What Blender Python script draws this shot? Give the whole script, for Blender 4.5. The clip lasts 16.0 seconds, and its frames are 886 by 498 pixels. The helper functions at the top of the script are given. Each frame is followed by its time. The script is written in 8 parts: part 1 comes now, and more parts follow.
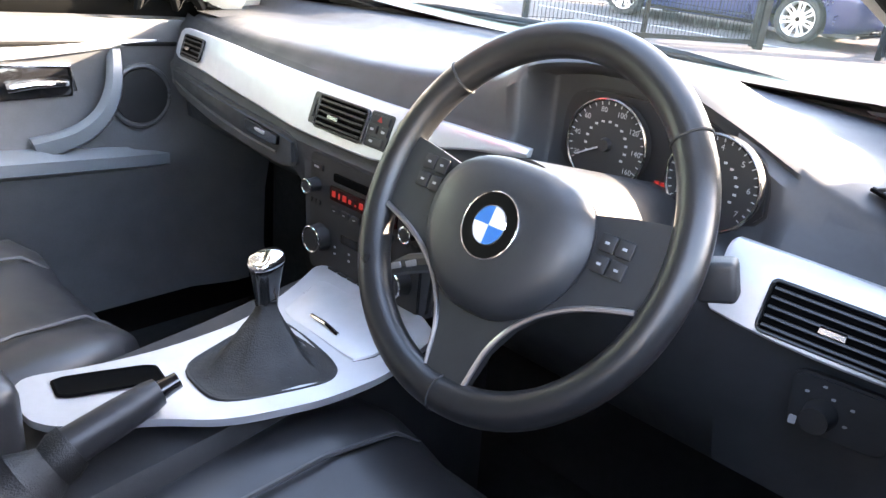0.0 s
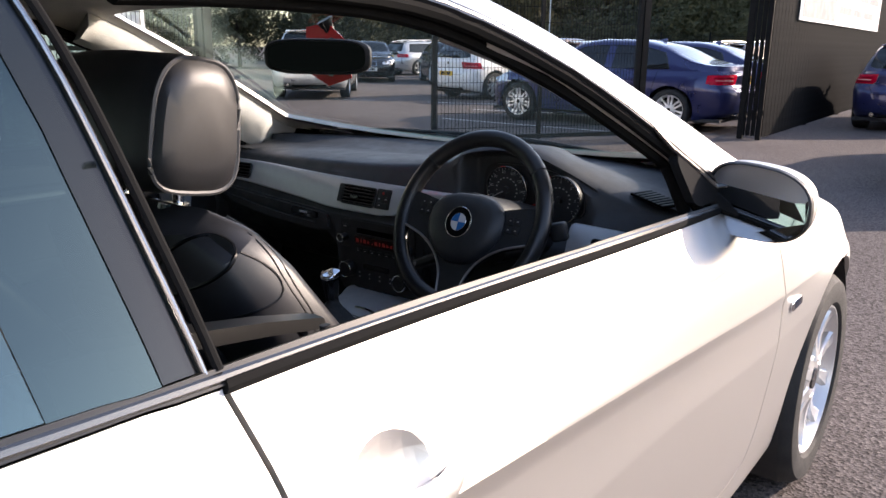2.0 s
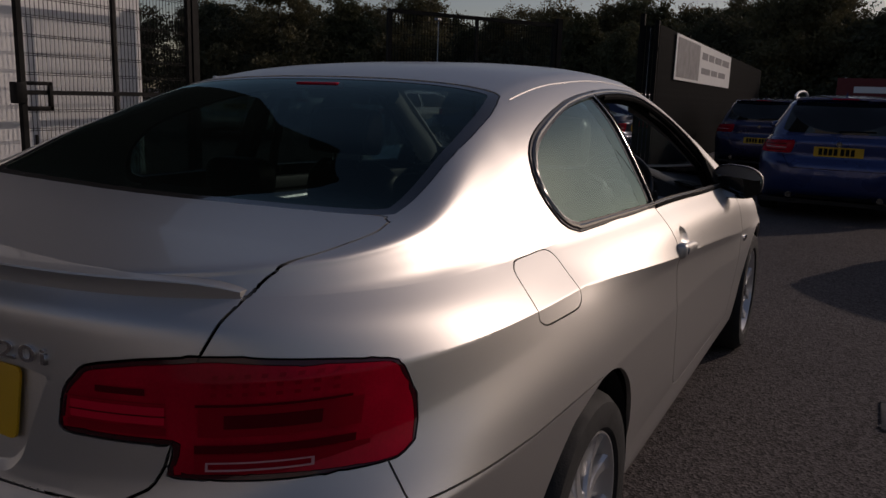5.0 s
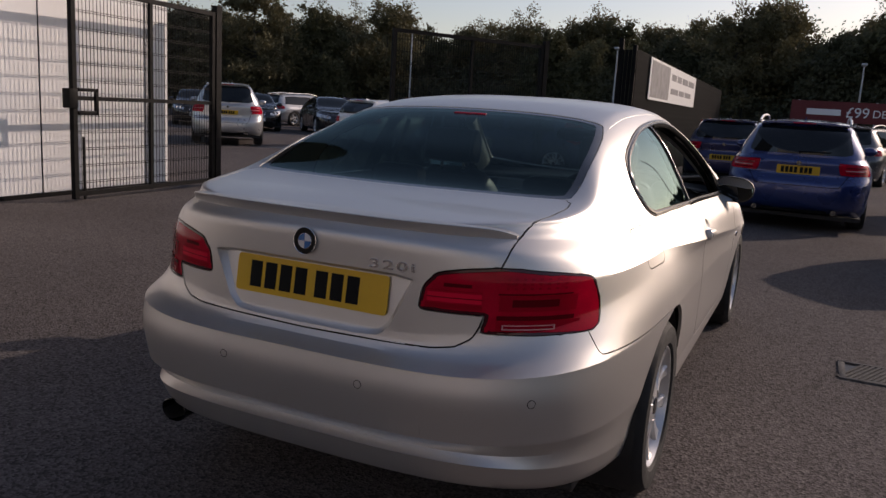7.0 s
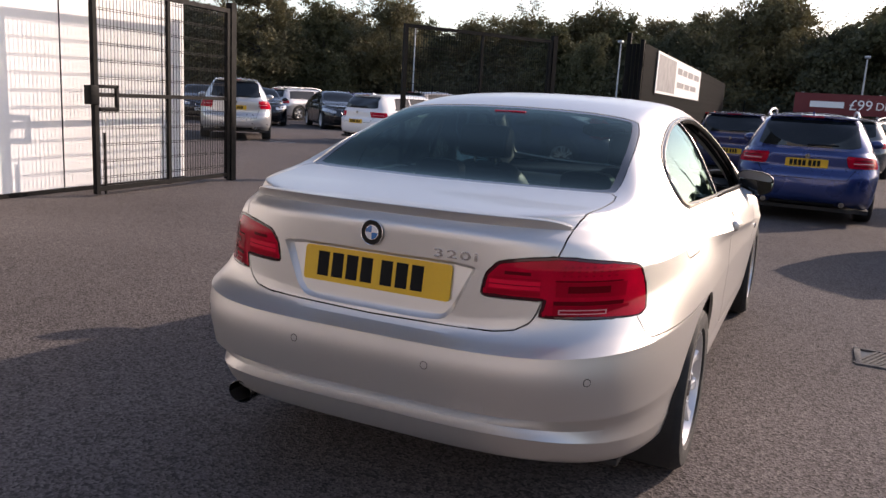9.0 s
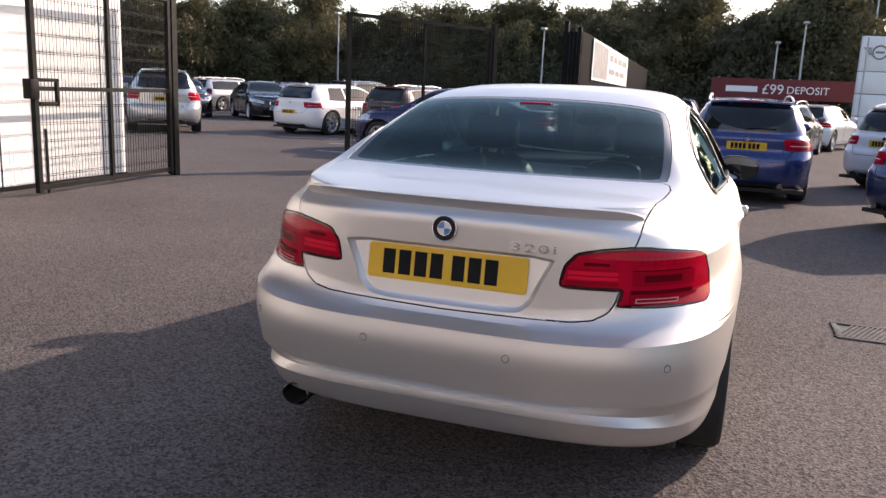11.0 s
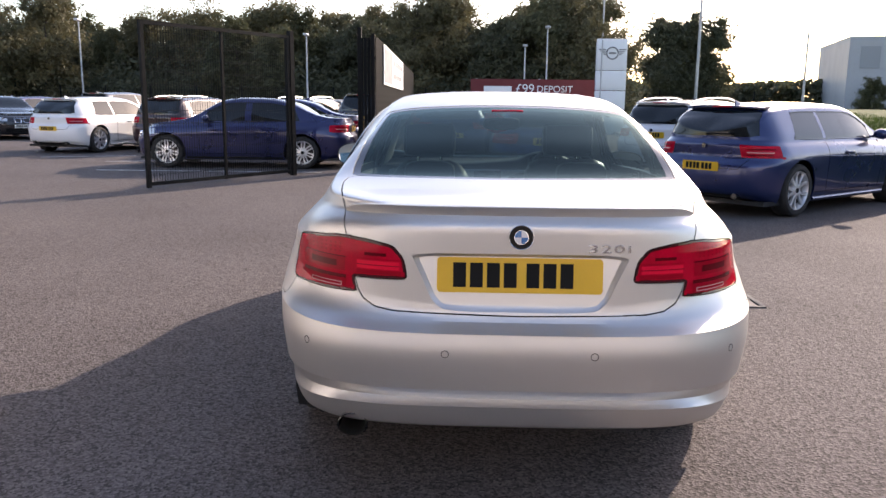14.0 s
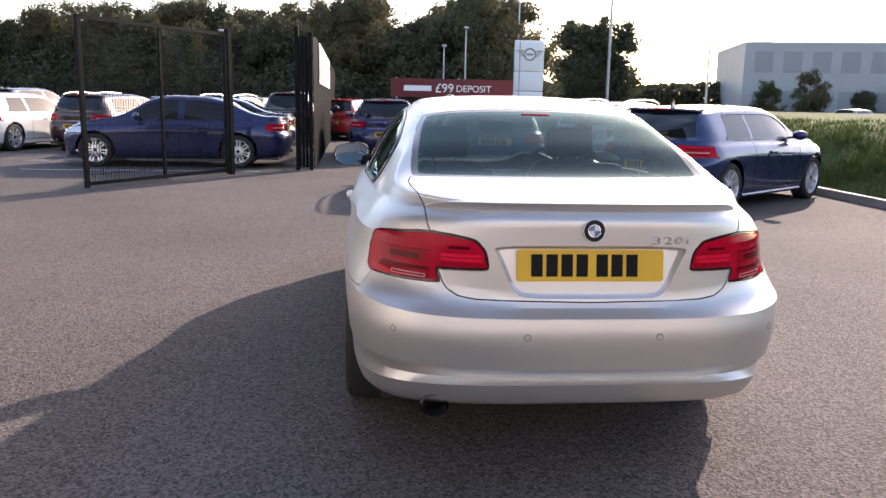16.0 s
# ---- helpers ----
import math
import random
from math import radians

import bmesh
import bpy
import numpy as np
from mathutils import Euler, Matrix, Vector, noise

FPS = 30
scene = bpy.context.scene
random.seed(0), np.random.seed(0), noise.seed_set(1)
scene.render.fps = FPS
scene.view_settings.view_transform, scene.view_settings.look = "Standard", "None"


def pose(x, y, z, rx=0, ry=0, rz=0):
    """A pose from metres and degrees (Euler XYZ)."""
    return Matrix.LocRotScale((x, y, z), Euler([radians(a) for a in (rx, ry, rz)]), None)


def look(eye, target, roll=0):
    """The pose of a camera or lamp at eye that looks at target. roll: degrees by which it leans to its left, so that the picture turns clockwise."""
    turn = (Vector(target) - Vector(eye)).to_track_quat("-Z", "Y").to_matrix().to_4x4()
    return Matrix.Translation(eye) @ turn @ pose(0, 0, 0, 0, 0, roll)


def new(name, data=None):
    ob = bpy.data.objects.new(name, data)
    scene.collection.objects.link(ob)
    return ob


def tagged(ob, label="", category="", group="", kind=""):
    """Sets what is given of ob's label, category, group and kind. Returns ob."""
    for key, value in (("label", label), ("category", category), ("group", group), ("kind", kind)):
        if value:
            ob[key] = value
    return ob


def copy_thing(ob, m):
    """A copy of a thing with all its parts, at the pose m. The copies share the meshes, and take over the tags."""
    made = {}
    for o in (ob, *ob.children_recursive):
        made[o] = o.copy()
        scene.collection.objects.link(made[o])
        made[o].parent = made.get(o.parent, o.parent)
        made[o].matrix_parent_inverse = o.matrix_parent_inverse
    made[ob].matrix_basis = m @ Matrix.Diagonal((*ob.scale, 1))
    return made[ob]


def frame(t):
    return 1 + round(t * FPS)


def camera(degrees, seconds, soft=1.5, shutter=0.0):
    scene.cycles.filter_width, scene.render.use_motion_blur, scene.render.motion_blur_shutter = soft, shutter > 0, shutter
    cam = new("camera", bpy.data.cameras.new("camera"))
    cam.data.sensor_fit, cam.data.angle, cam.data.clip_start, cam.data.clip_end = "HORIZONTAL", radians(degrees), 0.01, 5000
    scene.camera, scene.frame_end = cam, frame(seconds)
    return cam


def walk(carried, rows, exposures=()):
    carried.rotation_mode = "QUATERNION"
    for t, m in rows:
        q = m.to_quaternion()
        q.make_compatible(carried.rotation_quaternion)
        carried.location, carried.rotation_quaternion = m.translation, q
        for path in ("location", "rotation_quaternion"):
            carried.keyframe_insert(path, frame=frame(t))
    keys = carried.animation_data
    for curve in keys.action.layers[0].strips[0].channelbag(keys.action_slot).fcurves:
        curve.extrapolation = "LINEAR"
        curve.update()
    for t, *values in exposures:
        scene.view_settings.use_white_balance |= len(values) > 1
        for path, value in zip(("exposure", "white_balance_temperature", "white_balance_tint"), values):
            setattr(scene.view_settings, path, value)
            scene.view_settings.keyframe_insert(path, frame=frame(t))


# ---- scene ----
cam = camera(58.8, 16.0)
PATH = [
    (0, (0.807, -0.143, 1.174), (-0.438, 1.217, 0.399), 5.7),
    (0.5, (0.861, -0.173, 1.198), (-0.4, 1.187, 0.45), 5.0),
    (1, (1.042, -0.333, 1.215), (-0.311, 1.016, 0.621), 2.9),
    (1.5, (1.228, -0.572, 1.264), (-0.099, 0.815, 0.705), 2.0),
    (2, (1.285, -0.854, 1.263), (0.113, 0.688, 0.763), 0.8),
    (2.5, (1.364, -1.194, 1.265), (0.229, 0.395, 0.831), 1.0),
    (3, (1.389, -1.565, 1.294), (0.325, 0.084, 0.909), 1.2),
    (3.5, (1.42, -1.903, 1.289), (0.399, -0.229, 0.898), 0.6),
    (4, (1.449, -2.248, 1.306), (0.422, -0.578, 0.909), 1.6),
    (4.5, (1.395, -2.571, 1.309), (0.426, -0.867, 0.912), 1.5),
    (7, (1.274, -4.046, 1.357), (0.445, -2.262, 0.998), 3.4),
    (7.5, (1.223, -4.21, 1.366), (0.398, -2.431, 0.976), 3.0),
    (8, (1.203, -4.248, 1.369), (0.374, -2.469, 0.986), 3.2),
    (8.5, (1.192, -4.26, 1.365), (0.371, -2.476, 0.988), 3.4),
    (9, (1.188, -4.267, 1.368), (0.359, -2.486, 0.993), 3.2),
    (11.5, (0.556, -4.474, 1.366), (0.015, -2.591, 0.967), 2.7),
    (12, (0.316, -4.493, 1.35), (-0.106, -2.578, 0.958), 2.8),
    (12.5, (0.097, -4.561, 1.35), (-0.207, -2.621, 0.972), 1.7),
    (13, (-0.077, -4.623, 1.367), (-0.233, -2.665, 0.995), 1.3),
    (13.5, (-0.129, -4.623, 1.366), (-0.205, -2.658, 0.999), 0.8),
    (14, (-0.168, -4.619, 1.365), (-0.228, -2.653, 0.998), 0.6),
    (14.5, (-0.211, -4.646, 1.364), (-0.289, -2.681, 1.001), 0.7),
    (15, (-0.301, -4.656, 1.352), (-0.342, -2.69, 0.986), 1.9),
    (15.5, (-0.493, -4.716, 1.365), (-0.464, -2.751, 0.991), 1.2),
    (16, (-0.739, -4.827, 1.381), (-0.572, -2.868, 1.014), 1.1),
]
EXPOSURE = [(0, 5.01, 8200, 21), (0.5, 5.31, 8200, 21), (1.0, 4.99, 8000, 22), (1.5, 3.61, 7500, 21), (2.0, 1.8, 7260, 21), (2.5, 0.45, 7160, 21), (3.0, -0.65, 7060, 22), (3.5, -1.3, 6960, 23), (4.0, -1.55, 6960, 24), (4.5, -1.65, 7160, 25), (7.0, -0.32, 7520, 25), (8.0, 0.37, 7520, 25), (9.0, 0.86, 7520, 24), (11.5, 1.34, 7620, 23), (12.5, 1.56, 7520, 23), (14.5, 1.56, 7420, 22), (16.0, 1.68, 7420, 22)]
walk(cam, [(t, look(eye, target, roll)) for t, eye, target, roll in PATH], EXPOSURE)

# world and sun: low autumn sun, ahead of the car and to its right
SUN_AZ, SUN_EL = 34.0, 22.5
world = bpy.data.worlds.new("world")
scene.world = world
world.use_nodes = True
wn = world.node_tree
sky = wn.nodes.new("ShaderNodeTexSky")
sky.sky_type = 'NISHITA'
sky.sun_disc = False
sky.sun_elevation = radians(SUN_EL)
sky.sun_rotation = radians(SUN_AZ)
sky.air_density, sky.dust_density, sky.ozone_density = 1.0, 1.1, 2.0
wn.nodes["Background"].inputs[1].default_value = 0.15
wn.links.new(sky.outputs[0], wn.nodes["Background"].inputs[0])
sun_data = bpy.data.lights.new("sun", 'SUN')
sun_data.energy, sun_data.angle, sun_data.color = 2.85, radians(0.6), (1.0, 0.93, 0.84)
sun_dir = Vector((math.sin(radians(SUN_AZ)) * math.cos(radians(SUN_EL)), math.cos(radians(SUN_AZ)) * math.cos(radians(SUN_EL)), math.sin(radians(SUN_EL))))
sun = new("sun", sun_data)
sun.matrix_world = look(sun_dir * 60, (0, 0, 0))

# ---- materials ----
def mat(name, color, rough=0.5, metal=0.0, coat=0.0, vary=0.0, scale=8.0, bump=0.0, bump_scale=60.0, spec=0.5, color2=None, detail=6.0, transmission=0.0, sheen=0.0, per_object=0.0):
    """A procedural surface: base colour with cloudy variation at two scales, roughness variation and a fine bump."""
    m = bpy.data.materials.new(name)
    m.use_nodes = True
    nt = m.node_tree
    b = nt.nodes["Principled BSDF"]
    b.inputs["Roughness"].default_value = rough
    b.inputs["Metallic"].default_value = metal
    b.inputs["Coat Weight"].default_value = coat
    b.inputs["Coat Roughness"].default_value = 0.04
    b.inputs["Specular IOR Level"].default_value = spec
    b.inputs["Transmission Weight"].default_value = transmission
    b.inputs["Sheen Weight"].default_value = sheen
    b.inputs["Base Color"].default_value = (*color, 1)
    m.diffuse_color = (*color, 1)
    if vary or bump or per_object:
        tc = nt.nodes.new("ShaderNodeTexCoord")
    if vary:
        c2 = color2 or tuple(c * (1 - vary) for c in color)
        n1 = nt.nodes.new("ShaderNodeTexNoise")
        n1.inputs["Scale"].default_value, n1.inputs["Detail"].default_value = scale, detail
        nt.links.new(tc.outputs["Object"], n1.inputs["Vector"])
        n2 = nt.nodes.new("ShaderNodeTexNoise")
        n2.inputs["Scale"].default_value, n2.inputs["Detail"].default_value = scale * 11, 3
        nt.links.new(tc.outputs["Object"], n2.inputs["Vector"])
        add = nt.nodes.new("ShaderNodeMath")
        add.operation = 'MULTIPLY_ADD'
        add.inputs[1].default_value = 0.45
        nt.links.new(n2.outputs[0], add.inputs[0])
        nt.links.new(n1.outputs[0], add.inputs[2])
        ramp = nt.nodes.new("ShaderNodeMapRange")
        ramp.inputs[1].default_value, ramp.inputs[2].default_value = 0.5, 0.95
        nt.links.new(add.outputs[0], ramp.inputs[0])
        mix = nt.nodes.new("ShaderNodeMix")
        mix.data_type = 'RGBA'
        mix.inputs[6].default_value, mix.inputs[7].default_value = (*color, 1), (*c2, 1)
        nt.links.new(ramp.outputs[0], mix.inputs[0])
        out = mix.outputs[2]
        if per_object:
            oi = nt.nodes.new("ShaderNodeObjectInfo")
            hsv = nt.nodes.new("ShaderNodeHueSaturation")
            mr = nt.nodes.new("ShaderNodeMapRange")
            mr.inputs[3].default_value, mr.inputs[4].default_value = 1 - per_object, 1 + per_object
            nt.links.new(oi.outputs["Random"], mr.inputs[0])
            nt.links.new(mr.outputs[0], hsv.inputs["Value"])
            nt.links.new(out, hsv.inputs["Color"])
            out = hsv.outputs[0]
        nt.links.new(out, b.inputs["Base Color"])
        rr = nt.nodes.new("ShaderNodeMapRange")
        rr.inputs[1].default_value, rr.inputs[2].default_value = 0.3, 0.7
        rr.inputs[3].default_value, rr.inputs[4].default_value = max(0.0, rough - 0.06), min(1.0, rough + 0.08)
        nt.links.new(n1.outputs[0], rr.inputs[0])
        nt.links.new(rr.outputs[0], b.inputs["Roughness"])
    if bump:
        n3 = nt.nodes.new("ShaderNodeTexNoise")
        n3.inputs["Scale"].default_value, n3.inputs["Detail"].default_value = bump_scale, 4
        nt.links.new(tc.outputs["Object"], n3.inputs["Vector"])
        bp = nt.nodes.new("ShaderNodeBump")
        bp.inputs["Strength"].default_value, bp.inputs["Distance"].default_value = bump, 0.01
        nt.links.new(n3.outputs[0], bp.inputs["Height"])
        nt.links.new(bp.outputs[0], b.inputs["Normal"])
    return m


def glass_mat(name, tint, opacity, rough=0.0, gloss=0.06):
    """Thin car glass: a see-through tint under a Fresnel gloss."""
    m = bpy.data.materials.new(name)
    m.use_nodes = True
    nt = m.node_tree
    nt.nodes.remove(nt.nodes["Principled BSDF"])
    tr = nt.nodes.new("ShaderNodeBsdfTransparent")
    tr.inputs[0].default_value = (*[c * (1 - opacity) for c in tint], 1)
    gl = nt.nodes.new("ShaderNodeBsdfGlossy")
    gl.inputs["Roughness"].default_value = rough
    gl.inputs[0].default_value = (.62, .86, .84, 1)
    lw = nt.nodes.new("ShaderNodeLayerWeight")
    lw.inputs[0].default_value = 0.5
    pw = nt.nodes.new("ShaderNodeMath")
    pw.operation = 'POWER'
    pw.inputs[1].default_value = 5.5
    nt.links.new(lw.outputs["Facing"], pw.inputs[0])
    fr = nt.nodes.new("ShaderNodeMapRange")
    fr.inputs[3].default_value, fr.inputs[4].default_value = gloss, 1.0
    nt.links.new(pw.outputs[0], fr.inputs[0])
    mx = nt.nodes.new("ShaderNodeMixShader")
    nt.links.new(fr.outputs[0], mx.inputs[0])
    nt.links.new(tr.outputs[0], mx.inputs[1])
    nt.links.new(gl.outputs[0], mx.inputs[2])
    nt.links.new(mx.outputs[0], nt.nodes["Material Output"].inputs[0])
    m.diffuse_color = (*tint, 0.4)
    return m


SILVER = mat("silver_paint", (0.60, 0.585, 0.565), 0.43, 0.84, 0.30, 0.0, 3.0)
BLACK = mat("black_plastic", (0.012, 0.012, 0.013), 0.55, vary=0.3, scale=20, bump=0.05, bump_scale=500)
RUBBER = mat("tyre_rubber", (0.018, 0.018, 0.018), 0.8, vary=0.3, scale=14, bump=0.15, bump_scale=240)
GLOSSBLACK = mat("gloss_black", (0.008, 0.008, 0.009), 0.12, coat=0.5)
ALLOY = mat("silver_alloy", (0.70, 0.70, 0.70), 0.36, 0.7, 0.3, 0.06, 30)
CHROME = mat("chrome", (0.8, 0.8, 0.82), 0.08, 1.0)
GLASS = glass_mat("clear_glass", (0.92, 0.97, 0.95), 0.06)
TINT = glass_mat("tinted_glass", (0.42, 0.60, 0.58), 0.66, gloss=0.03)
JET = mat("jet_black", (0.0018, 0.0018, 0.002), 0.35, spec=.2)
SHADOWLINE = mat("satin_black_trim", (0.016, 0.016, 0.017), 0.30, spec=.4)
SEAL = mat("rubber_seal", (0.010, 0.010, 0.010), 0.9, spec=.06)
TINTSIDE = glass_mat("tinted_side_glass", (0.42, 0.62, 0.60), 0.40, gloss=0.165)
FRIT = glass_mat("glass_with_dark_border", (0.42, 0.62, 0.60), 0.95, gloss=0.12)
TRIMEDGE = mat("bright_trim_edge", (0.42, 0.41, 0.40), 0.22, 0.95)
DARKCHROME = mat("dark_satin_metal", (0.14, 0.138, 0.135), 0.26, 0.9, 0.2)
RED = mat("red_lens", (0.52, 0.004, 0.024), 0.12, coat=0.04, spec=0.12, vary=0.3, scale=18)


def asphalt():
    """Worn asphalt: fine chippings, faint wide patches."""
    m = bpy.data.materials.new("asphalt")
    m.use_nodes = True
    nt = m.node_tree
    b = nt.nodes["Principled BSDF"]
    b.inputs["Roughness"].default_value, b.inputs["Specular IOR Level"].default_value = .9, .08
    tc = nt.nodes.new("ShaderNodeTexCoord")
    wide = nt.nodes.new("ShaderNodeTexNoise")
    wide.inputs["Scale"].default_value, wide.inputs["Detail"].default_value = .45, 8
    chips = nt.nodes.new("ShaderNodeTexVoronoi")
    chips.inputs["Scale"].default_value = 95
    fine = nt.nodes.new("ShaderNodeTexNoise")
    fine.inputs["Scale"].default_value, fine.inputs["Detail"].default_value = 210, 3
    for n in (wide, chips, fine):
        nt.links.new(tc.outputs["Object"], n.inputs["Vector"])
    r1 = nt.nodes.new("ShaderNodeMapRange")
    r1.inputs[1].default_value, r1.inputs[2].default_value, r1.inputs[3].default_value, r1.inputs[4].default_value = .3, .7, .86, 1.14
    nt.links.new(wide.outputs[0], r1.inputs[0])
    sep = nt.nodes.new("ShaderNodeSeparateColor")
    nt.links.new(chips.outputs["Color"], sep.inputs[0])
    r2 = nt.nodes.new("ShaderNodeMapRange")
    r2.inputs[3].default_value, r2.inputs[4].default_value = .46, 1.60
    nt.links.new(sep.outputs[0], r2.inputs[0])
    r3 = nt.nodes.new("ShaderNodeMapRange")
    r3.inputs[1].default_value, r3.inputs[2].default_value, r3.inputs[3].default_value, r3.inputs[4].default_value = .3, .7, .75, 1.25
    nt.links.new(fine.outputs[0], r3.inputs[0])
    a = nt.nodes.new("ShaderNodeMath")
    a.operation = 'MULTIPLY'
    nt.links.new(r1.outputs[0], a.inputs[0])
    nt.links.new(r2.outputs[0], a.inputs[1])
    a2 = nt.nodes.new("ShaderNodeMath")
    a2.operation = 'MULTIPLY'
    nt.links.new(a.outputs[0], a2.inputs[0])
    nt.links.new(r3.outputs[0], a2.inputs[1])
    mix = nt.nodes.new("ShaderNodeVectorMath")
    mix.operation = 'SCALE'
    mix.inputs[0].default_value = (.106, .092, .087)
    nt.links.new(a2.outputs[0], mix.inputs["Scale"])
    nt.links.new(mix.outputs[0], b.inputs["Base Color"])
    bp = nt.nodes.new("ShaderNodeBump")
    bp.inputs["Strength"].default_value, bp.inputs["Distance"].default_value = .55, .006
    nt.links.new(chips.outputs["Distance"], bp.inputs["Height"])
    nt.links.new(bp.outputs[0], b.inputs["Normal"])
    return m


LENSRIM = mat("dark_lens_rim", (0.050, 0.002, 0.006), 0.12, coat=0.2)
ASPHALT = asphalt()
WHITEWALL = mat("white_cladding", (0.80, 0.80, 0.79), 0.5, vary=0.05, scale=1.5)
BLACKSTEEL = mat("black_painted_steel", (0.0065, 0.0065, 0.0068), 0.6, vary=0.3, scale=10, spec=.12)
YELLOW = mat("yellow_plate", (0.66, 0.38, 0.008), 0.35, vary=0.05, scale=9)
CARGLASS = mat("dark_car_glass", (0.008, 0.011, 0.012), 0.03, spec=0.5)

# ---- mesh tools ----
def link_mesh(name, verts, faces, material, parent=None, label="", smooth=True, normals=None):
    me = bpy.data.meshes.new(name)
    me.from_pydata([tuple(map(float, v)) for v in verts], [], [tuple(map(int, f)) for f in faces])
    me.materials.append(material)
    if smooth:
        me.polygons.foreach_set("use_smooth", [True] * len(me.polygons))
    if normals is not None:
        if len(normals) == len(me.loops) and len(normals) != len(me.vertices):
            me.normals_split_custom_set([tuple(map(float, n)) for n in normals])
        else:
            me.normals_split_custom_set_from_vertices([tuple(map(float, n)) for n in normals])
    me.update()
    ob = new(name, me)
    if parent is not None:
        ob.parent = parent
    if label:
        ob["label"] = label
    return ob


def part(name, bm, material, parent=None, label="", smooth=True, angle=35):
    """Link a bmesh as one mesh object under a thing or part."""
    me = bpy.data.meshes.new(name)
    bmesh.ops.recalc_face_normals(bm, faces=bm.faces)
    if smooth:
        for f in bm.faces:
            f.smooth = True
        for e in bm.edges:
            if len(e.link_faces) == 2 and e.calc_face_angle(0) > radians(angle):
                e.smooth = False
    bm.to_mesh(me)
    bm.free()
    for m in (material if isinstance(material, (list, tuple)) else [material]):
        me.materials.append(m)
    ob = new(name, me)
    if parent is not None:
        ob.parent = parent
    if label:
        ob["label"] = label
    return ob


def empty(name, m=None):
    ob = new(name)
    ob.empty_display_size = 0.1
    if m is not None:
        ob.matrix_world = m
    return ob


def box(bm, x0, x1, y0, y1, z0, z1, bevel=0.0, seg=2, m=None):
    mm = Matrix.Translation(((x0 + x1) / 2, (y0 + y1) / 2, (z0 + z1) / 2)) @ Matrix.Diagonal((abs(x1 - x0), abs(y1 - y0), abs(z1 - z0), 1))
    r = bmesh.ops.create_cube(bm, size=1, matrix=(m @ mm) if m is not None else mm)
    if bevel:
        es = list({e for v in r["verts"] for e in v.link_edges})
        bmesh.ops.bevel(bm, geom=es, offset=bevel, segments=seg, profile=0.5, affect='EDGES')
    return bm


def cyl(bm, a, b, r0, r1=None, seg=20, caps=True):
    a, b = Vector(a), Vector(b)
    d = b - a
    m = Matrix.Translation((a + b) / 2) @ d.to_track_quat('Z', 'Y').to_matrix().to_4x4()
    bmesh.ops.create_cone(bm, cap_ends=caps, segments=seg, radius1=r0, radius2=r0 if r1 is None else r1, depth=d.length, matrix=m)
    return bm


def tube(bm, pts, r, seg=8, closed=False, flat=1.0):
    """A round rod along pts; r may be a list."""
    pts = [Vector(p) for p in pts]
    n = len(pts)
    rs = r if isinstance(r, (list, tuple)) else [r] * n
    rings = []
    up = Vector((0, 0, 1))
    for i, p in enumerate(pts):
        t = (pts[(i + 1) % n] - pts[i - 1]) if closed else (pts[min(i + 1, n - 1)] - pts[max(i - 1, 0)])
        t.normalize()
        s = t.cross(up)
        if s.length < 0.05:
            s = t.cross(Vector((1, 0, 0)))
        s.normalize()
        w = s.cross(t)
        rings.append([bm.verts.new(p + rs[i] * (math.cos(a) * s + flat * math.sin(a) * w)) for a in [2 * math.pi * k / seg for k in range(seg)]])
    for i in range(n if closed else n - 1):
        a, b = rings[i], rings[(i + 1) % n]
        for k in range(seg):
            bm.faces.new((a[k], a[(k + 1) % seg], b[(k + 1) % seg], b[k]))
    if not closed:
        bm.faces.new(rings[0][::-1])
        bm.faces.new(rings[-1])
    return bm


def loft(bm, rings, closed=True, cap=True):
    rs = [[bm.verts.new(p) for p in ring] for ring in rings]
    for a, b in zip(rs, rs[1:]):
        n = len(a)
        for k in range(n if closed else n - 1):
            bm.faces.new((a[k], a[(k + 1) % n], b[(k + 1) % n], b[k]))
    if cap and closed:
        bm.faces.new(rs[0][::-1])
        bm.faces.new(rs[-1])
    return rs


def plate(bm, outline, depth, m=None, bevel=0.0):
    """An outline in x, y, extruded from z = 0 to z = -depth, front edge bevelled."""
    vs = [bm.verts.new((*p, 0)) for p in outline]
    f = bm.faces.new(vs)
    if f.normal.z < 0 or sum(a[0] * b[1] - b[0] * a[1] for a, b in zip(outline, list(outline[1:]) + [outline[0]])) < 0:
        f.normal_flip()
    ext = bmesh.ops.extrude_face_region(bm, geom=[f])
    top = [v for v in ext["geom"] if isinstance(v, bmesh.types.BMVert)]
    bmesh.ops.translate(bm, verts=vs, vec=(0, 0, -depth))
    if bevel:
        es = [e for e in {e for v in top for e in v.link_edges} if all(v in set(top) for v in e.verts)]
        bmesh.ops.bevel(bm, geom=es, offset=bevel, segments=2, affect='EDGES')
    if m is not None:
        bmesh.ops.transform(bm, matrix=m, verts=bm.verts)
    return bm


def curve(pts, n, closed=False):
    """Catmull-Rom through pts, n samples a span."""
    pts = [np.array(p, float) for p in pts]
    out = []
    N = len(pts)
    for i in range(N if closed else N - 1):
        if closed:
            a, b, c, d = pts[i - 1], pts[i], pts[(i + 1) % N], pts[(i + 2) % N]
        else:
            a, b, c, d = pts[max(i - 1, 0)], pts[i], pts[i + 1], pts[min(i + 2, N - 1)]
        for k in range(n):
            t = k / n
            out.append(0.5 * (2 * b + (c - a) * t + (2 * a - 5 * b + 4 * c - d) * t * t + (3 * b - a - 3 * c + d) * t ** 3))
    if not closed:
        out.append(pts[-1])
    return np.array(out)


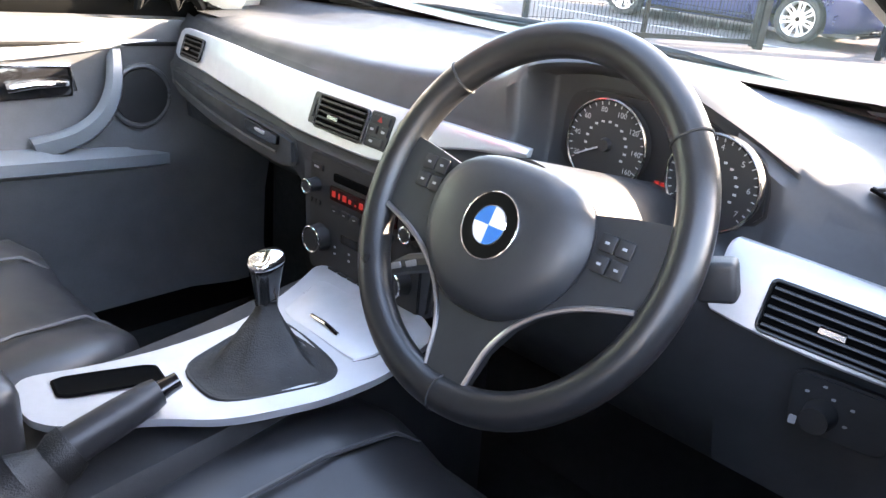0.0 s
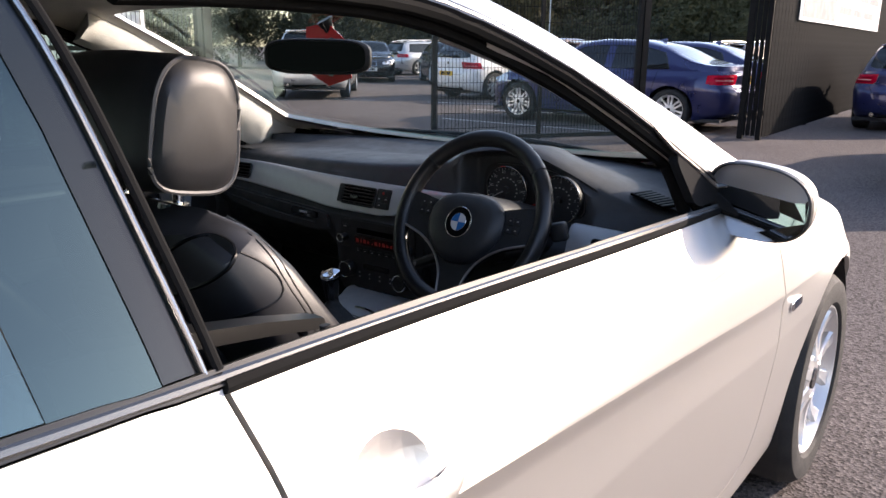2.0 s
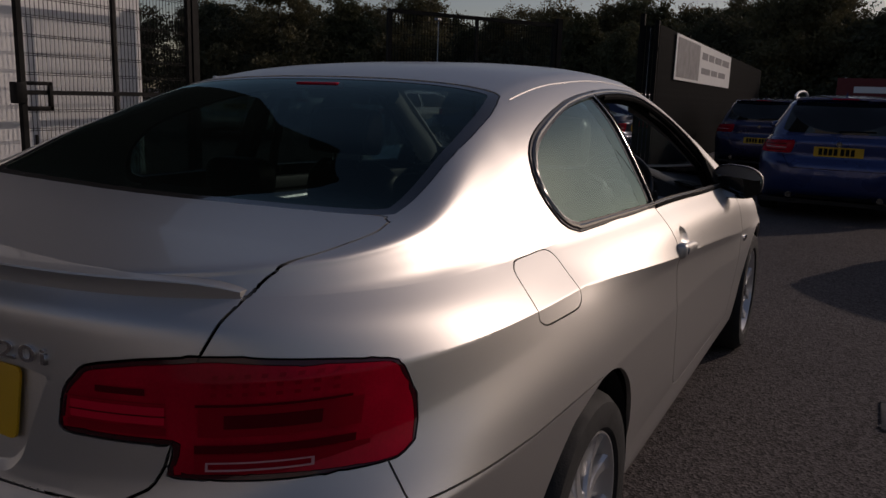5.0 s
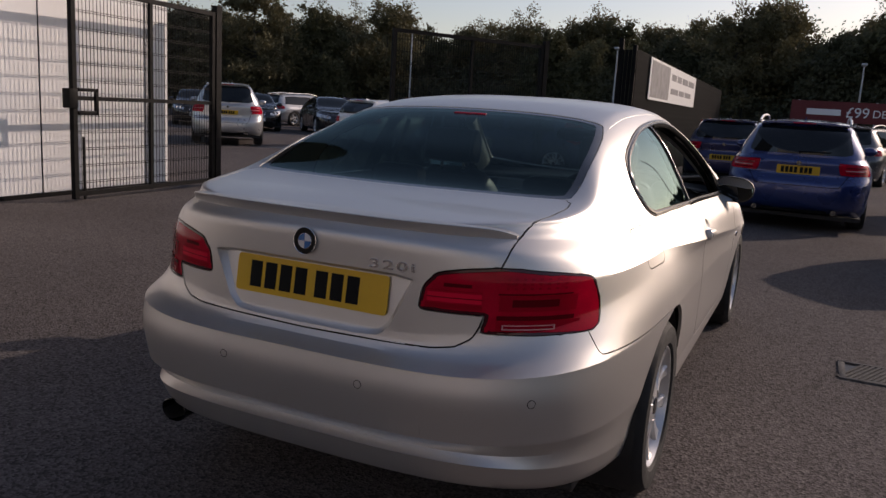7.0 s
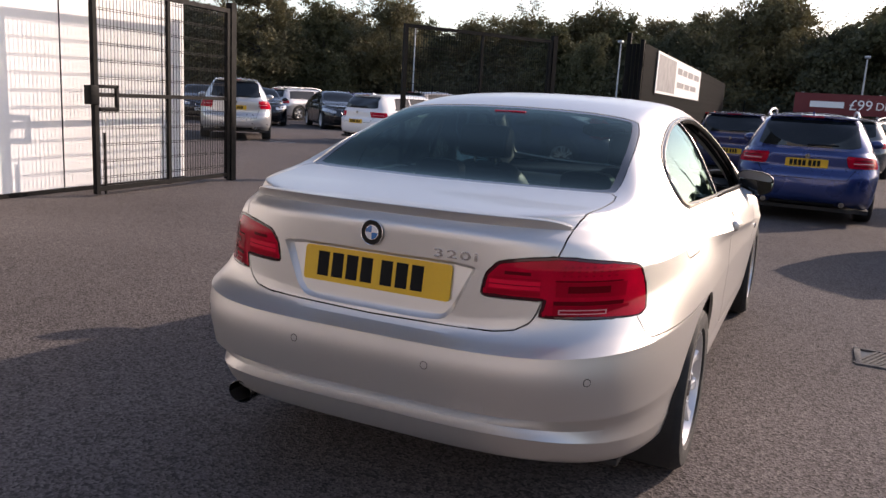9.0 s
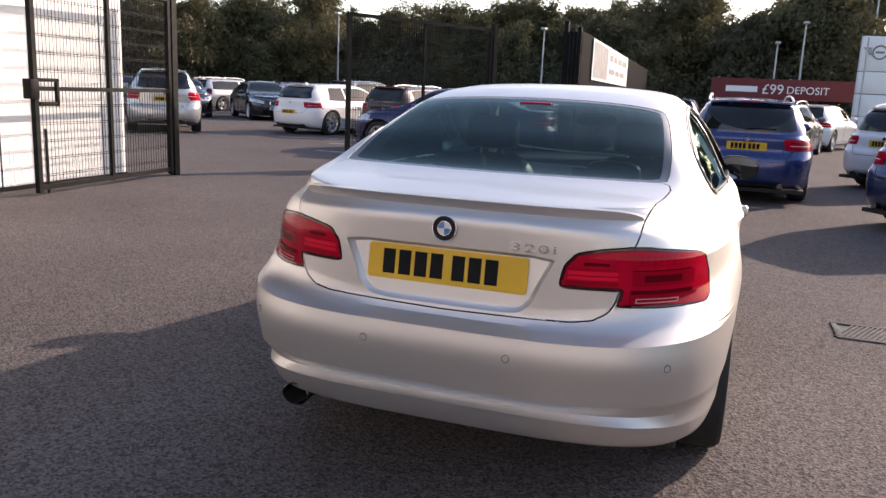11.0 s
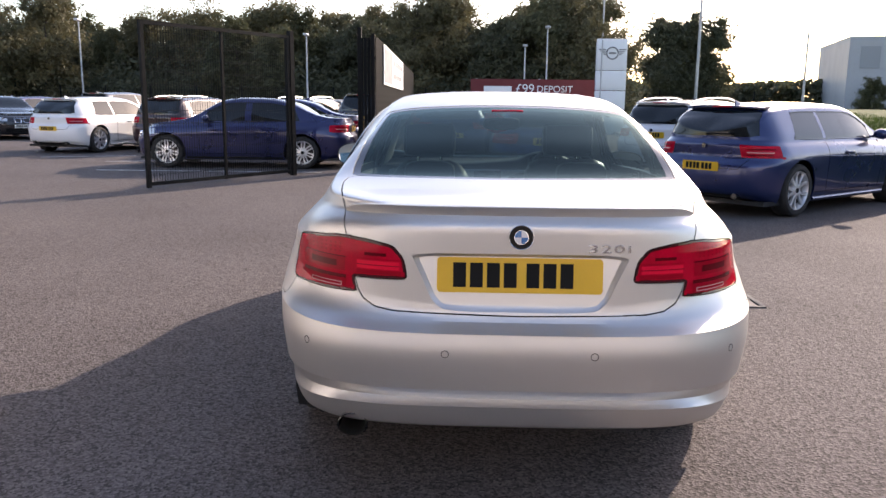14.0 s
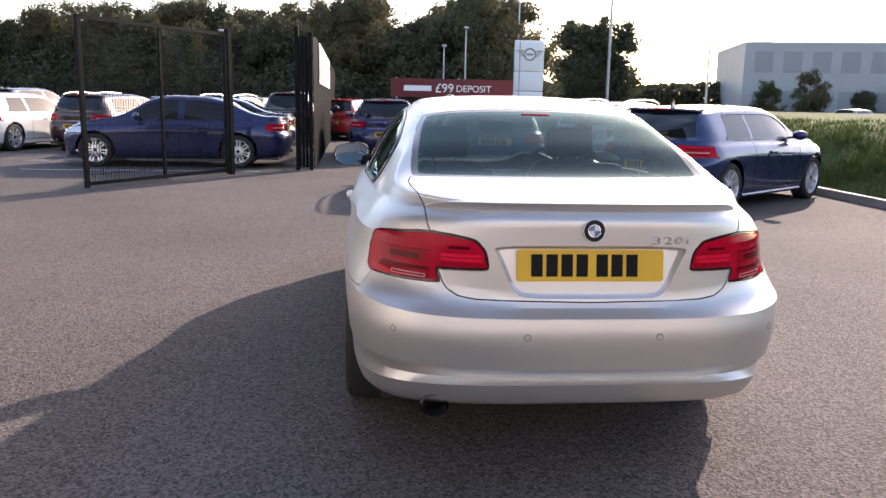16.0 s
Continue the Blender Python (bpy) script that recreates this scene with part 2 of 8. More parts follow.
def rounded(w, h, r, n=5, cx=0.0, cy=0.0):
    """A rounded rectangle's outline."""
    out = []
    for qx, qy, a0 in ((1, 1, 0), (-1, 1, 90), (-1, -1, 180), (1, -1, 270)):
        for k in range(n + 1):
            a = radians(a0 + 90 * k / n)
            out.append((cx + qx * (w / 2 - r) + r * math.cos(a), cy + qy * (h / 2 - r) + r * math.sin(a)))
    return out


def pchip(xs, ys):
    """Smooth interpolation without overshoot."""
    xs, ys = np.array(xs, float), np.array(ys, float)
    h, d = np.diff(xs), np.diff(ys) / np.diff(xs)
    m = np.zeros(len(xs))
    m[0], m[-1] = d[0], d[-1]
    for i in range(1, len(xs) - 1):
        if d[i - 1] * d[i] > 0:
            w1, w2 = 2 * h[i] + h[i - 1], h[i] + 2 * h[i - 1]
            m[i] = (w1 + w2) / (w1 / d[i - 1] + w2 / d[i])

    def f(x):
        x = np.clip(np.asarray(x, float), xs[0], xs[-1])
        i = np.clip(np.searchsorted(xs, x, side='right') - 1, 0, len(xs) - 2)
        t = (x - xs[i]) / h[i]
        return (1 + 2 * t) * (1 - t) ** 2 * ys[i] + t * (1 - t) ** 2 * h[i] * m[i] + t * t * (3 - 2 * t) * ys[i + 1] + t * t * (t - 1) * h[i] * m[i + 1]
    return f


def sd_poly(pts):
    """Signed distance to a closed outline, negative inside; takes arrays."""
    P = np.array(pts, float)
    Q = np.roll(P, -1, 0)

    def f(a, b):
        a, b = np.asarray(a, float), np.asarray(b, float)
        best = np.full(a.shape, 1e9)
        inside = np.zeros(a.shape, bool)
        for (x0, y0), (x1, y1) in zip(P, Q):
            dx, dy = x1 - x0, y1 - y0
            t = np.clip(((a - x0) * dx + (b - y0) * dy) / max(dx * dx + dy * dy, 1e-12), 0, 1)
            best = np.minimum(best, (a - x0 - t * dx) ** 2 + (b - y0 - t * dy) ** 2)
            cond = (y0 > b) != (y1 > b)
            with np.errstate(divide='ignore', invalid='ignore'):
                xi = x0 + (b - y0) * dx / (dy if dy else 1e-12)
            inside ^= cond & (a < xi)
        return np.where(inside, -1, 1) * np.sqrt(best)
    return f


class Skin:
    """A surface that can be cut along curves into panels. Each vertex carries attributes in the columns of A."""

    def __init__(self, V, A, F):
        self.V, self.A, self.F = np.array(V, float), np.array(A, float), [tuple(f) for f in F]
        self.tag = ["" for _ in self.F]

    def cut(self, values, only=None, snap=0.0015):
        """Split faces along values = 0. values: one number a vertex. only: tags to cut."""
        d = np.array(values, float)
        d[np.abs(d) < snap] = 0
        V, A = list(self.V), list(self.A)
        made, F, T = {}, [], []

        def between(i, j):
            key = (min(i, j), max(i, j))
            if key not in made:
                t = d[i] / (d[i] - d[j])
                made[key] = len(V)
                V.append(V[i] + t * (V[j] - V[i]))
                A.append(A[i] + t * (A[j] - A[i]))
            return made[key]

        for f, tag in zip(self.F, self.tag):
            s = [d[i] for i in f]
            if (only is not None and tag not in only) or min(s) >= 0 or max(s) <= 0:
                F.append(f)
                T.append(tag)
                continue
            for sign in (1, -1):
                out = []
                for k, i in enumerate(f):
                    j = f[(k + 1) % len(f)]
                    if d[i] * sign >= 0:
                        out.append(i)
                    if d[i] * d[j] < 0:
                        out.append(between(i, j))
                if len(out) > 2:
                    F.append(tuple(out))
                    T.append(tag)
        if only is not None:
            for n, f in enumerate(F):
                if any((min(i, j), max(i, j)) in made for i, j in zip(f, f[1:] + f[:1])):
                    out = []
                    for i, j in zip(f, f[1:] + f[:1]):
                        out.append(i)
                        k = made.get((min(i, j), max(i, j)))
                        if k is not None:
                            out.append(k)
                    F[n] = tuple(out)
        self.V, self.A, self.F, self.tag = np.array(V), np.array(A), F, T
        return self

    def centre(self):
        return np.array([self.V[list(f)].mean(0) for f in self.F]), np.array([self.A[list(f)].mean(0) for f in self.F])

    def mark(self, mask, tag, only=None):
        for i in np.nonzero(mask)[0]:
            if only is None or self.tag[i] in only:
                self.tag[i] = tag

    def normals(self):
        N = np.zeros_like(self.V)
        for f in self.F:
            p = self.V[list(f)]
            n = np.zeros(3)
            for k in range(1, len(f) - 1):
                n += np.cross(p[k] - p[0], p[k + 1] - p[0])
            for i in f:
                N[i] += n
        l = np.linalg.norm(N, axis=1)
        l[l == 0] = 1
        return N / l[:, None]

    def panel(self, name, tag, material, parent, N, gap=0.002, flange=0.012, lift=0.0, label="", select=None, crisp=False):
        """One panel: the faces of a tag, drawn back from their edge by gap, with a turned-in flange."""
        fs = [f for k, (f, t) in enumerate(zip(self.F, self.tag)) if t == tag and (select is None or select[k])]
        if not fs:
            return None
        ids = sorted({i for f in fs for i in f})
        at = {i: k for k, i in enumerate(ids)}
        P, n = self.V[ids].copy(), N[ids]
        faces = [tuple(at[i] for i in f) for f in fs]
        count = {}
        for f in faces:
            for a, b in zip(f, f[1:] + f[:1]):
                key = (min(a, b), max(a, b))
                count.setdefault(key, []).append((a, b))
        edge = [e[0] for e in count.values() if len(e) == 1]
        inward = np.zeros_like(P)
        for a, b in edge:
            v = np.cross((n[a] + n[b]), P[b] - P[a])
            l = np.linalg.norm(v)
            if l > 1e-9:
                inward[a] += v / l
                inward[b] += v / l
        l = np.linalg.norm(inward, axis=1)
        l[l == 0] = 1
        inward /= l[:, None]
        P = P + inward * gap + n * lift
        verts, norms = list(P), list(n)
        if flange:
            top, low = {}, {}
            for a, b in edge:
                for i in (a, b):
                    if i not in top:
                        top[i] = len(verts)
                        verts.append(P[i])
                        norms.append(-inward[i])
                        low[i] = len(verts)
                        verts.append(P[i] - n[i] * (flange + lift))
                        norms.append(-inward[i])
                faces.append((top[b], top[a], low[a], low[b]))
        if crisp:
            norms = [norms[i] for f in faces for i in f]
            m = len(fs)
            fn = np.zeros((m, 3))
            for k, f in enumerate(fs):
                p = self.V[list(f)]
                for q in range(1, len(f) - 1):
                    fn[k] += np.cross(p[q] - p[0], p[q + 1] - p[0])
            unit = fn / np.maximum(np.linalg.norm(fn, axis=1), 1e-12)[:, None]
            near = {}
            for k in range(m):
                for i in faces[k]:
                    near.setdefault(i, []).append(k)
            c = 0
            for k in range(m):
                for i in faces[k]:
                    if unit[k] @ n[i] < .978:
                        v = sum(fn[g] for g in near[i] if unit[g] @ unit[k] > .90)
                        norms[c] = v / max(np.linalg.norm(v), 1e-12)
                    c += 1
        return link_mesh(name, verts, faces, material, parent, label, True, norms)

# ---- the silver coupe: origin on the ground under its middle, +y is its nose ----
coupe = tagged(empty("coupe_car"), "silver two-door coupe, clean, driver's window wound down, parked on asphalt", "car")
YR, YF = -1.25, 1.45          # where the rear and front corners begin to turn in
KN = [-1.25, -0.5, 0.3, 0.95, 1.45]
# rows from the sill up: z along the side, half width along the side, rear (y, z, squareness), front (y, z)
BODY_ROWS = [
    ([.19, .18, .18, .18, .20], [.780, .800, .800, .790, .780], (-2.150, .308, 3.4), (2.15, .20)),
    ([.26, .24, .24, .24, .26], [.835, .832, .832, .832, .838], (-2.236, .345, 3.6), (2.22, .25)),
    ([.33, .34, .33, .32, .32], [.853, .842, .842, .845, .855], (-2.266, .419, 3.8), (2.26, .32)),
    ([.40, .385, .37, .36, .38], [.860, .850, .850, .852, .860], (-2.238, .436, 3.9), (2.28, .38)),
    ([.47, .45, .44, .43, .45], [.872, .858, .856, .858, .870], (-2.287, .482, 4.0), (2.30, .45)),
    ([.60, .58, .57, .55, .56], [.884, .870, .866, .870, .882], (-2.300, .600, 4.1), (2.306, .53)),
    ([.70, .68, .66, .62, .62], [.888, .877, .873, .876, .886], (-2.293, .664, 4.0), (2.29, .60)),
    ([.77, .75, .71, .66, .66], [.880, .875, .873, .876, .886], (-2.236, .688, 3.7), (2.26, .64)),
    ([.855, .815, .755, .70, .685], [.856, .876, .876, .876, .884], (-2.222, .740, 3.5), (2.23, .67)),
    ([.908, .858, .793, .735, .71], [.834, .890, .888, .880, .876], (-2.222, .900, 3.4), (2.19, .70)),
    ([.945, .925, .89, .85, .82], [.796, .857, .866, .858, .84], (-2.224, .982, 3.35), (2.12, .74)),
    ([.990, .992, .966, .940, .89], [.752, .802, .810, .800, .74], (-2.196, 1.022, 3.3), (1.98, .78)),
]
CREASES = [0, 2, 4, 6, 9, 11]
SUB = [2, 3, 2, 3, 5, 5, 3, 3, 9, 4, 4]
ROOF = pchip([-2.19, -2.0, -1.8, -1.70, -1.4, -1.06, -.75, -.35, 0, .25, .65, 1.02, 1.15, 1.45, 1.9, 2.1],
             [1.036, 1.058, 1.080, 1.098, 1.228, 1.352, 1.403, 1.424, 1.410, 1.366, 1.190, 1.005, .975, .93, .85, .79])


def by_breaks(vals, vs):
    """Smooth between the rows, with a crease at each break."""
    out = np.zeros(len(vs))
    for a, b in zip(CREASES, CREASES[1:]):
        sel = (vs >= a) & (vs <= b)
        out[sel] = pchip(range(a, b + 1), vals[a:b + 1])(vs[sel])
    return out


def section(x0, y0, z0, zc):
    """The top of the body across the car, from the shoulder over the roof rail to the centre line."""
    h = zc - z0
    s = min(1, max(0, (-1.0 - y0) / .45))
    s = .20 * s * s * (3 - 2 * s) * min(1, h / .10)
    rx, rz_ = max(x0 - 0.60 * h, x0 * 0.55) - .045 * s, z0 + 0.875 * h
    p1 = (x0 - 0.105 * h - .034 * s, z0 + 0.22 * h - s * (.17 * h - .002))
    p2 = (x0 + (rx - x0) * (0.56 + .16 * s), z0 + (0.62 - .16 * s) * h)
    return curve([(x0, z0), p1, p2, (rx, rz_), (rx * 0.84, z0 + 0.952 * h), (rx * 0.45, z0 + 0.991 * h), (0, zc)], 6)


def side_x(y, z):
    """Half width of the cabin side at y and height z."""
    x0, z0 = float(pchip(KN, BODY_ROWS[11][1])(y)), float(pchip(KN, BODY_ROWS[11][0])(y))
    sec = section(x0, y, z0, float(ROOF(y)))
    return float(np.interp(z, sec[:30, 1], sec[:30, 0]))


def coupe_grid():
    """The right half of the outer surface as stations of points, each with its row number."""
    stations = []
    for k in range(31):
        stations.append(("f", 90 - 3 * k))
    for y in np.linspace(YF, YR, 100)[1:-1]:
        stations.append(("s", y))
    for a in np.concatenate([np.linspace(0, 40, 34)[:-1], np.linspace(40, 90, 56)]):
        stations.append(("r", a))
    zs = [pchip(KN, r[0]) for r in BODY_ROWS]
    ws = [pchip(KN, r[1]) for r in BODY_ROWS]
    vs = np.sort(np.concatenate([np.linspace(i, i + 1, n, endpoint=False) for i, n in enumerate(SUB)] + [[11.0]] + [[c - .07, c + .07] for c in CREASES[1:-1]]))
    grid = []
    for kind, s in stations:
        pts = []
        for (zl, wl, (ry, rz, rn), (fy, fz)), zf, wf in zip(BODY_ROWS, zs, ws):
            if kind == "s":
                pts.append((wf(s), s, zf(s)))
            elif kind == "r":
                c, t = math.cos(radians(s)), math.sin(radians(s))
                c = 0.0 if s == 90 else c
                x, y = wf(YR) * c ** (2 / rn), YR + (ry - YR) * t ** (2 / rn)
                bl = (y - YR) / (ry - YR)
                x *= 1 - (.05 if rz < .8 else .03) * bl
                pts.append((x, y, zf(YR) + (rz - zf(YR)) * bl ** 2.2))
            else:
                n = 2.9
                c, t = math.cos(radians(s)), math.sin(radians(s))
                c = 0.0 if s == 90 else c
                x, y = wf(YF) * c ** (2 / n), YF + (fy - YF) * t ** (2 / n)
                bl = (y - YF) / (fy - YF)
                pts.append((x, y, zf(YF) + (fz - zf(YF)) * bl ** 1.6))
        pts = np.array(pts)
        wall = np.stack([by_breaks(pts[:, k], vs) for k in range(3)], 1)
        # the top: from the shoulder over the rail to the centre line
        x0, y0, z0 = wall[-1]
        if kind == "r" and s > 32:
            yc = -1.90 + (-2.185 + 1.90) * (s - 32) / 58
            yc = max(yc, y0) if s < 90 else y0
        elif kind == "f" and s > 40:
            yc = 1.85 + (1.98 - 1.85) * (s - 40) / 50
            yc = min(yc, y0)
        else:
            yc = y0
        zc = max(float(ROOF(yc)), z0 + 0.001)
        h = zc - z0
        sec = section(x0, y0, z0, zc)
        top = []
        for x, z in sec[1:]:
            w = 1 - (x / x0 if x0 > 1e-6 else 0)
            top.append((x, y0 + (yc - y0) * w, z))
        col = np.concatenate([wall, np.array(top)])
        grid.append(col)
    rows = np.concatenate([vs, 11 + np.arange(1, len(sec)) / 6])
    return np.array(grid), rows


def coupe_skin():
    G, rows = coupe_grid()
    S, R = G.shape[:2]
    V, A, F, key = [], [], [], {}

    def vid(p, r):
        k = tuple(np.round(p, 4))
        if k not in key:
            key[k] = len(V)
            V.append(p)
            A.append((r,))
        return key[k]
    for side in (1, -1):
        ids = [[vid(G[s, r] * (side, 1, 1), rows[r]) for r in range(R)] for s in range(S)]
        for s in range(S - 1):
            for r in range(R - 1):
                q = [ids[s][r], ids[s][r + 1], ids[s + 1][r + 1], ids[s + 1][r]]
                if side < 0:
                    q = q[::-1]
                q = [v for k, v in enumerate(q) if v != q[k - 1]]
                if len(set(q)) > 2:
                    F.append(tuple(q))
    return Skin(V, A, F)


def soften(pts, r=.18, n=2):
    """Round the corners of an outline."""
    for _ in range(n):
        out = []
        for a, b in zip(pts, pts[1:] + pts[:1]):
            out += [(a[0] + (b[0] - a[0]) * r, a[1] + (b[1] - a[1]) * r), (a[0] + (b[0] - a[0]) * (1 - r), a[1] + (b[1] - a[1]) * (1 - r))]
        pts = out
    return pts


HUB_R, HUB_F, HUB_Z, HUB_X = -1.222, 1.543, 0.322, 0.80
body = coupe_skin()
# a finer net where the fuel flap is cut out
C, AC = body.centre()
body.mark((C[:, 0] > .5) & (C[:, 1] > -1.52) & (C[:, 1] < -1.25) & (C[:, 2] > .84) & (C[:, 2] < 1.02) & (AC[:, 0] < 11.8), "fine")
for k in range(17):
    body.cut(body.V[:, 1] + 1.50 - .014 * k, ("fine",), .0005)
for k in range(10):
    body.cut(body.V[:, 2] - .865 - .014 * k, ("fine",), .0005)
C, AC = body.centre()
body.mark(np.ones(len(C), bool), "")
body.mark((np.abs(C[:, 0]) > .21) & (np.abs(C[:, 0]) < .37) & (C[:, 1] < -2) & (C[:, 2] > .70) & (C[:, 2] < .92), "fine")
for k in range(17):
    body.cut(body.V[:, 2] - .712 - .0125 * k, ("fine",), .0005)
far = 9.0
V_ = lambda: (np.abs(body.V[:, 0]), body.V[:, 1], body.V[:, 2], body.A[:, 0], body.V[:, 0])
LIGHT_OUT = soften([(.354, .815), (.366, .880), (.40, .920), (.48, .934), (.574, .942), (.69, .926), (.750, .911), (.766, .85), (.777, .778), (.768, .763), (.65, .760), (.520, .763), (.525, .79), (.533, .812), (.45, .813)], .12, 2)
LID_SIDE = [(0.61, 1.2), (0.575, 1.03), (0.571, 1.012), (0.566, 0.97), (0.553, 0.93), (0.541, 0.88), (0.531, 0.83), (0.517, 0.775), (0.5, 0.745), (0.46, 0.722), (0.4, 0.713)]
LID_OUT = [(0, 1.2)] + LID_SIDE + [(0, .706)] + [(-a, b) for a, b in LID_SIDE[::-1]]
DECK_SIDE = [(0.571, -2.6), (0.571, -2.045), (0.578, -2.02), (0.592, -1.98), (0.605, -1.91), (0.615, -1.83), (0.62, -1.77), (0.612, -1.72), (0.585, -1.697), (0.4, -1.722)]
DECK_OUT = [(0, -2.6)] + DECK_SIDE + [(0, -1.742)] + [(-a, b) for a, b in DECK_SIDE[::-1]]
REARGLASS = curve([(.60, -1.66), (.597, -1.52), (.568, -1.25), (.535, -1.10), (.50, -1.075), (.3, -1.058), (0, -1.05), (-.3, -1.058), (-.50, -1.075), (-.535, -1.10), (-.568, -1.25), (-.597, -1.52), (-.60, -1.66), (-.575, -1.695), (-.40, -1.722), (0, -1.742), (.40, -1.722), (.575, -1.695)], 3, True)
WINDSCREEN = curve([(.66, .93), (.695, .86), (.60, .42), (.545, .235), (.50, .225), (.25, .262), (0, .275), (-.25, .262), (-.50, .225), (-.545, .235), (-.60, .42), (-.695, .86), (-.66, .93), (-.35, 1.03), (0, 1.06), (.35, 1.03)], 3, True)
DLO = curve([(.74, .972), (.40, .985), (-.1, 1.004), (-.5, 1.014), (-1.03, 1.019), (-1.10, 1.024), (-1.146, 1.042), (-1.171, 1.079), (-1.177, 1.127), (-1.136, 1.181), (-1.027, 1.230), (-.79, 1.291), (-.5, 1.323), (-.2, 1.331), (.05, 1.312), (.30, 1.225), (.55, 1.095), (.72, .995)], 4, True)
DOOR = [(-.52, 1.3), (-.50, .996), (-.49, .86), (-.43, .70), (-.32, .50), (-.24, .38), (-.19, .34), (-.12, .325), (.2, .318), (.80, .315), (.88, .335), (.935, .42), (.957, .58), (.953, .73), (.93, .84), (.90, .94), (.80, 1.3)]
FLAP = soften([(-1.486, .990), (-1.274, .990), (-1.294, .875), (-1.520, .875)], .13, 3)
WING = [(-1.945, .705), (-1.935, .700), (0, .712), (0, .95), (-1.945, .95)]


def cut_where(fn, cond, only=None, snap=.0015):
    ax, y, z, r, x = V_()
    body.cut(np.where(cond(ax, y, z, r, x), fn(ax, y, z, r, x), far), only, snap)


cut_where(lambda ax, y, z, r, x: np.hypot(y - HUB_R, z - HUB_Z) - .378, lambda ax, y, z, r, x: ax > .5)
cut_where(lambda ax, y, z, r, x: np.hypot(y - HUB_F, z - HUB_Z) - .372, lambda ax, y, z, r, x: ax > .5)
sd_light, sd_lid, sd_deck, sd_rg, sd_ws, sd_dlo, sd_door, sd_flap, sd_wing = map(sd_poly, (LIGHT_OUT, LID_OUT, DECK_OUT, REARGLASS, WINDSCREEN, DLO, DOOR, FLAP, WING))
lidf = lambda ax, y, z, r, x: np.where(r <= 11.0001, sd_lid(x, z), sd_deck(x, y))
cut_where(lambda ax, y, z, r, x: sd_light(ax, z), lambda ax, y, z, r, x: (y < -1.7) & (r < 11))
cut_where(lidf, lambda ax, y, z, r, x: y < -1.6, None, .0002)
cut_where(lambda ax, y, z, r, x: sd_light(ax, z) + np.interp(ax, [.66, .75], [.0085, .003]), lambda ax, y, z, r, x: (y < -1.7) & (r < 11) & (ax > .3) & (z > .72) & (z < .97))
cut_where(lambda ax, y, z, r, x: sd_wing(y, z), lambda ax, y, z, r, x: (y < -1.3) & (r < 9) & (ax > .6))
cut_where(lambda ax, y, z, r, x: sd_rg(x, y), lambda ax, y, z, r, x: (r > 11) & (y < -.9))
cut_where(lambda ax, y, z, r, x: sd_rg(x, y) + .028, lambda ax, y, z, r, x: (r > 11) & (y < -.9))
cut_where(lambda ax, y, z, r, x: sd_ws(x, y), lambda ax, y, z, r, x: (r > 11) & (y > .1))
cut_where(lambda ax, y, z, r, x: sd_dlo(y, z), lambda ax, y, z, r, x: (r > 10.9) & (ax > .42) & (y < .95))
cut_where(lambda ax, y, z, r, x: sd_dlo(y, z) - np.interp(-y, [.85, 1.2], [.015, .024]), lambda ax, y, z, r, x: (r > 10.4) & (ax > .42) & (y < .95))
cut_where(lambda ax, y, z, r, x: sd_door(y, z), lambda ax, y, z, r, x: (r < 11.6) & (ax > .5) & (y < 1.3))
cut_where(lambda ax, y, z, r, x: sd_flap(y, z), lambda ax, y, z, r, x: (x > .5) & (r < 11.5), None, .0003)
for edge_y in (-.63, -.545, -.505):
    cut_where(lambda ax, y, z, r, x: y - edge_y - (1.0 - z) * .12, lambda ax, y, z, r, x: (r > 10.4) & (ax > .42) & (y < .9) & (y > -1.2))
cut_where(lambda ax, y, z, r, x: ax - .56 - (2.2 - y) * .05, lambda ax, y, z, r, x: (r > 11) & (y > 1.0))
cut_where(lambda ax, y, z, r, x: y - 1.13 + ax * ax * .25, lambda ax, y, z, r, x: (r > 11) & (y > .7))

# hollows behind the door handles
C, AC = body.centre()
body.mark(np.ones(len(C), bool), "")
body.mark((np.abs(C[:, 0]) > .5) & (C[:, 1] > -.47) & (C[:, 1] < -.29) & (C[:, 2] > .83) & (C[:, 2] < .96), "fine")
for k in range(13):
    body.cut(body.V[:, 1] + .455 - .0115 * k, ("fine",), .0005)
for k in range(9):
    body.cut(body.V[:, 2] - .845 - .0115 * k, ("fine",), .0005)
for q in (1.0, .75):
    hy, hz = (body.V[:, 1] + .380) / .052, (body.V[:, 2] - .890) / .038
    body.cut((np.sqrt(hy * hy + hz * hz) - q) * .045, ("fine",), .0001)
body.mark(np.ones(len(body.F), bool), "")
hy, hz = (body.V[:, 1] + .380) / .052, (body.V[:, 2] - .890) / .038
hollow = np.where((np.abs(body.V[:, 0]) > .5) & (hy * hy + hz * hz < 1), .017 * (1 - (hy * hy + hz * hz)), 0)
body.V[:, 0] -= np.sign(body.V[:, 0]) * hollow

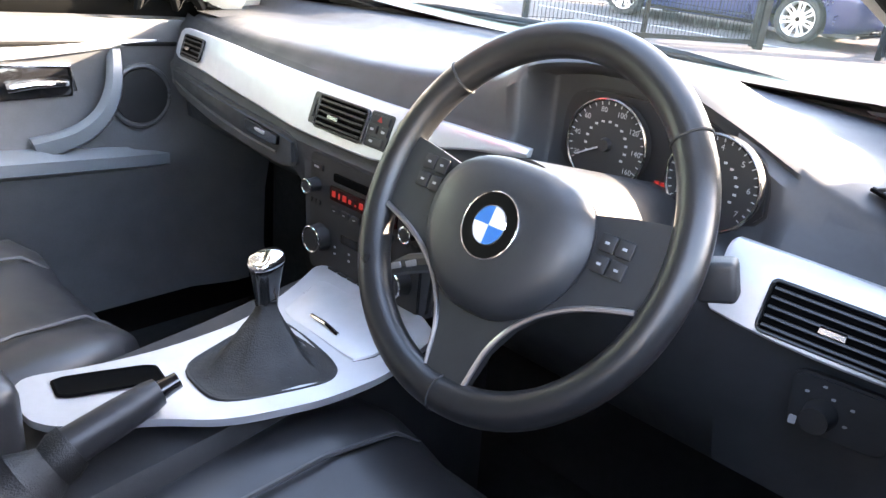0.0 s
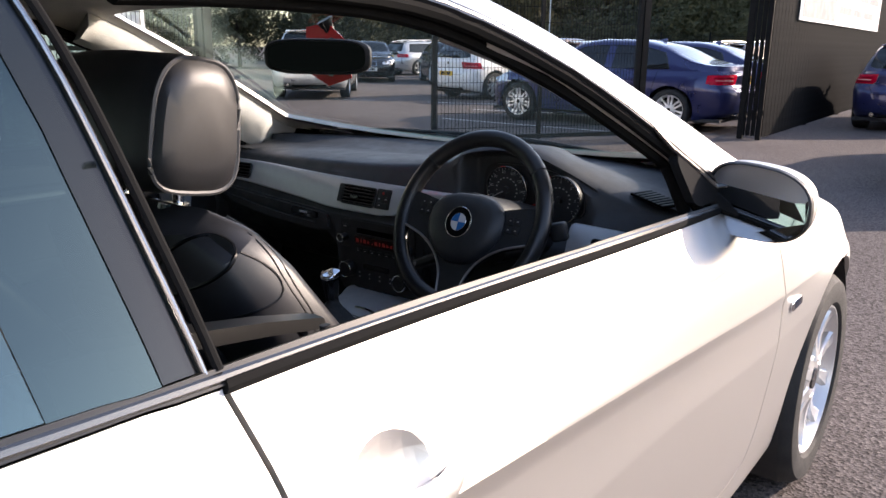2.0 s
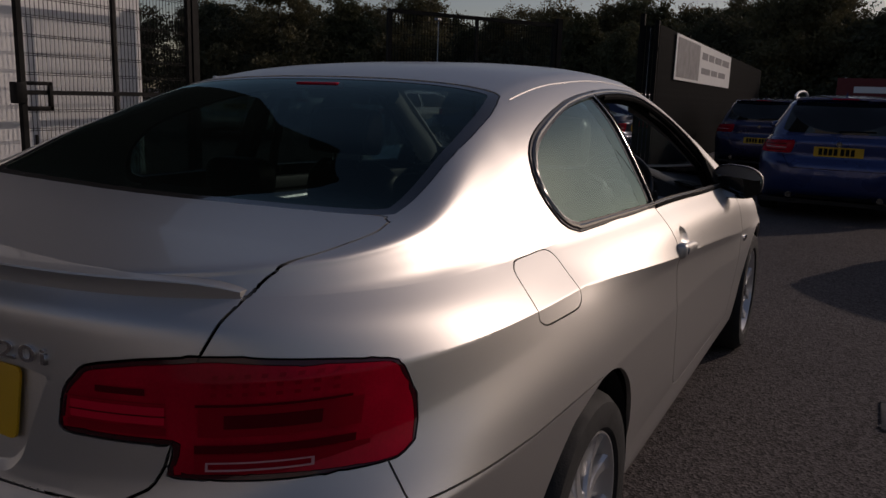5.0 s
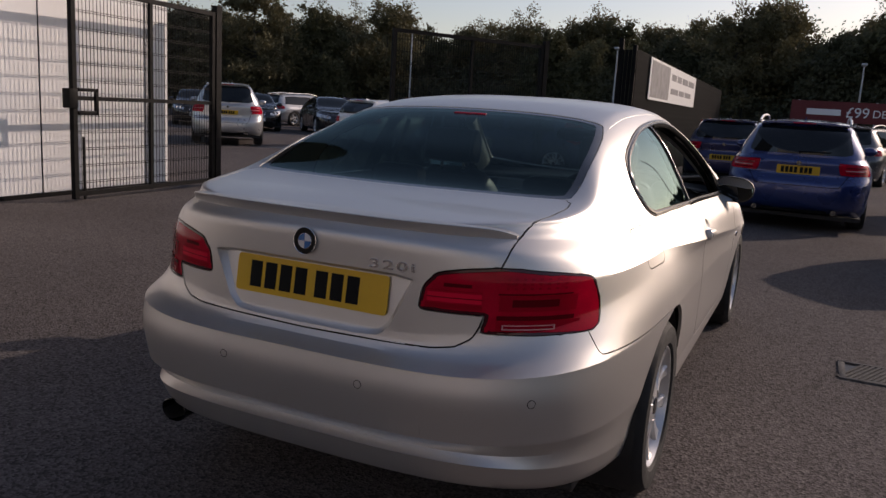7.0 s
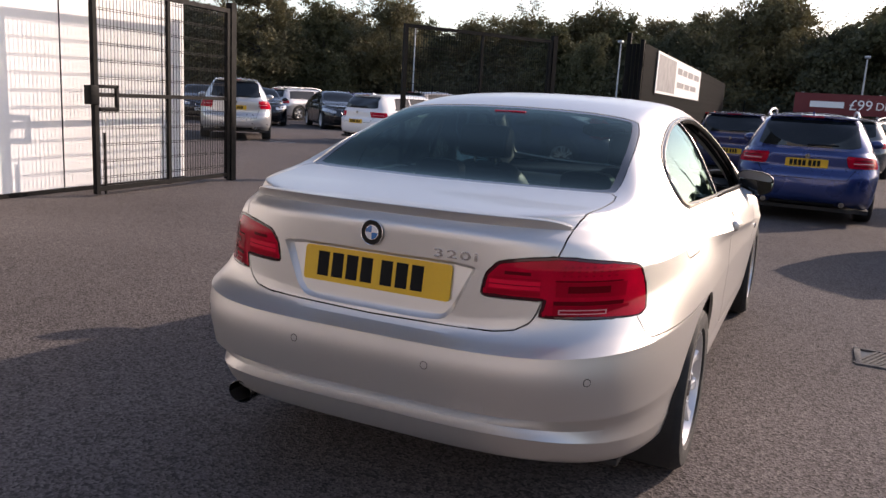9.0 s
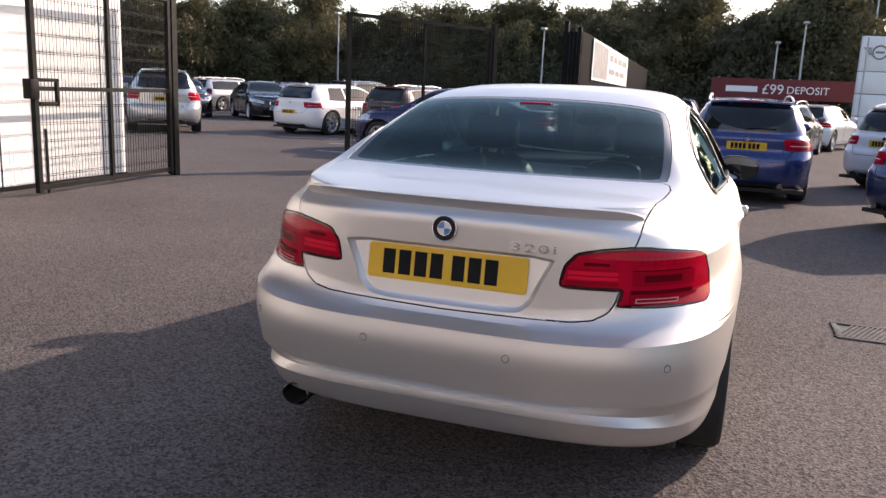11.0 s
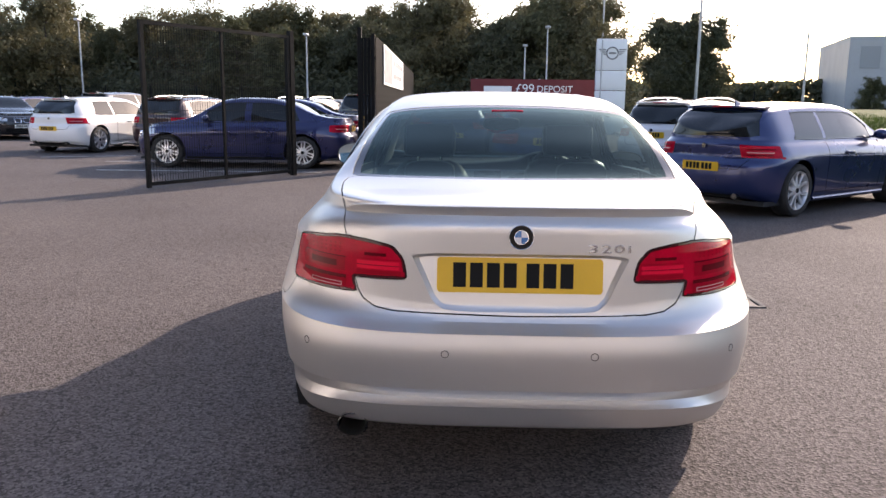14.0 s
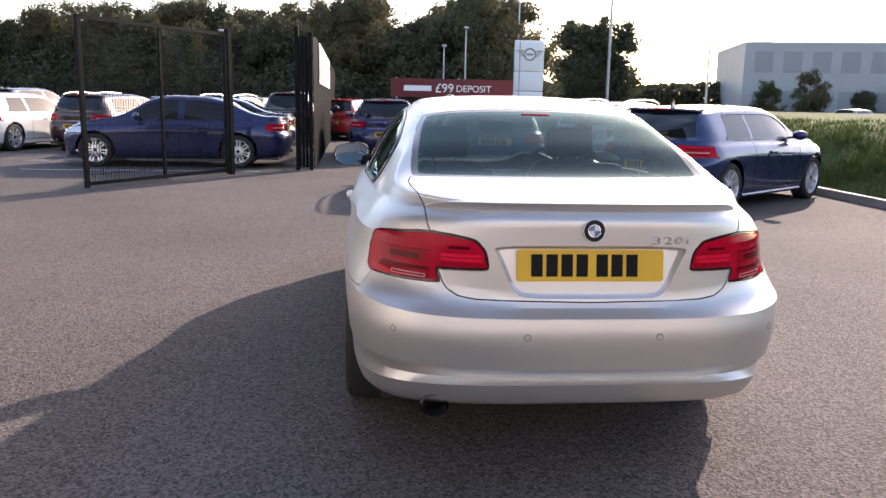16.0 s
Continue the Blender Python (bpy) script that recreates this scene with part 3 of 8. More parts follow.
# the recess for the number plate in the boot lid
RECESS = sd_poly(soften([(-.345, .904), (-.308, .825), (-.278, .756), (-.245, .724), (-.18, .7185), (.18, .7185), (.245, .724), (.278, .756), (.308, .825), (.345, .904)], .12, 2))
for inset in (0, .004, .014):
    ax, y, z, r, x = V_()
    body.cut(np.where((y < -1.9) & (r < 11) & (ax < .42), RECESS(x, z) + inset, far), None, .0001)
bx, by, bz = body.V[:, 0], body.V[:, 1], body.V[:, 2]
dd = -RECESS(bx, bz)
tt = np.clip(dd / .014, 0, 1)
body.V[:, 1] += np.where((by < -1.9) & (body.A[:, 0] < 11), np.clip(.008 + (bz - .72) * .12, .006, .030) * np.interp(tt * .014, [0, .004, .014], [0, .45, 1]), 0)

C, AC = body.centre()
ax, cy, cz, cr, cx = np.abs(C[:, 0]), C[:, 1], C[:, 2], AC[:, 0], C[:, 0]
body.mark(np.ones(len(C), bool), "shell")
body.mark((cr > 11) & (ax < .56 + (2.2 - cy) * -.05 + (2.2 - cy) * .1) & (cy > 1.13 - ax * ax * .25), "bonnet")
body.mark((cr < 8.5) & (cz < .69) & (cy > 1.6), "front_bumper")
body.mark((sd_wing(cy, cz) > 0) & (cy < -1.3) & (cr < 8.6) & (cz < .78), "rear_bumper")
lidmask = np.where(cr <= 11, sd_lid(cx, cz), sd_deck(cx, cy)) < 0
body.mark(lidmask & (cy < -1.65), "lid")
lightmask = (sd_light(ax, cz) < 0) & (cy < -1.7) & (cr < 11)
rimmask = lightmask & (sd_light(ax, cz) > -np.interp(ax, [.66, .75], [.0085, .003]))
body.mark(lightmask & lidmask, "light_inner")
body.mark(lightmask & ~lidmask, "light_outer")
body.mark(rimmask & lidmask, "rim_inner")
body.mark(rimmask & ~lidmask, "rim_outer")
body.mark((sd_rg(cx, cy) < 0) & (cr > 11) & (cy < -.9), "glass_rim")
body.mark((sd_rg(cx, cy) < -.028) & (cr > 11) & (cy < -.9), "rear_glass")
body.mark((sd_ws(cx, cy) < 0) & (cr > 11) & (cy > .1), "windscreen")
body.mark((sd_door(cy, cz) < 0) & (cr < 11.15) & (ax > .5) & (cy < 1.3), "door", ("shell",))
dlo_d = sd_dlo(cy, cz)
dlo_ok = (cr > 10.4) & (ax > .42) & (cy < .95)
body.mark(dlo_ok & (dlo_d < np.interp(-cy, [.85, 1.2], [.015, .024])), "window_trim")
body.mark(dlo_ok & (cr > 10.9) & (dlo_d < 0), "side_glass")
pill = (cy - (1.0 - cz) * .12 > -.545) & (cy - (1.0 - cz) * .12 < -.505)
body.mark(pill & (dlo_d < 0), "pillar_trim", ("side_glass",))
body.mark((cy - (1.0 - cz) * .12 <= -.545), "frit", ("side_glass",))
body.mark((cy - (1.0 - cz) * .12 <= -.63), "quarter_glass", ("frit",))
body.mark((sd_flap(cy, cz) < 0) & (cx > .5) & (cr < 11.5), "flap")
hubd = np.minimum(np.hypot(cy - HUB_R, cz - HUB_Z) - .378, np.hypot(cy - HUB_F, cz - HUB_Z) - .372)
body.mark((hubd < 0) & (ax > .5), "none")

NB = body.normals()
right, left = cx > 0, cx <= 0

def body_part(name, tag, material, select=None, **k):
    return body.panel(name, tag, material, coupe, NB, select=select, **k)


body_part("body_shell", "shell", SILVER, crisp=True)
body_part("bonnet", "bonnet", SILVER)
body_part("front_bumper", "front_bumper", SILVER)
rear_bumper = body_part("rear_bumper", "rear_bumper", SILVER, crisp=True, label="silver painted rear bumper with a lower lip")
boot_lid = body_part("boot_lid", "lid", SILVER, gap=.003, crisp=True)
for sel in (right, left):
    body_part("door", "door", SILVER, sel, gap=.0042, crisp=True)
    body_part("window_trim", "window_trim", SHADOWLINE, sel, gap=.0005, lift=.004)
    body_part("pillar_trim", "pillar_trim", CARGLASS, sel, gap=.001, lift=-.003)
    body_part("window_frit", "frit", FRIT, sel, gap=0, flange=0, lift=-.004)
    body_part("quarter_window", "quarter_glass", TINTSIDE, sel, gap=.001, flange=0, lift=-.004)
    body_part("tail_light_outer", "light_outer", RED, sel, gap=.0, flange=.006, label="red tail light on the rear wing")
    body_part("tail_light_inner", "light_inner", RED, sel, gap=.0, flange=.006, label="red tail light on the boot lid")
    body_part("tail_light_rim", "rim_outer", LENSRIM, sel, gap=.0012, label="dark edge of the tail light")
    body_part("tail_light_rim", "rim_inner", LENSRIM, sel, gap=.0012, label="dark edge of the tail light")
body_part("door_window", "side_glass", TINTSIDE, left, gap=.001, flange=0, lift=-.004)
body_part("rear_window", "rear_glass", TINT, gap=0, flange=0, lift=-.003, label="green-tinted rear window")
body_part("rear_window_rim", "glass_rim", GLOSSBLACK, gap=.001, flange=0, lift=-.002)
body_part("windscreen", "windscreen", GLASS, gap=.001, flange=0, lift=-.003)
body_part("fuel_flap", "flap", SILVER, gap=.0017)

# ---- wheels ----
def wheel_set(radius=0.322, width=0.225, rim_r=0.222, spokes=5, twin=True, rim_mat=None, name="wheel"):
    """A wheel about the x axis, its face towards +x, the middle of the face at x = 0. wheel > tyre, centre_cap."""
    bm = bmesh.new()
    n = 48
    prof = [(-width * .92, rim_r * .96), (-width * .9, rim_r * .99), (-width * .5, rim_r * .88), (-.045, rim_r * .90), (-.012, rim_r * .955), (.004, rim_r * .985), (.004, rim_r * 1.005), (-.006, rim_r * 1.02)]
    loft(bm, [[(x, r * math.cos(2 * math.pi * k / n), r * math.sin(2 * math.pi * k / n)) for k in range(n)] for x, r in prof], cap=False)
    hub = [(-.10, .085), (-.03, .082), (-.014, .072), (-.010, .050), (-.012, .0345)]
    loft(bm, [[(x, r * math.cos(2 * math.pi * k / 32), r * math.sin(2 * math.pi * k / 32)) for k in range(32)] for x, r in hub])
    wheel = part(name, bm, rim_mat or ALLOY, label="silver alloy wheel with paired spokes" if twin else "silver alloy wheel")
    sp = bmesh.new()
    rings = []
    for t in np.linspace(0, 1, 9):
        r = .055 + (rim_r * .965 - .055) * t
        a = (.16 + .17 * t) * (1 if twin else 0)
        wdt = (.022 if twin else .036) * (1.05 - .35 * math.sin(t * math.pi)) * (1 + .35 * max(0, t - .8) / .2)
        x = -.006 - .014 * math.sin(t * math.pi * .9) + .004 * t
        er, et = Vector((0, math.cos(a), math.sin(a))), Vector((0, -math.sin(a), math.cos(a)))
        c = er * r
        rings.append([c + et * wdt + Vector((x - .010, 0, 0)), c + et * wdt * .72 + Vector((x, 0, 0)), c - et * wdt * .72 + Vector((x, 0, 0)), c - et * wdt + Vector((x - .010, 0, 0)), c - et * wdt * .7 + Vector((x - .040, 0, 0)), c + et * wdt * .7 + Vector((x - .040, 0, 0))])
    loft(sp, rings)
    first = part("spoke", sp, rim_mat or ALLOY, wheel)
    sp2 = bmesh.new()
    sp2.from_mesh(first.data)
    bmesh.ops.transform(sp2, matrix=Matrix.Diagonal((1, 1, -1, 1)), verts=sp2.verts)
    mirrored = part("spoke", sp2, rim_mat or ALLOY, wheel)
    if not twin:
        bpy.data.objects.remove(mirrored)
    for s in range(spokes):
        for me in ((first.data, mirrored.data) if twin else (first.data,)):
            if s == 0:
                continue
            o = new("spoke", me)
            o.parent = wheel
            o.matrix_basis = pose(0, 0, 0, 360 * s / spokes, 0, 0)
    bm = bmesh.new()
    tp = [(-width * .98, rim_r * .97), (-width * 1.02, rim_r * 1.08), (-width * 1.03, radius * .90), (-width * .97, radius * .975), (-width * .88, radius * .996), (-width * .5, radius), (-width * .14, radius * .996), (-width * .04, radius * .975), (.012, radius * .92), (.017, radius * .84), (.012, rim_r * 1.06), (-.004, rim_r * 1.0), (-.02, rim_r * .97)]
    loft(bm, [[(x, r * math.cos(2 * math.pi * k / 64), r * math.sin(2 * math.pi * k / 64)) for k in range(64)] for x, r in tp], cap=False)
    part("tyre", bm, RUBBER, wheel, "black low-profile tyre")
    bm = bmesh.new()
    cyl(bm, (-.014, 0, 0), (-.006, 0, 0), .034, .031, 24)
    part("centre_cap", bm, GLOSSBLACK, wheel)
    bm = bmesh.new()
    cyl(bm, (-.125, 0, 0), (-.105, 0, 0), rim_r * .72, seg=40)
    part("brake_disc", bm, mat_disc, wheel, "grey steel brake disc")
    return wheel


mat_disc = mat("brake_steel", (0.13, 0.125, 0.12), 0.6, 0.5, vary=.2, scale=18)


def place_wheels(thing, wheel, hx, yf, yr, hz):
    spots = [(hx, yf, 0, 0), (hx, yr, 0, 40), (-hx, yf, 180, 15), (-hx, yr, 180, 60)]
    for k, (x, y, turn, spin) in enumerate(spots):
        m = pose(x, y, hz, 0, 0, turn) @ pose(0, 0, 0, spin, 0, 0)
        if k == 0:
            w = wheel
            w.matrix_basis = m
        else:
            w = copy_thing(wheel, m)
        w.parent = thing
    return thing


place_wheels(coupe, wheel_set(), .862, HUB_F, HUB_R, HUB_Z)

# ---- outer details of the coupe ----
from mathutils.bvhtree import BVHTree
def under_skin(name, tags, material, depth, label=""):
    """A lining behind the outer panels, so that joints are dark and the cabin is closed."""
    fs = [f for f, t in zip(body.F, body.tag) if t in tags]
    ids = sorted({i for f in fs for i in f})
    at = {i: k for k, i in enumerate(ids)}
    return link_mesh(name, body.V[ids] - NB[ids] * depth, [tuple(at[i] for i in f) for f in fs], material, coupe, label)


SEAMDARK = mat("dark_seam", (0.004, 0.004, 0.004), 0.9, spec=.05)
LINING = mat("dark_lining", (0.014, 0.014, 0.015), 0.7, vary=.2, scale=12)
HEADLINE = mat("light_headlining", (0.42, 0.41, 0.39), 0.9, vary=.12, scale=30, bump=.2, bump_scale=900)
shell_roof = np.array([t == "shell" for t in body.tag]) & (cr > 11.2) & (cy < 1.0) & (cy > -1.75)
for i in np.nonzero(shell_roof)[0]:
    body.tag[i] = "roof_shell"
# near-black sheet added under the panels, paints the shade inside their joints
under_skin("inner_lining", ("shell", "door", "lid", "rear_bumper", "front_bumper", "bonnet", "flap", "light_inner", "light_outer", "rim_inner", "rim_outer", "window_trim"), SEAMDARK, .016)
under_skin("headlining", ("roof_shell",), HEADLINE, .022, "light grey fabric headlining and pillar trim")


def arch_liner(yc, r, x0, x1):
    bm = bmesh.new()
    n = 28
    rings = []
    for x in (x0, x1):
        rings.append([(x, yc + r * math.cos(radians(-32 + 244 * k / n)), HUB_Z + r * math.sin(radians(-32 + 244 * k / n))) for k in range(n + 1)])
    loft(bm, rings, closed=False)
    vs = [bm.verts.new((x0, yc + r * math.cos(radians(-32 + 244 * k / n)), HUB_Z + r * math.sin(radians(-32 + 244 * k / n)))) for k in range(n + 1)]
    bm.faces.new(vs)
    part("wheel_arch_liner", bm, LINING, coupe)


for s in (1, -1):
    arch_liner(HUB_R, .376, s * .56, s * .855)
    arch_liner(HUB_F, .370, s * .56, s * .855)
bm = bmesh.new()
box(bm, -.72, .72, -1.80, 1.90, .195, .225, .01)
part("underbody", bm, LINING, coupe)

HULL = BVHTree.FromPolygons([tuple(v) for v in body.V], body.F)


for s in (1, -1):
    rings = []
    for y in np.linspace(.16, .84, 18):
        zd = float(np.interp(y, [.05, .30, .55, .72, .84], [1.312, 1.225, 1.095, .995, .950]))
        xw = float(np.interp(y, [.10, .235, .42, .86], [.50, .545, .60, .695]))
        zw = HULL.ray_cast(Vector((xw, y, 3)), Vector((0, 0, -1)))[0].z
        xd = side_x(y, max(zd, .98))
        rings.append([(s * (xd - .020), y, zd + .004), (s * (xw + .015), y, zw - .020), (s * (xw - .006), y - .012, zw - .060), (s * (xw + .004), y - .030, zw - .088), (s * (xd - .050), y - .022, zd - .014), (s * (xd - .028), y - .008, zd - .010)])
    bm = bmesh.new()
    loft(bm, rings)
    part("pillar_trim_inner", bm, HEADLINE, coupe, "light grey windscreen pillar trim", angle=60)


def skin_y(x, z):
    """The rear wall's y at x and z."""
    return HULL.ray_cast(Vector((x, -4, z)), Vector((0, 1, 0)))[0].y


def skin_x(y, z, s=1):
    """The side's half width at y and z."""
    return abs(HULL.ray_cast(Vector((s * 3, y, z)), Vector((-s, 0, 0)))[0].x)


# spoiler lip along the boot lid's edge
def row_at(v, x, rear=True):
    """A point on the rear wall at row v and half width x."""
    i0 = int(v)
    f = v - i0
    out = np.zeros(3)
    for i, w in ((i0, 1 - f), (min(i0 + 1, 11), f)):
        zl, wl, (ry, rz, rn), _ = BODY_ROWS[i]
        W = wl[0]
        bl = .95
        for _ in range(6):
            y = YR + (ry - YR) * max(0.0, 1 - abs(x / W / (1 - (.05 if rz < .8 else .03) * bl)) ** rn) ** (1 / rn)
            bl = (y - YR) / (ry - YR)
        out += w * np.array([x, y, zl[0] + (rz - zl[0]) * bl ** 2.2])
    return out


rings = []
for x in np.linspace(-.567, .567, 61):
    p = row_at(11, x)
    e = max(0.0, 1 - (abs(x) / .570) ** 18)
    y, z = p[1], p[2]
    hgt, tip = .013 * e + .003, .013 * e + .002
    rings.append([(x, y + .030 + .060 * e, z + .022 * (1 - (x / .75) ** 2) * e + .003), (x, y + .022, z + .006 + .007 * e + hgt), (x, y - tip, z + .005 + .007 * e + hgt), (x, y - tip - .0012, z + .0035 + .006 * e + hgt), (x, y - .001, z - .005), (x, y + .02, z - .010)])
bm = bmesh.new()
loft(bm, rings)
SPOILER = mat("roof_strip_paint", (0.42, 0.41, 0.40), 0.36, 0.7, 0.7, .05, 4.0)
part("boot_spoiler", bm, SILVER, boot_lid, "slim silver lip spoiler", angle=25)

# number plate: yellow with dark bars in place of its characters
def number_plate(parent, m, base, w=.52, h=.111, detail=True):
    bm = bmesh.new()
    plate(bm, rounded(w, h, .012, 4), .004)
    p = part("number_plate", bm, base, parent, "yellow number plate with dark bars" if base is YELLOW else "white number plate with dark bars")
    p.matrix_basis = m
    for x0 in (-.402, -.300, -.198, -.096, .040, .142, .244):
        bm = bmesh.new()
        box(bm, x0 * w, (x0 + .078) * w, -.35 * h, .35 * h, -.001, .0012)
        part("bar", bm, INK, p, smooth=False)
    if detail:
        for x in (-.31 * w, .225 * w):
            bm = bmesh.new()
            cyl(bm, (x, 0, .001), (x, 0, .004), .006, seg=12)
            part("fixing", bm, GLOSSBLACK, p)
    return p


INK = mat("black_ink", (0.008, 0.008, 0.008), .7, spec=.15)
WHITEPLATE = mat("white_plate", (.75, .75, .73), .3)
number_plate(boot_lid, Matrix.Translation((0, -2.2045, .833)) @ Matrix(((1, 0, 0, 0), (0, 0, -1, 0), (0, 1, 0, 0), (0, 0, 0, 1))) @ pose(0, 0, 0, -8, 0, 0), YELLOW, detail=False)

EMB_BLUE = mat("enamel_blue", (0.02, 0.13, 0.34), .2, coat=.5)
EMB_WHITE = mat("enamel_white", (0.55, 0.56, 0.57), .2, coat=.5)


def roundel(parent, m, r, quarters=True):
    """A round badge: dark ring, four plain quarters, bright rim."""
    bm = bmesh.new()
    cyl(bm, (0, 0, -.004), (0, 0, .001), r, seg=48)
    ring = part("badge", bm, JET, parent, "round badge with plain coloured quarters")
    ring.matrix_basis = m
    bm = bmesh.new()
    tube(bm, [(r * math.cos(a), r * math.sin(a), .0005) for a in np.linspace(0, 2 * math.pi, 49)[:-1]], r * .03, 8, True)
    tube(bm, [(r * .58 * math.cos(a), r * .58 * math.sin(a), .0012) for a in np.linspace(0, 2 * math.pi, 41)[:-1]], r * .022, 6, True)
    part("rim", bm, CHROME, ring)
    for q in range(4):
        bm = bmesh.new()
        vs = [bm.verts.new((0, 0, .0022))] + [bm.verts.new((r * .58 * math.cos(radians(90 * q + 9 * k)), r * .58 * math.sin(radians(90 * q + 9 * k)), .0018)) for k in range(11)]
        bm.faces.new(vs)
        part("quarter", bm, EMB_BLUE if q % 2 else EMB_WHITE, ring, smooth=False)
    return ring


REARWARD = Matrix(((1, 0, 0, 0), (0, 0, -1, 0), (0, 1, 0, 0), (0, 0, 0, 1)))
roundel(boot_lid, Matrix.Translation((0, -2.231, .959)) @ REARWARD @ pose(0, 0, 0, -4, 0, 0), .0375)
txt = bpy.data.curves.new("model_badge", 'FONT')
txt.body, txt.size, txt.extrude, txt.bevel_depth, txt.space_character = "320i", .040, .0030, .0004, 1.2
txt.offset = .0004
txt.align_x = 'CENTER'
tob = new("model_badge", txt)
bpy.context.view_layer.update()
tme = bpy.data.meshes.new_from_object(tob.evaluated_get(bpy.context.evaluated_depsgraph_get()))
bpy.data.objects.remove(tob)
tme.materials.clear()
tme.materials.append(mat("badge_metal", (.74, .73, .72), .16, 1.0))
badge = new("model_badge", tme)
badge.parent = boot_lid
badge["label"] = "chrome lettering on the boot lid"
bx0 = skin_y(.21, .925)
bx1 = skin_y(.34, .925)
badge.matrix_basis = Matrix.Translation((.275, (bx0 + bx1) / 2 - .0025, .9125)) @ pose(0, 0, 0, 0, 0, math.degrees(math.atan2(bx1 - bx0, .13))) @ REARWARD @ Matrix.Diagonal((1.72, .88, 1, 1))

# parking sensors, towing cover, exhaust
for x in (-.683, -.23, .23, .683):
    p = row_at(5.03, x)
    bm = bmesh.new()
    cyl(bm, (0, 0, -.004), (0, 0, .0006), .0100, seg=20)
    yaw = math.degrees(math.atan2((row_at(5.03, abs(x) + .01)[1] - row_at(5.03, abs(x) - .01)[1]), .02)) * (1 if x > 0 else -1)
    ob = part("parking_sensor", bm, SILVER, rear_bumper)
    ob.matrix_basis = Matrix.Translation(p) @ pose(0, 0, 0, 0, 0, yaw) @ REARWARD
    bm = bmesh.new()
    tube(bm, [(.0112 * math.cos(a), .0112 * math.sin(a), 0) for a in np.linspace(0, 2 * math.pi, 25)[:-1]], .0013, 6, True)
    part("sensor_ring", bm, DARKCHROME, ob)
p = row_at(4.2, .37)
bm = bmesh.new()
plate(bm, rounded(.088, .056, .008, 3), .004)
ob = part("towing_eye_cover", bm, SILVER, rear_bumper)
ob.matrix_basis = Matrix.Translation((.37, p[1] - .0015, .512)) @ pose(0, 0, 0, 0, 0, 6) @ REARWARD @ pose(0, 0, 0, 5, 0, 0)
bm = bmesh.new()
ring = lambda r, y: [(-.535 + 1.12 * r * math.cos(a), y, .318 + .86 * r * math.sin(a)) for a in np.linspace(0, 2 * math.pi, 33)[:-1]]
loft(bm, [ring(.038, -1.9), ring(.043, -2.15), ring(.046, -2.185), ring(.043, -2.187), ring(.038, -2.15), ring(.034, -1.95)], cap=False)
part("exhaust_pipe", bm, GLOSSBLACK, coupe, "dark oval exhaust tip under the bumper")
bm = bmesh.new()
cyl(bm, (-.535, -1.96, .318), (-.535, -1.95, .318), .04)
part("exhaust_bore", bm, LINING, coupe)

# door handles
def door_handle(s):
    bm = bmesh.new()
    rings = []
    for t in np.linspace(0, 1, 15):
        y = -.475 + .178 * t
        out = .025 - .016 * max(0, t - .75) ** 1.5 / .125
        h = .0200 - .009 * max(0, t - .55) / .45
        c = Vector((s * (.872 + out), y, .872 - .010 * t))
        rings.append([c + Vector((s * .012 * math.cos(a), 0, h * math.sin(a))) for a in np.linspace(0, 2 * math.pi, 13)[:-1]])
    loft(bm, rings)
    h = part("door_handle", bm, SILVER, coupe, "silver bow-shaped door handle")
    bm = bmesh.new()
    box(bm, s * .888 - .016, s * .888 + .020, -.516, -.464, .849, .896, .015, 4)
    part("lock_housing", bm, SILVER, h)
    bm = bmesh.new()
    cyl(bm, (s * .895, -.488, .872), (s * .9085, -.488, .872), .0120, .0105, 20)
    part("lock_cylinder", bm, CHROME, h)


door_handle(1)
door_handle(-1)

# side repeaters on the front wings
for s in (1, -1):
    bm = bmesh.new()
    box(bm, s * .874, s * .886, 1.02, 1.10, .675, .700, .005)
    part("side_repeater", bm, CHROME, coupe, "small chrome-edged side indicator")

# door mirrors
MIRROR = mat("mirror_glass", (.85, .87, .88), .015, 1.0)


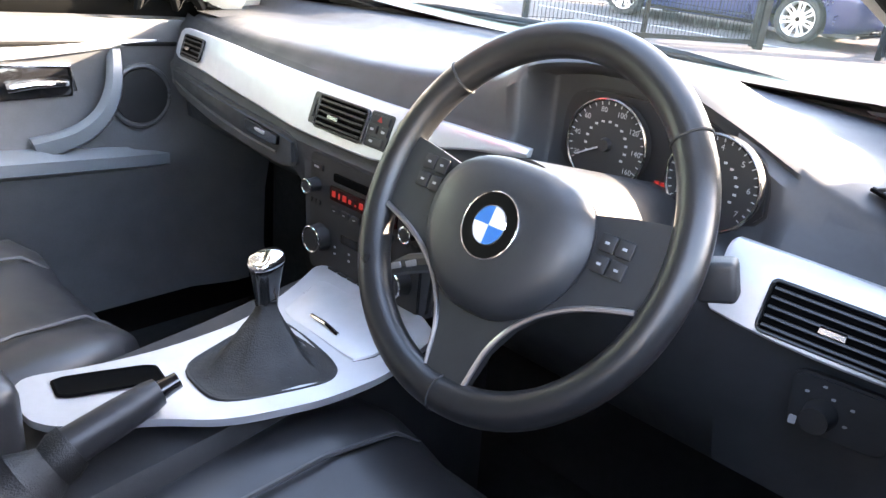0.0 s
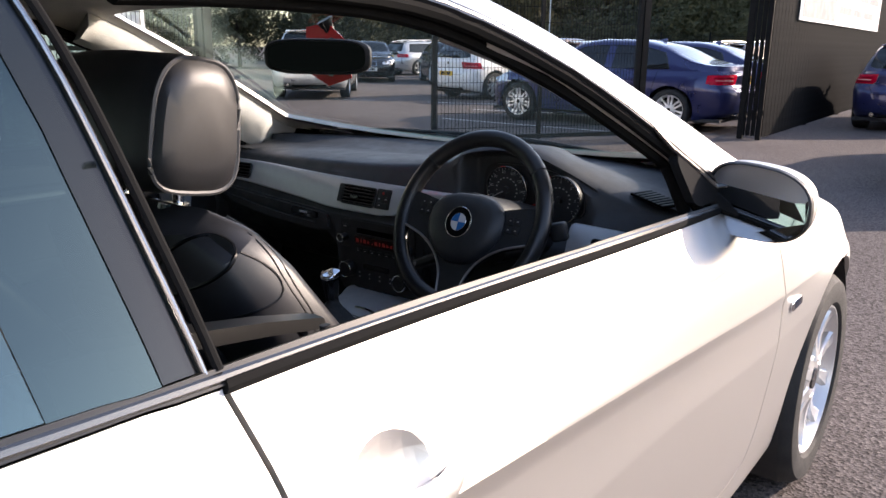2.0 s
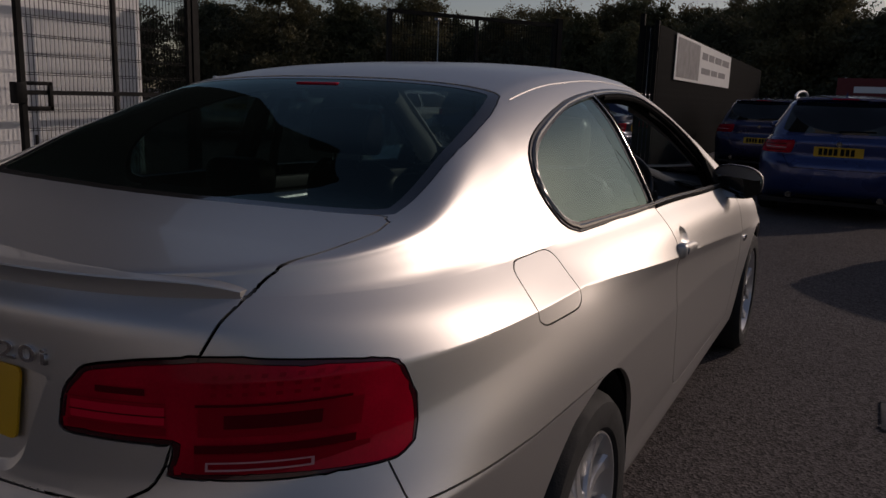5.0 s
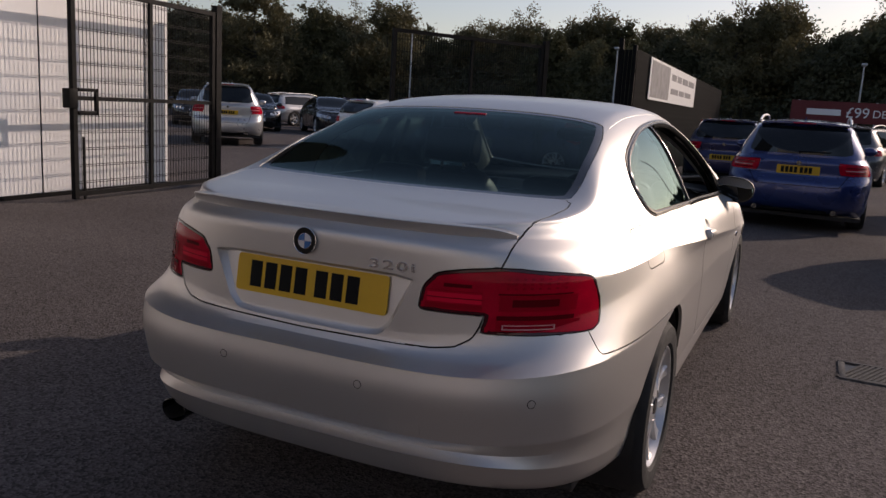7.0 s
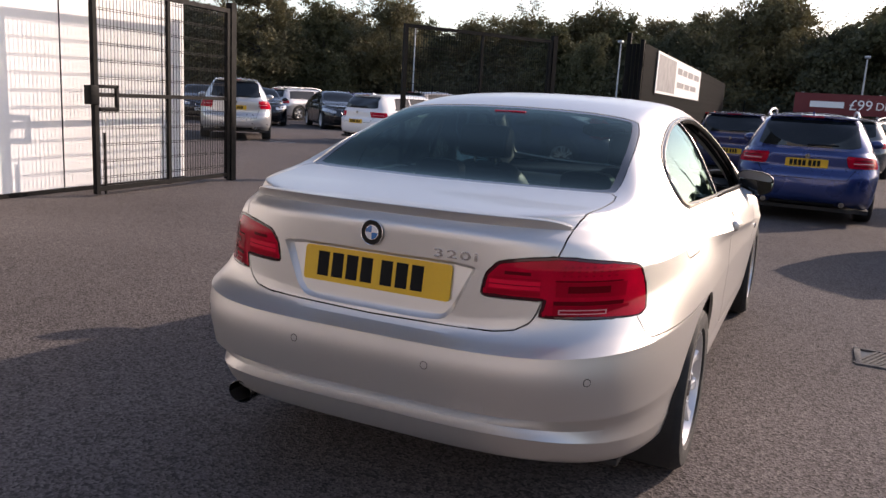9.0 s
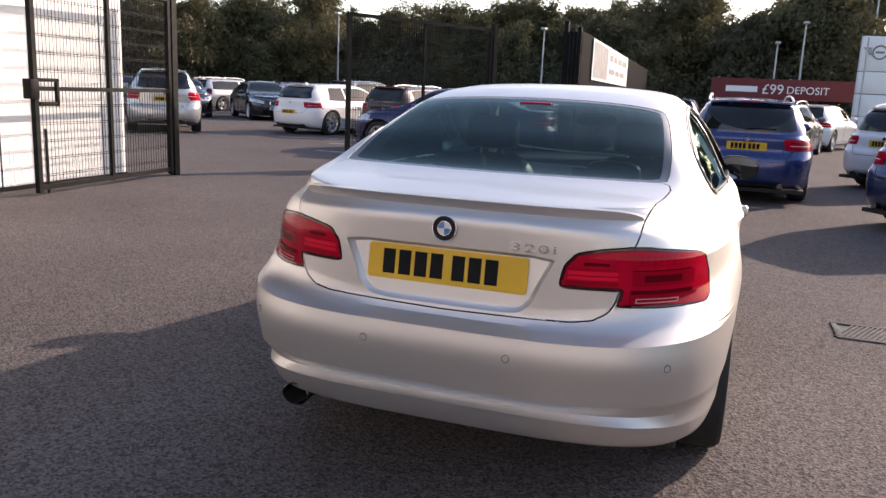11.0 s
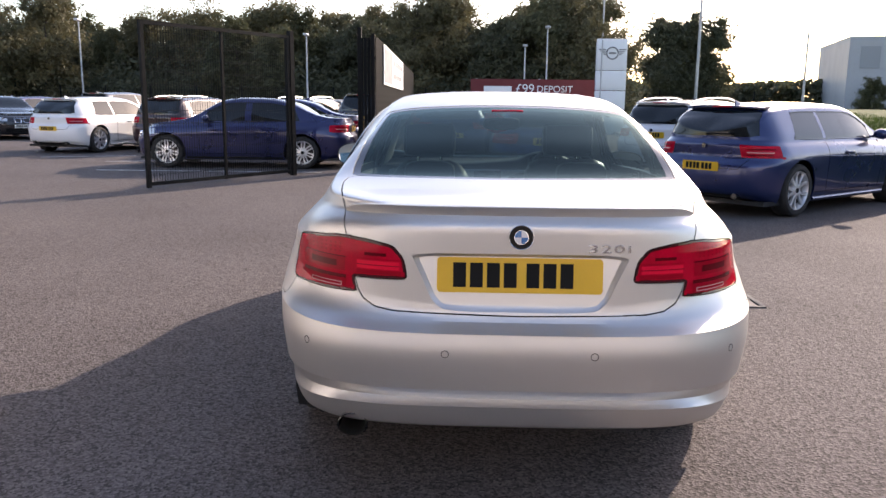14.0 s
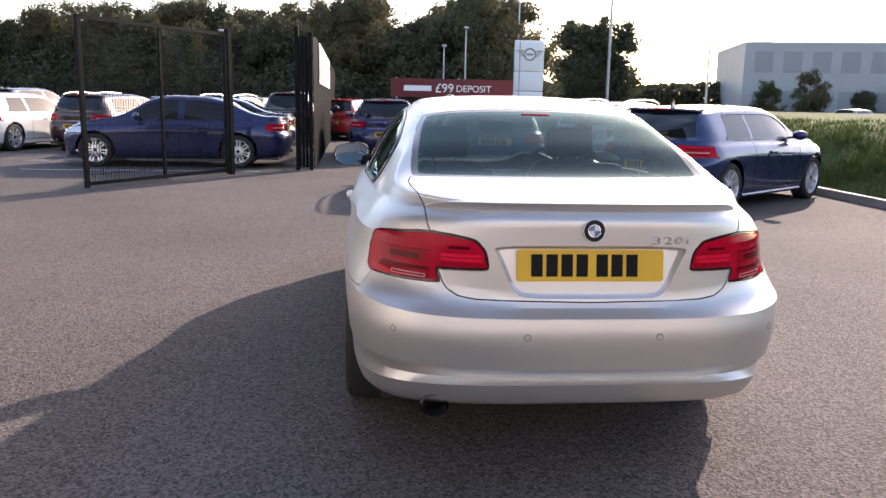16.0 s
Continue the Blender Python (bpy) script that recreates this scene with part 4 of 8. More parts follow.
def door_mirror(s, cx=.872, cz=.986, k0=1.0):
    bm = bmesh.new()
    rings = []
    for t in np.linspace(0, 1, 9):
        y = .640 + .165 * t
        k = math.sqrt(max(0.0, 1 - (max(0.0, t - .15) / .87) ** 2)) * .97 + .03
        out = []
        for a in np.linspace(0, 2 * math.pi, 33)[:-1]:
            ca, sa = math.cos(a), math.sin(a)
            px = math.copysign(abs(ca) ** .72, ca) * .108 * k * k0
            pz = math.copysign(abs(sa) ** .72, sa) * .070 * k * k0 * (1 - .12 * ca)
            out.append((s * (cx + px), y - .045 * px / .108 + .02, cz + pz))
        rings.append(out)
    loft(bm, rings)
    m = part("door_mirror", bm, SILVER, coupe, "silver door mirror with dark inner rim")
    bm = bmesh.new()
    rr = []
    for y, k in ((.650, 1.0), (.632, 1.0), (.628, .965), (.640, .93)):
        rr.append([(s * (cx + math.copysign(abs(math.cos(a)) ** .72, math.cos(a)) * .109 * k * k0), y + .02 - .044 * math.cos(a) * abs(math.cos(a)) ** -.28 * k if abs(math.cos(a)) > 1e-6 else y + .02, cz + math.copysign(abs(math.sin(a)) ** .72, math.sin(a)) * .071 * k * k0 * (1 - .12 * math.cos(a))) for a in np.linspace(0, 2 * math.pi, 33)[:-1]])
    loft(bm, rr, cap=False)
    part("mirror_rim", bm, BLACK, m)
    bm = bmesh.new()
    vs = [bm.verts.new((s * (cx + math.copysign(abs(math.cos(a)) ** .72, math.cos(a)) * .1025 * k0), .656 - .043 * math.copysign(abs(math.cos(a)) ** .72, math.cos(a)) + .017 * math.sin(a), cz + math.copysign(abs(math.sin(a)) ** .72, math.sin(a)) * .067 * k0 * (1 - .12 * math.cos(a)))) for a in np.linspace(0, 2 * math.pi, 33)[:-1]]
    bm.faces.new(vs)
    part("mirror_glass", bm, MIRROR, m, smooth=False)
    bm = bmesh.new()
    loft(bm, [[(s * x, .70 + dy * math.cos(a), z + dz * math.sin(a)) for a in np.linspace(0, 2 * math.pi, 17)[:-1]] for x, z, dy, dz in ((.755, .985, .050, .020), (.785, .975, .046, .019), (.81, .965, .042, .017), (.84, .957, .040, .016), (cx, .954 + cz - .986, .038, .015))])
    part("mirror_arm", bm, SEAL, m)
    # the dark triangle in the corner of the window
    bm = bmesh.new()
    tri = soften([(.735, .978), (.57, 1.078), (.545, 1.062), (.548, .982)] if s > 0 else [(.735, .978), (.625, 1.050), (.602, 1.040), (.605, .982)], .12, 2)
    loft(bm, [[(s * (side_x(y, max(z, .975)) + o), y, z) for y, z in tri] for o in (.002, -.016)])
    part("mirror_sail", bm, SEAL, m)


door_mirror(1)
door_mirror(-1, .915, 1.018, 1.1)

# weather strip on the sill of each door window
for s in (1, -1):
    bm = bmesh.new()
    pts = [(s * (w - .004), y, z + .008) for y, w, z in [(yy, float(pchip(KN, BODY_ROWS[11][1])(yy)), float(pchip(KN, BODY_ROWS[11][0])(yy))) for yy in np.linspace(-.50, .70, 24)]]
    tube(bm, pts, .0085, 8)
    part("window_seal", bm, SEAL, coupe, "black rubber window seal")

# rear lights: dark seats and clear strips in the red lenses
LENSDEEP = mat("deep_red_lens", (.31, .003, .014), .12, spec=.12)
LENSPALE = mat("pale_red_lens", (.62, .30, .32), .15, coat=1)
LENSBRIGHT = mat("bright_red_lens", (.70, .008, .036), .2, spec=.15)
LENSDARK = mat("dark_red_lens", (.11, .002, .006), .14, spec=.12)


def light_strip(x0, x1, z0, z1, material, name, lift=.003, n=10, r=7.5):
    for s in (1, -1):
        V, F = [], []
        for k in range(n + 1):
            x = x0 + (x1 - x0) * k / n
            for z in (z0, z1):
                lo, hi = 8.0, 10.9
                for _ in range(18):
                    mid = (lo + hi) / 2
                    if row_at(mid, x)[2] < z:
                        lo = mid
                    else:
                        hi = mid
                p = row_at(lo, x)
                V.append((s * p[0] * (1 + lift / .9), p[1] - lift, z))
        for k in range(n):
            q = (2 * k, 2 * k + 2, 2 * k + 3, 2 * k + 1)
            F.append(q if s > 0 else q[::-1])
        link_mesh(name, V, F, material, coupe)


light_strip(.556, .735, .771, .800, LENSDEEP, "lamp_chamber", .0016)
light_strip(.570, .686, .776, .779, LENSPALE, "reversing_strip", .0034)
light_strip(.570, .686, .787, .7895, LENSPALE, "reversing_strip", .0034)
light_strip(.570, .573, .776, .7895, LENSPALE, "reversing_strip", .0036, 1)
light_strip(.683, .686, .776, .7895, LENSPALE, "reversing_strip", .0036, 1)
light_strip(.556, .722, .802, .814, LENSDARK, "lamp_division", .0026)
light_strip(.560, .725, .826, .868, LENSDEEP, "lamp_chamber", .0014)
light_strip(.590, .690, .838, .858, LENSDARK, "lamp_reflector", .0024)
light_strip(.556, .715, .870, .874, LENSDARK, "lamp_division", .0026)
for row in range(3):
    for k in range(8):
        light_strip(.574 + .0175 * k, .5805 + .0175 * k, .885 + .0125 * row, .8905 + .0125 * row, LENSDEEP, "lamp_bead", .0020, 1)
light_strip(.378, .518, .842, .868, LENSBRIGHT, "lamp_bar", .0020)
light_strip(.376, .520, .8535, .8555, LENSDARK, "lamp_division", .0028)
light_strip(.420, .492, .884, .894, LENSDARK, "lamp_division", .0026)
light_strip(.372, .520, .8725, .8745, LENSDEEP, "lamp_division", .0026)
light_strip(.372, .520, .826, .838, LENSDEEP, "lamp_chamber", .0016)

# roof joints: slim strips from the rear window's corners to the windscreen
for s in (1, -1):
    pts = []
    for y in np.linspace(-1.07, .16, 40):
        z0 = float(pchip(KN, BODY_ROWS[11][0])(y))
        z = z0 + .875 * (float(ROOF(y)) - z0)
        pts.append((s * side_x(y, z), y, z))
    bm = bmesh.new()
    tube(bm, pts, .0022, 6)
    part("roof_joint_strip", bm, SPOILER, coupe)

# rubber seal and bright edge down each middle pillar
for s in (1, -1):
    for dy, r, m_, nm in ((.006, .0045, SEAL, "pillar_seal"), (-.006, .0024, TRIMEDGE, "pillar_edge_strip")):
        pts = [(s * (side_x(y + dy, z) + .002), y + dy, z) for y, z in [(-.505 + (1.0 - q) * .12, q) for q in np.linspace(1.012, 1.334, 14)]]
        bm = bmesh.new()
        tube(bm, pts, r, 8)
        part(nm, bm, m_, coupe)

# black door-frame seal along the upper edge of each side window
for s in (1, -1):
    pts = []
    for y, z in DLO:
        if y > -.50 and (z > 1.05 or y > .58):
            pts.append((s * (side_x(y, z - .006) - .016), y, z - .008))
    pts.sort(key=lambda p: p[1])
    bm = bmesh.new()
    tube(bm, pts, .011, 8)
    part("door_frame_seal", bm, SEAL, coupe, "black rubber door seal")
    # second tube, set inward: opening seal, its black also painting shade over the pillar trim
    bm = bmesh.new()
    tube(bm, [(p[0] - s * .026, p[1], p[2] - .010) for p in pts], .013, 8)
    part("opening_seal", bm, SEAL, coupe, "black tube for the door opening's seal and the pillar's painted shade")

# rounded satin bead round the side windows
for s in (1, -1):
    pts = []
    n = len(DLO)
    for k, (y, z) in enumerate(DLO):
        ty, tz = DLO[(k + 1) % n][0] - DLO[k - 1][0], DLO[(k + 1) % n][1] - DLO[k - 1][1]
        l = math.hypot(ty, tz) or 1
        o = float(np.interp(-y, [.85, 1.2], [.008, .013]))
        ny, nz = tz / l, -ty / l
        if (y + ny * .01 - -.2) ** 2 + ((z + nz * .01 - 1.15) * 3) ** 2 < (y - ny * .01 + .2) ** 2 + ((z - nz * .01 - 1.15) * 3) ** 2:
            ny, nz = -ny, -nz
        py, pz = y + ny * o, z + nz * o
        pts.append((s * (skin_x(py, pz, s) + .0015), py, pz))
    bm = bmesh.new()
    tube(bm, pts, [float(np.interp(-p[1], [.85, 1.2], [.0055, .0085])) for p in pts], 8, True)
    part("window_bead", bm, DARKCHROME, coupe, "dark satin trim bead round the window")

# ---- cabin of the coupe ----
LEATHER = mat("black_leather", (.021, .021, .023), .38, vary=.25, scale=14, bump=.07, bump_scale=800)
DASH = mat("soft_dash_plastic", (.030, .032, .036), .55, vary=.2, scale=18, bump=.06, bump_scale=1100)
DARKTRIM = mat("dark_trim_plastic", (.013, .013, .014), .5, vary=.25, scale=18, bump=.1, bump_scale=600)
BRUSHED = mat("satin_aluminium_trim", (.50, .505, .515), .36, .5, vary=.06, scale=40)
SATIN = mat("satin_metal", (.34, .34, .35), .28, .9)
CARPET = mat("black_carpet", (.004, .004, .0045), .95, vary=.3, scale=60, bump=.4, bump_scale=500)
PIPING = mat("seat_seam", (.05, .05, .052), .5)
LCD = mat("red_display", (.022, .001, .0015), .25)
LCDON = mat("red_display_lit", (.10, .006, .006), .4)
LCDON.node_tree.nodes["Principled BSDF"].inputs["Emission Color"].default_value = (1, .05, .04, 1)
LCDON.node_tree.nodes["Principled BSDF"].inputs["Emission Strength"].default_value = .010
DIALWHITE = mat("dial_marks", (.30, .30, .31), .5)


def cpart(name, bm, material, parent=None, label="", **k):
    return part(name, bm, material, parent or coupe, label, **k)


def rail_z(y):
    return float(pchip([-.5, .3, .95], [.985, .962, .935])(y))


# floor, tunnel, bulkhead
bm = bmesh.new()
box(bm, -.76, .76, -1.35, 1.15, .215, .235)
cpart("cabin_floor", bm, CARPET)
bm = bmesh.new()
box(bm, -.76, .76, .92, .96, .23, .90, .01)
cpart("bulkhead", bm, CARPET)
bm = bmesh.new()
loft(bm, [[(-.15, y, .22), (.17, y, .22), (.150, y, zt - .05), (.128, y, zt - .012), (-.095, y, zt - .012), (-.115, y, zt - .05)] for y, zt in ((-.75, .52), (-.1, .58), (.08, .60), (.35, .625), (.56, .655), (.70, .66))])
centre_console = cpart("centre_console", bm, DARKTRIM, label="black centre console with a satin silver panel")

# dashboard: one moulded body along x, bowed towards the windscreen at its ends
crease_z = pchip([-.76, -.665, -.31, -.142, -.01, .066, .144, .185, .206, .225, .262, .32, .385, .425, .464, .496, .528, .576, .625, .76], [.938, .941, .958, .966, .974, .981, .990, 1.002, 1.014, 1.026, 1.038, 1.046, 1.046, 1.034, 1.017, 1.0, .982, .960, .943, .925])


def bow(x):
    return .2 * x * x


def face_y(x, z):
    return .566 + bow(x) + .35 * (z - .92)


def ramp(x, a_, b_):
    t = min(1, max(0, (x - a_) / (b_ - a_)))
    return t * t * (3 - 2 * t)


def dash_profile(x):
    c = float(crease_z(x))
    lift = ramp(c, .985, 1.03)
    b_ = bow(x)
    deep = ramp(x, .222, .245) * (1 - ramp(x, .525, .555))
    y0 = .606 + b_ - .012 * lift
    back = .648
    low = .922 - .012 * ramp(x, .4, .6)
    pas = 1 - ramp(x, -.17, -.13)

    def mix(p, q):
        return (p[0] + (q[0] - p[0]) * deep, p[1] + (q[1] - p[1]) * deep)

    return [(1.075 - .25 * x * x, .984 - .02 * x * x), (1.0 - .2 * x * x, .980 - .01 * x * x), (.88, .962 + .25 * (c - .96)), (.76, c + .010 - .016 * lift), (.68 + .4 * b_, c + .008 - .004 * lift), (y0 + .022, c + .004), (y0 + .008, c), (y0, c - .006), mix((y0 - .002, c - .012), (y0 + .004, c - .012)), mix((y0 - .010, c - .022), (back, c - .022)), mix((.592 + b_, low + .020), (back + .002, .93)), mix((.584 + b_, low + .004), (back, .895)), mix((.577 + b_, low), (.585 + b_, .886)), (.556 + b_, .850), (.548 + b_, .842), (.552 + b_, .80), (.585 + b_ - .005 * pas, .70 + .072 * pas), (.68 + .02 * pas, .60 + .125 * pas), (.80 + .04 * pas, .56 + .08 * pas), (.95, .56)]


bm = bmesh.new()
xs = sorted(set(list(np.linspace(-.755, .755, 61)) + list(np.linspace(.18, .28, 21)) + list(np.linspace(.50, .58, 13))))
loft(bm, [[(x, y, z) for y, z in dash_profile(x)] for x in xs])
dashboard = cpart("dashboard", bm, DASH, label="dark soft-touch dashboard with satin silver trim", angle=50)


def strip(name, pts, y, thick=.012, parent=None, material=None, bevel=.003, lean=0.0, label=""):
    """A plate standing across the car: outline in x, z, following the dashboard's bow."""
    bm = bmesh.new()
    plate(bm, pts, thick, bevel=bevel)
    for v in bm.verts:
        x, z = v.co.x, v.co.y
        v.co = Vector((x, y - v.co.z + bow(x) + lean * (z - .92), z))
    return cpart(name, bm, material or BRUSHED, parent or dashboard, label)


def satin_band(top, bottom, n=30):
    """A long satin trim piece between an upper and a lower edge line."""
    ft, fb = pchip(*zip(*top)), pchip(*zip(*bottom))
    bm = bmesh.new()
    rings = []
    x0, x1 = top[0][0], top[-1][0]
    for k in range(n + 1):
        q = .5 - .5 * math.cos(math.pi * k / n)
        x = x0 + (x1 - x0) * q
        e = min(1, min(k, n - k) / 4 + .25)
        zt, zb = float(ft(x)), float(fb(x))
        mid = (zt + zb) / 2
        zt, zb = mid + (zt - mid) * (.55 + .45 * e ** .5), mid + (zb - mid) * (.55 + .45 * e ** .5)
        rings.append([(x, face_y(x, z) + o, z) for z, o in ((zt, .010), (zt, .003), (zt - .003, .0), (mid, -.0015), (zb + .003, .0), (zb, .003), (zb, .010))])
    loft(bm, rings)
    return cpart("trim_strip", bm, BRUSHED, dashboard, "satin silver dashboard trim")


satin_band([(-.700, .922), (-.617, .928), (-.40, .935), (-.08, .934), (.12, .933), (.262, .932)], [(-.700, .866), (-.512, .871), (-.286, .866), (-.141, .858), (.03, .859), (.065, .864), (.11, .893), (.19, .912), (.262, .920)])
satin_band([(.512, .902), (.60, .895), (.70, .885), (.742, .880)], [(.512, .828), (.563, .818), (.63, .810), (.70, .805), (.742, .803)])
VENTSLAT = mat("vent_slat", (.006, .006, .0065), .4, spec=.4)
# near-black that paints the shade of deep mouths and slots on flat plates
DEPTHSHADE = mat("depth_shade", (.0008, .0008, .0009), .8, spec=.05)


def air_vent(x0, x1, z0, z1, slats, drop=0.0):
    """A grille that looks sunken: flat near-black plate painted as the mouth's shade, raised rim, slats and a thumb
    tab.
    """
    def fy(x, z, o):
        z -= drop * (x - x0)
        return (x, face_y(x, z) + o - .0018, z)
    ol = rounded(x1 - x0, z1 - z0, .006, 4, (x0 + x1) / 2, (z0 + z1) / 2)
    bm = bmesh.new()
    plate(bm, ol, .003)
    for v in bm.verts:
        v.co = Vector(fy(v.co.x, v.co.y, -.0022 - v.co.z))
    v_ = cpart("air_vent", bm, DEPTHSHADE, dashboard, "black slatted air vent")
    bm = bmesh.new()
    tube(bm, [fy(x, z, -.0035) for x, z in ol], .0022, 6, True)
    part("vent_rim", bm, VENTSLAT, v_)
    for k in range(slats):
        z = z0 + (z1 - z0) * (k + .75) / (slats + .5)
        bm = bmesh.new()
        loft(bm, [[fy(x, z + .0011, -.0030), fy(x, z + .0013, -.0055), fy(x, z - .0009, -.0060), fy(x, z - .0018, -.0030)] for x in np.linspace(x0 + .004, x1 - .004, 5)])
        part("slat", bm, VENTSLAT, v_)
    cx_, cz_ = x0 + (x1 - x0) * .42, (z0 + z1) / 2 - .002
    bm = bmesh.new()
    loft(bm, [[fy(x, cz_ + .003, -.006), fy(x, cz_ + .0025, -.0105), fy(x, cz_ - .0025, -.0105), fy(x, cz_ - .003, -.006)] for x in (cx_ - .012, cx_ - .010, cx_ + .010, cx_ + .012)])
    part("thumb_tab", bm, DARKCHROME, v_)


air_vent(-.650, -.540, .878, .917, 4, -.06)
air_vent(-.108, .002, .877, .921, 5, .0)
air_vent(.565, .722, .826, .876, 5, .09)
HAZARD = mat("hazard_red", (.35, .01, .01), .4)
strip("switch_panel", soften([(-.128, .921), (-.110, .921), (-.110, .877), (-.128, .877)], .1), .5635, .006, material=DARKTRIM, bevel=.001, lean=.35)
strip("thumbwheel", rounded(.007, .028, .003, 3, -.119, .900), .5615, .006, material=BLACK, bevel=.001, lean=.35)
strip("switch_panel", rounded(.046, .047, .004, 3, .027, .899), .5635, .006, material=DARKTRIM, bevel=.001, lean=.35)
for cx_, cz_, w_, m_ in ((.027, .914, .036, BLACK), (.016, .900, .018, BLACK), (.038, .900, .018, BLACK), (.027, .885, .030, BLACK)):
    strip("switch", rounded(w_, .011, .002, 2, cx_, cz_), .5610, .004, material=m_, bevel=.001, lean=.35)
strip("hazard_mark", [(.022, .911), (.032, .911), (.027, .9185)], .5606, .0005, material=HAZARD, bevel=0, lean=.35)
for cx_, cz_ in ((.016, .900), (.038, .900), (.020, .885)):
    strip("switch_mark", rounded(.007, .003, .0008, 1, cx_, cz_), .5606, .0005, material=DIALWHITE, bevel=0, lean=.35)

# glove box lid and its catch
strip("glovebox_lid", soften([(-.70, .846), (-.50, .850), (-.155, .846), (-.150, .800), (-.20, .789), (-.45, .792), (-.66, .797), (-.70, .81)], .1), .541, .02, material=DASH, bevel=.006)
bm = bmesh.new()
loft(bm, [[(x, .5395 + bow(x), z), (x, .536 + bow(x), z - .002), (x, .5395 + bow(x), z - .004)] for x, z in ((x, .813 + .03 * max(0, -x - .3)) for x in np.linspace(-.69, -.20, 14))])
part("lid_crease", bm, DARKTRIM, dashboard)
strip("glovebox_catch", soften([(-.306, .841), (-.197, .839), (-.199, .820), (-.308, .820)], .1), .5385, .006, material=GLOSSBLACK, bevel=.0015)
strip("glovebox_handle", rounded(.032, .005, .002, 2, -.252, .832), .5365, .004, material=BRUSHED, bevel=.001)

# radio and heater panel
strip("console_facia", soften([(-.142, .848), (.165, .848), (.152, .655), (-.125, .655)], .06), .550, .05, material=DASH, bevel=.006)
strip("radio", rounded(.245, .112, .010, 4, .012, .782), .5455, .02, material=DARKTRIM, bevel=.0015)
# thin plate on the radio face, its black painted as the slot's shade
strip("disc_slot", rounded(.150, .013, .003, 2, .022, .812), .5450, .004, material=DEPTHSHADE, bevel=.001)
strip("disc_lip", rounded(.150, .0025, .001, 2, .022, .804), .5440, .004, material=BLACK, bevel=.0006)
strip("display", rounded(.146, .022, .003, 2, .013, .787), .5450, .004, material=LCD, bevel=.001)
for k, (w_, h_, up) in enumerate(((.008, .009, 0), (.003, .009, 0), (.008, .009, 0), (.006, .006, -.001), (.003, .003, -.003), (.008, .009, 0), (.004, .009, 0), (.008, .009, 0), (.007, .006, -.001), (.007, .006, -.001))):
    strip("display_bar", rounded(w_, h_, .0008, 1, -.050 + .0125 * k, .787 + up), .5446, .001, material=LCDON, bevel=0)
for k in range(6):
    strip("radio_button", rounded(.019, .010, .002, 2, -.046 + .0235 * k, .762), .5432, .004, material=BLACK, bevel=.001)
    strip("button_mark", rounded(.006, .0015, .0005, 1, -.046 + .0235 * k, .762), .5428, .0005, material=DIALWHITE, bevel=0)
for k in range(3):
    for x_ in (-.106, .106):
        strip("radio_button", rounded(.0085, .008, .002, 2, x_ + .0098 * k, .762), .5432, .004, material=BLACK, bevel=.001)
for cx_, cz_ in ((-.092, .818), (.112, .818)):
    strip("radio_button", rounded(.028, .011, .002, 2, cx_, cz_), .5432, .004, material=BLACK, bevel=.001)
    strip("button_mark", rounded(.012, .003, .0008, 1, cx_, cz_), .5428, .0005, material=DIALWHITE, bevel=0)
strip("heater_panel", rounded(.245, .086, .012, 4, .012, .694), .5470, .02, material=DARKTRIM, bevel=.0015)
strip("heater_display", rounded(.085, .014, .003, 2, .010, .722), .5464, .004, material=GLOSSBLACK, bevel=.001)
for k in range(6):
    strip("heater_button", rounded(.021, .010, .002, 2, -.048 + .0235 * k, .662), .5450, .004, material=BLACK, bevel=.001)
for k in range(8):
    strip("heater_mark", rounded(.005, .003, .0008, 1, -.045 + .034 * (k % 4), .704 - .011 * (k // 4)), .5466, .0005, material=DIALWHITE, bevel=0)


def knob(x, z, r, y=.5455):
    bm = bmesh.new()
    cyl(bm, (x, y + .004, z), (x, y - .018, z), r, r * .86, 28)
    k = cpart("knob", bm, DARKTRIM, dashboard, "black rotary knob with chrome edge")
    bm = bmesh.new()
    tube(bm, [(x + r * .90 * math.cos(a), y - .017, z + r * .90 * math.sin(a)) for a in np.linspace(0, 2 * math.pi, 29)[:-1]], .0018, 6, True)
    part("edge_ring", bm, CHROME, k)
    bm = bmesh.new()
    cyl(bm, (x, y - .017, z), (x, y - .0186, z), r * .62, seg=20)
    part("knob_face", bm, BLACK, k)


knob(-.094, .789, .0115)
knob(.121, .785, .0115)
knob(-.079, .709, .022)
knob(.100, .705, .022)

# instrument binnacle with two dials
DIAL = mat("dial_face", (.010, .010, .011), .6)
DIALBACK = mat("dial_surround", (.012, .012, .013), .45, vary=.2, scale=20)
bm = bmesh.new()
plate(bm, soften([(.262, .895), (.262, .99), (.30, 1.012), (.45, 1.008), (.525, .97), (.530, .895)], .2), .02, bevel=.004)
cluster = cpart("instrument_binnacle", bm, DIALBACK, dashboard, "black instrument panel with two round dials")
cluster.matrix_basis = Matrix.Translation((0, .644, 0)) @ REARWARD
bm = bmesh.new()
tube(bm, [(.405, .43, .862), (.405, .55, .855), (.405, .64, .845)], [.060, .065, .075], 20, flat=.5)
part("column_shroud", bm, DARKTRIM, dashboard)
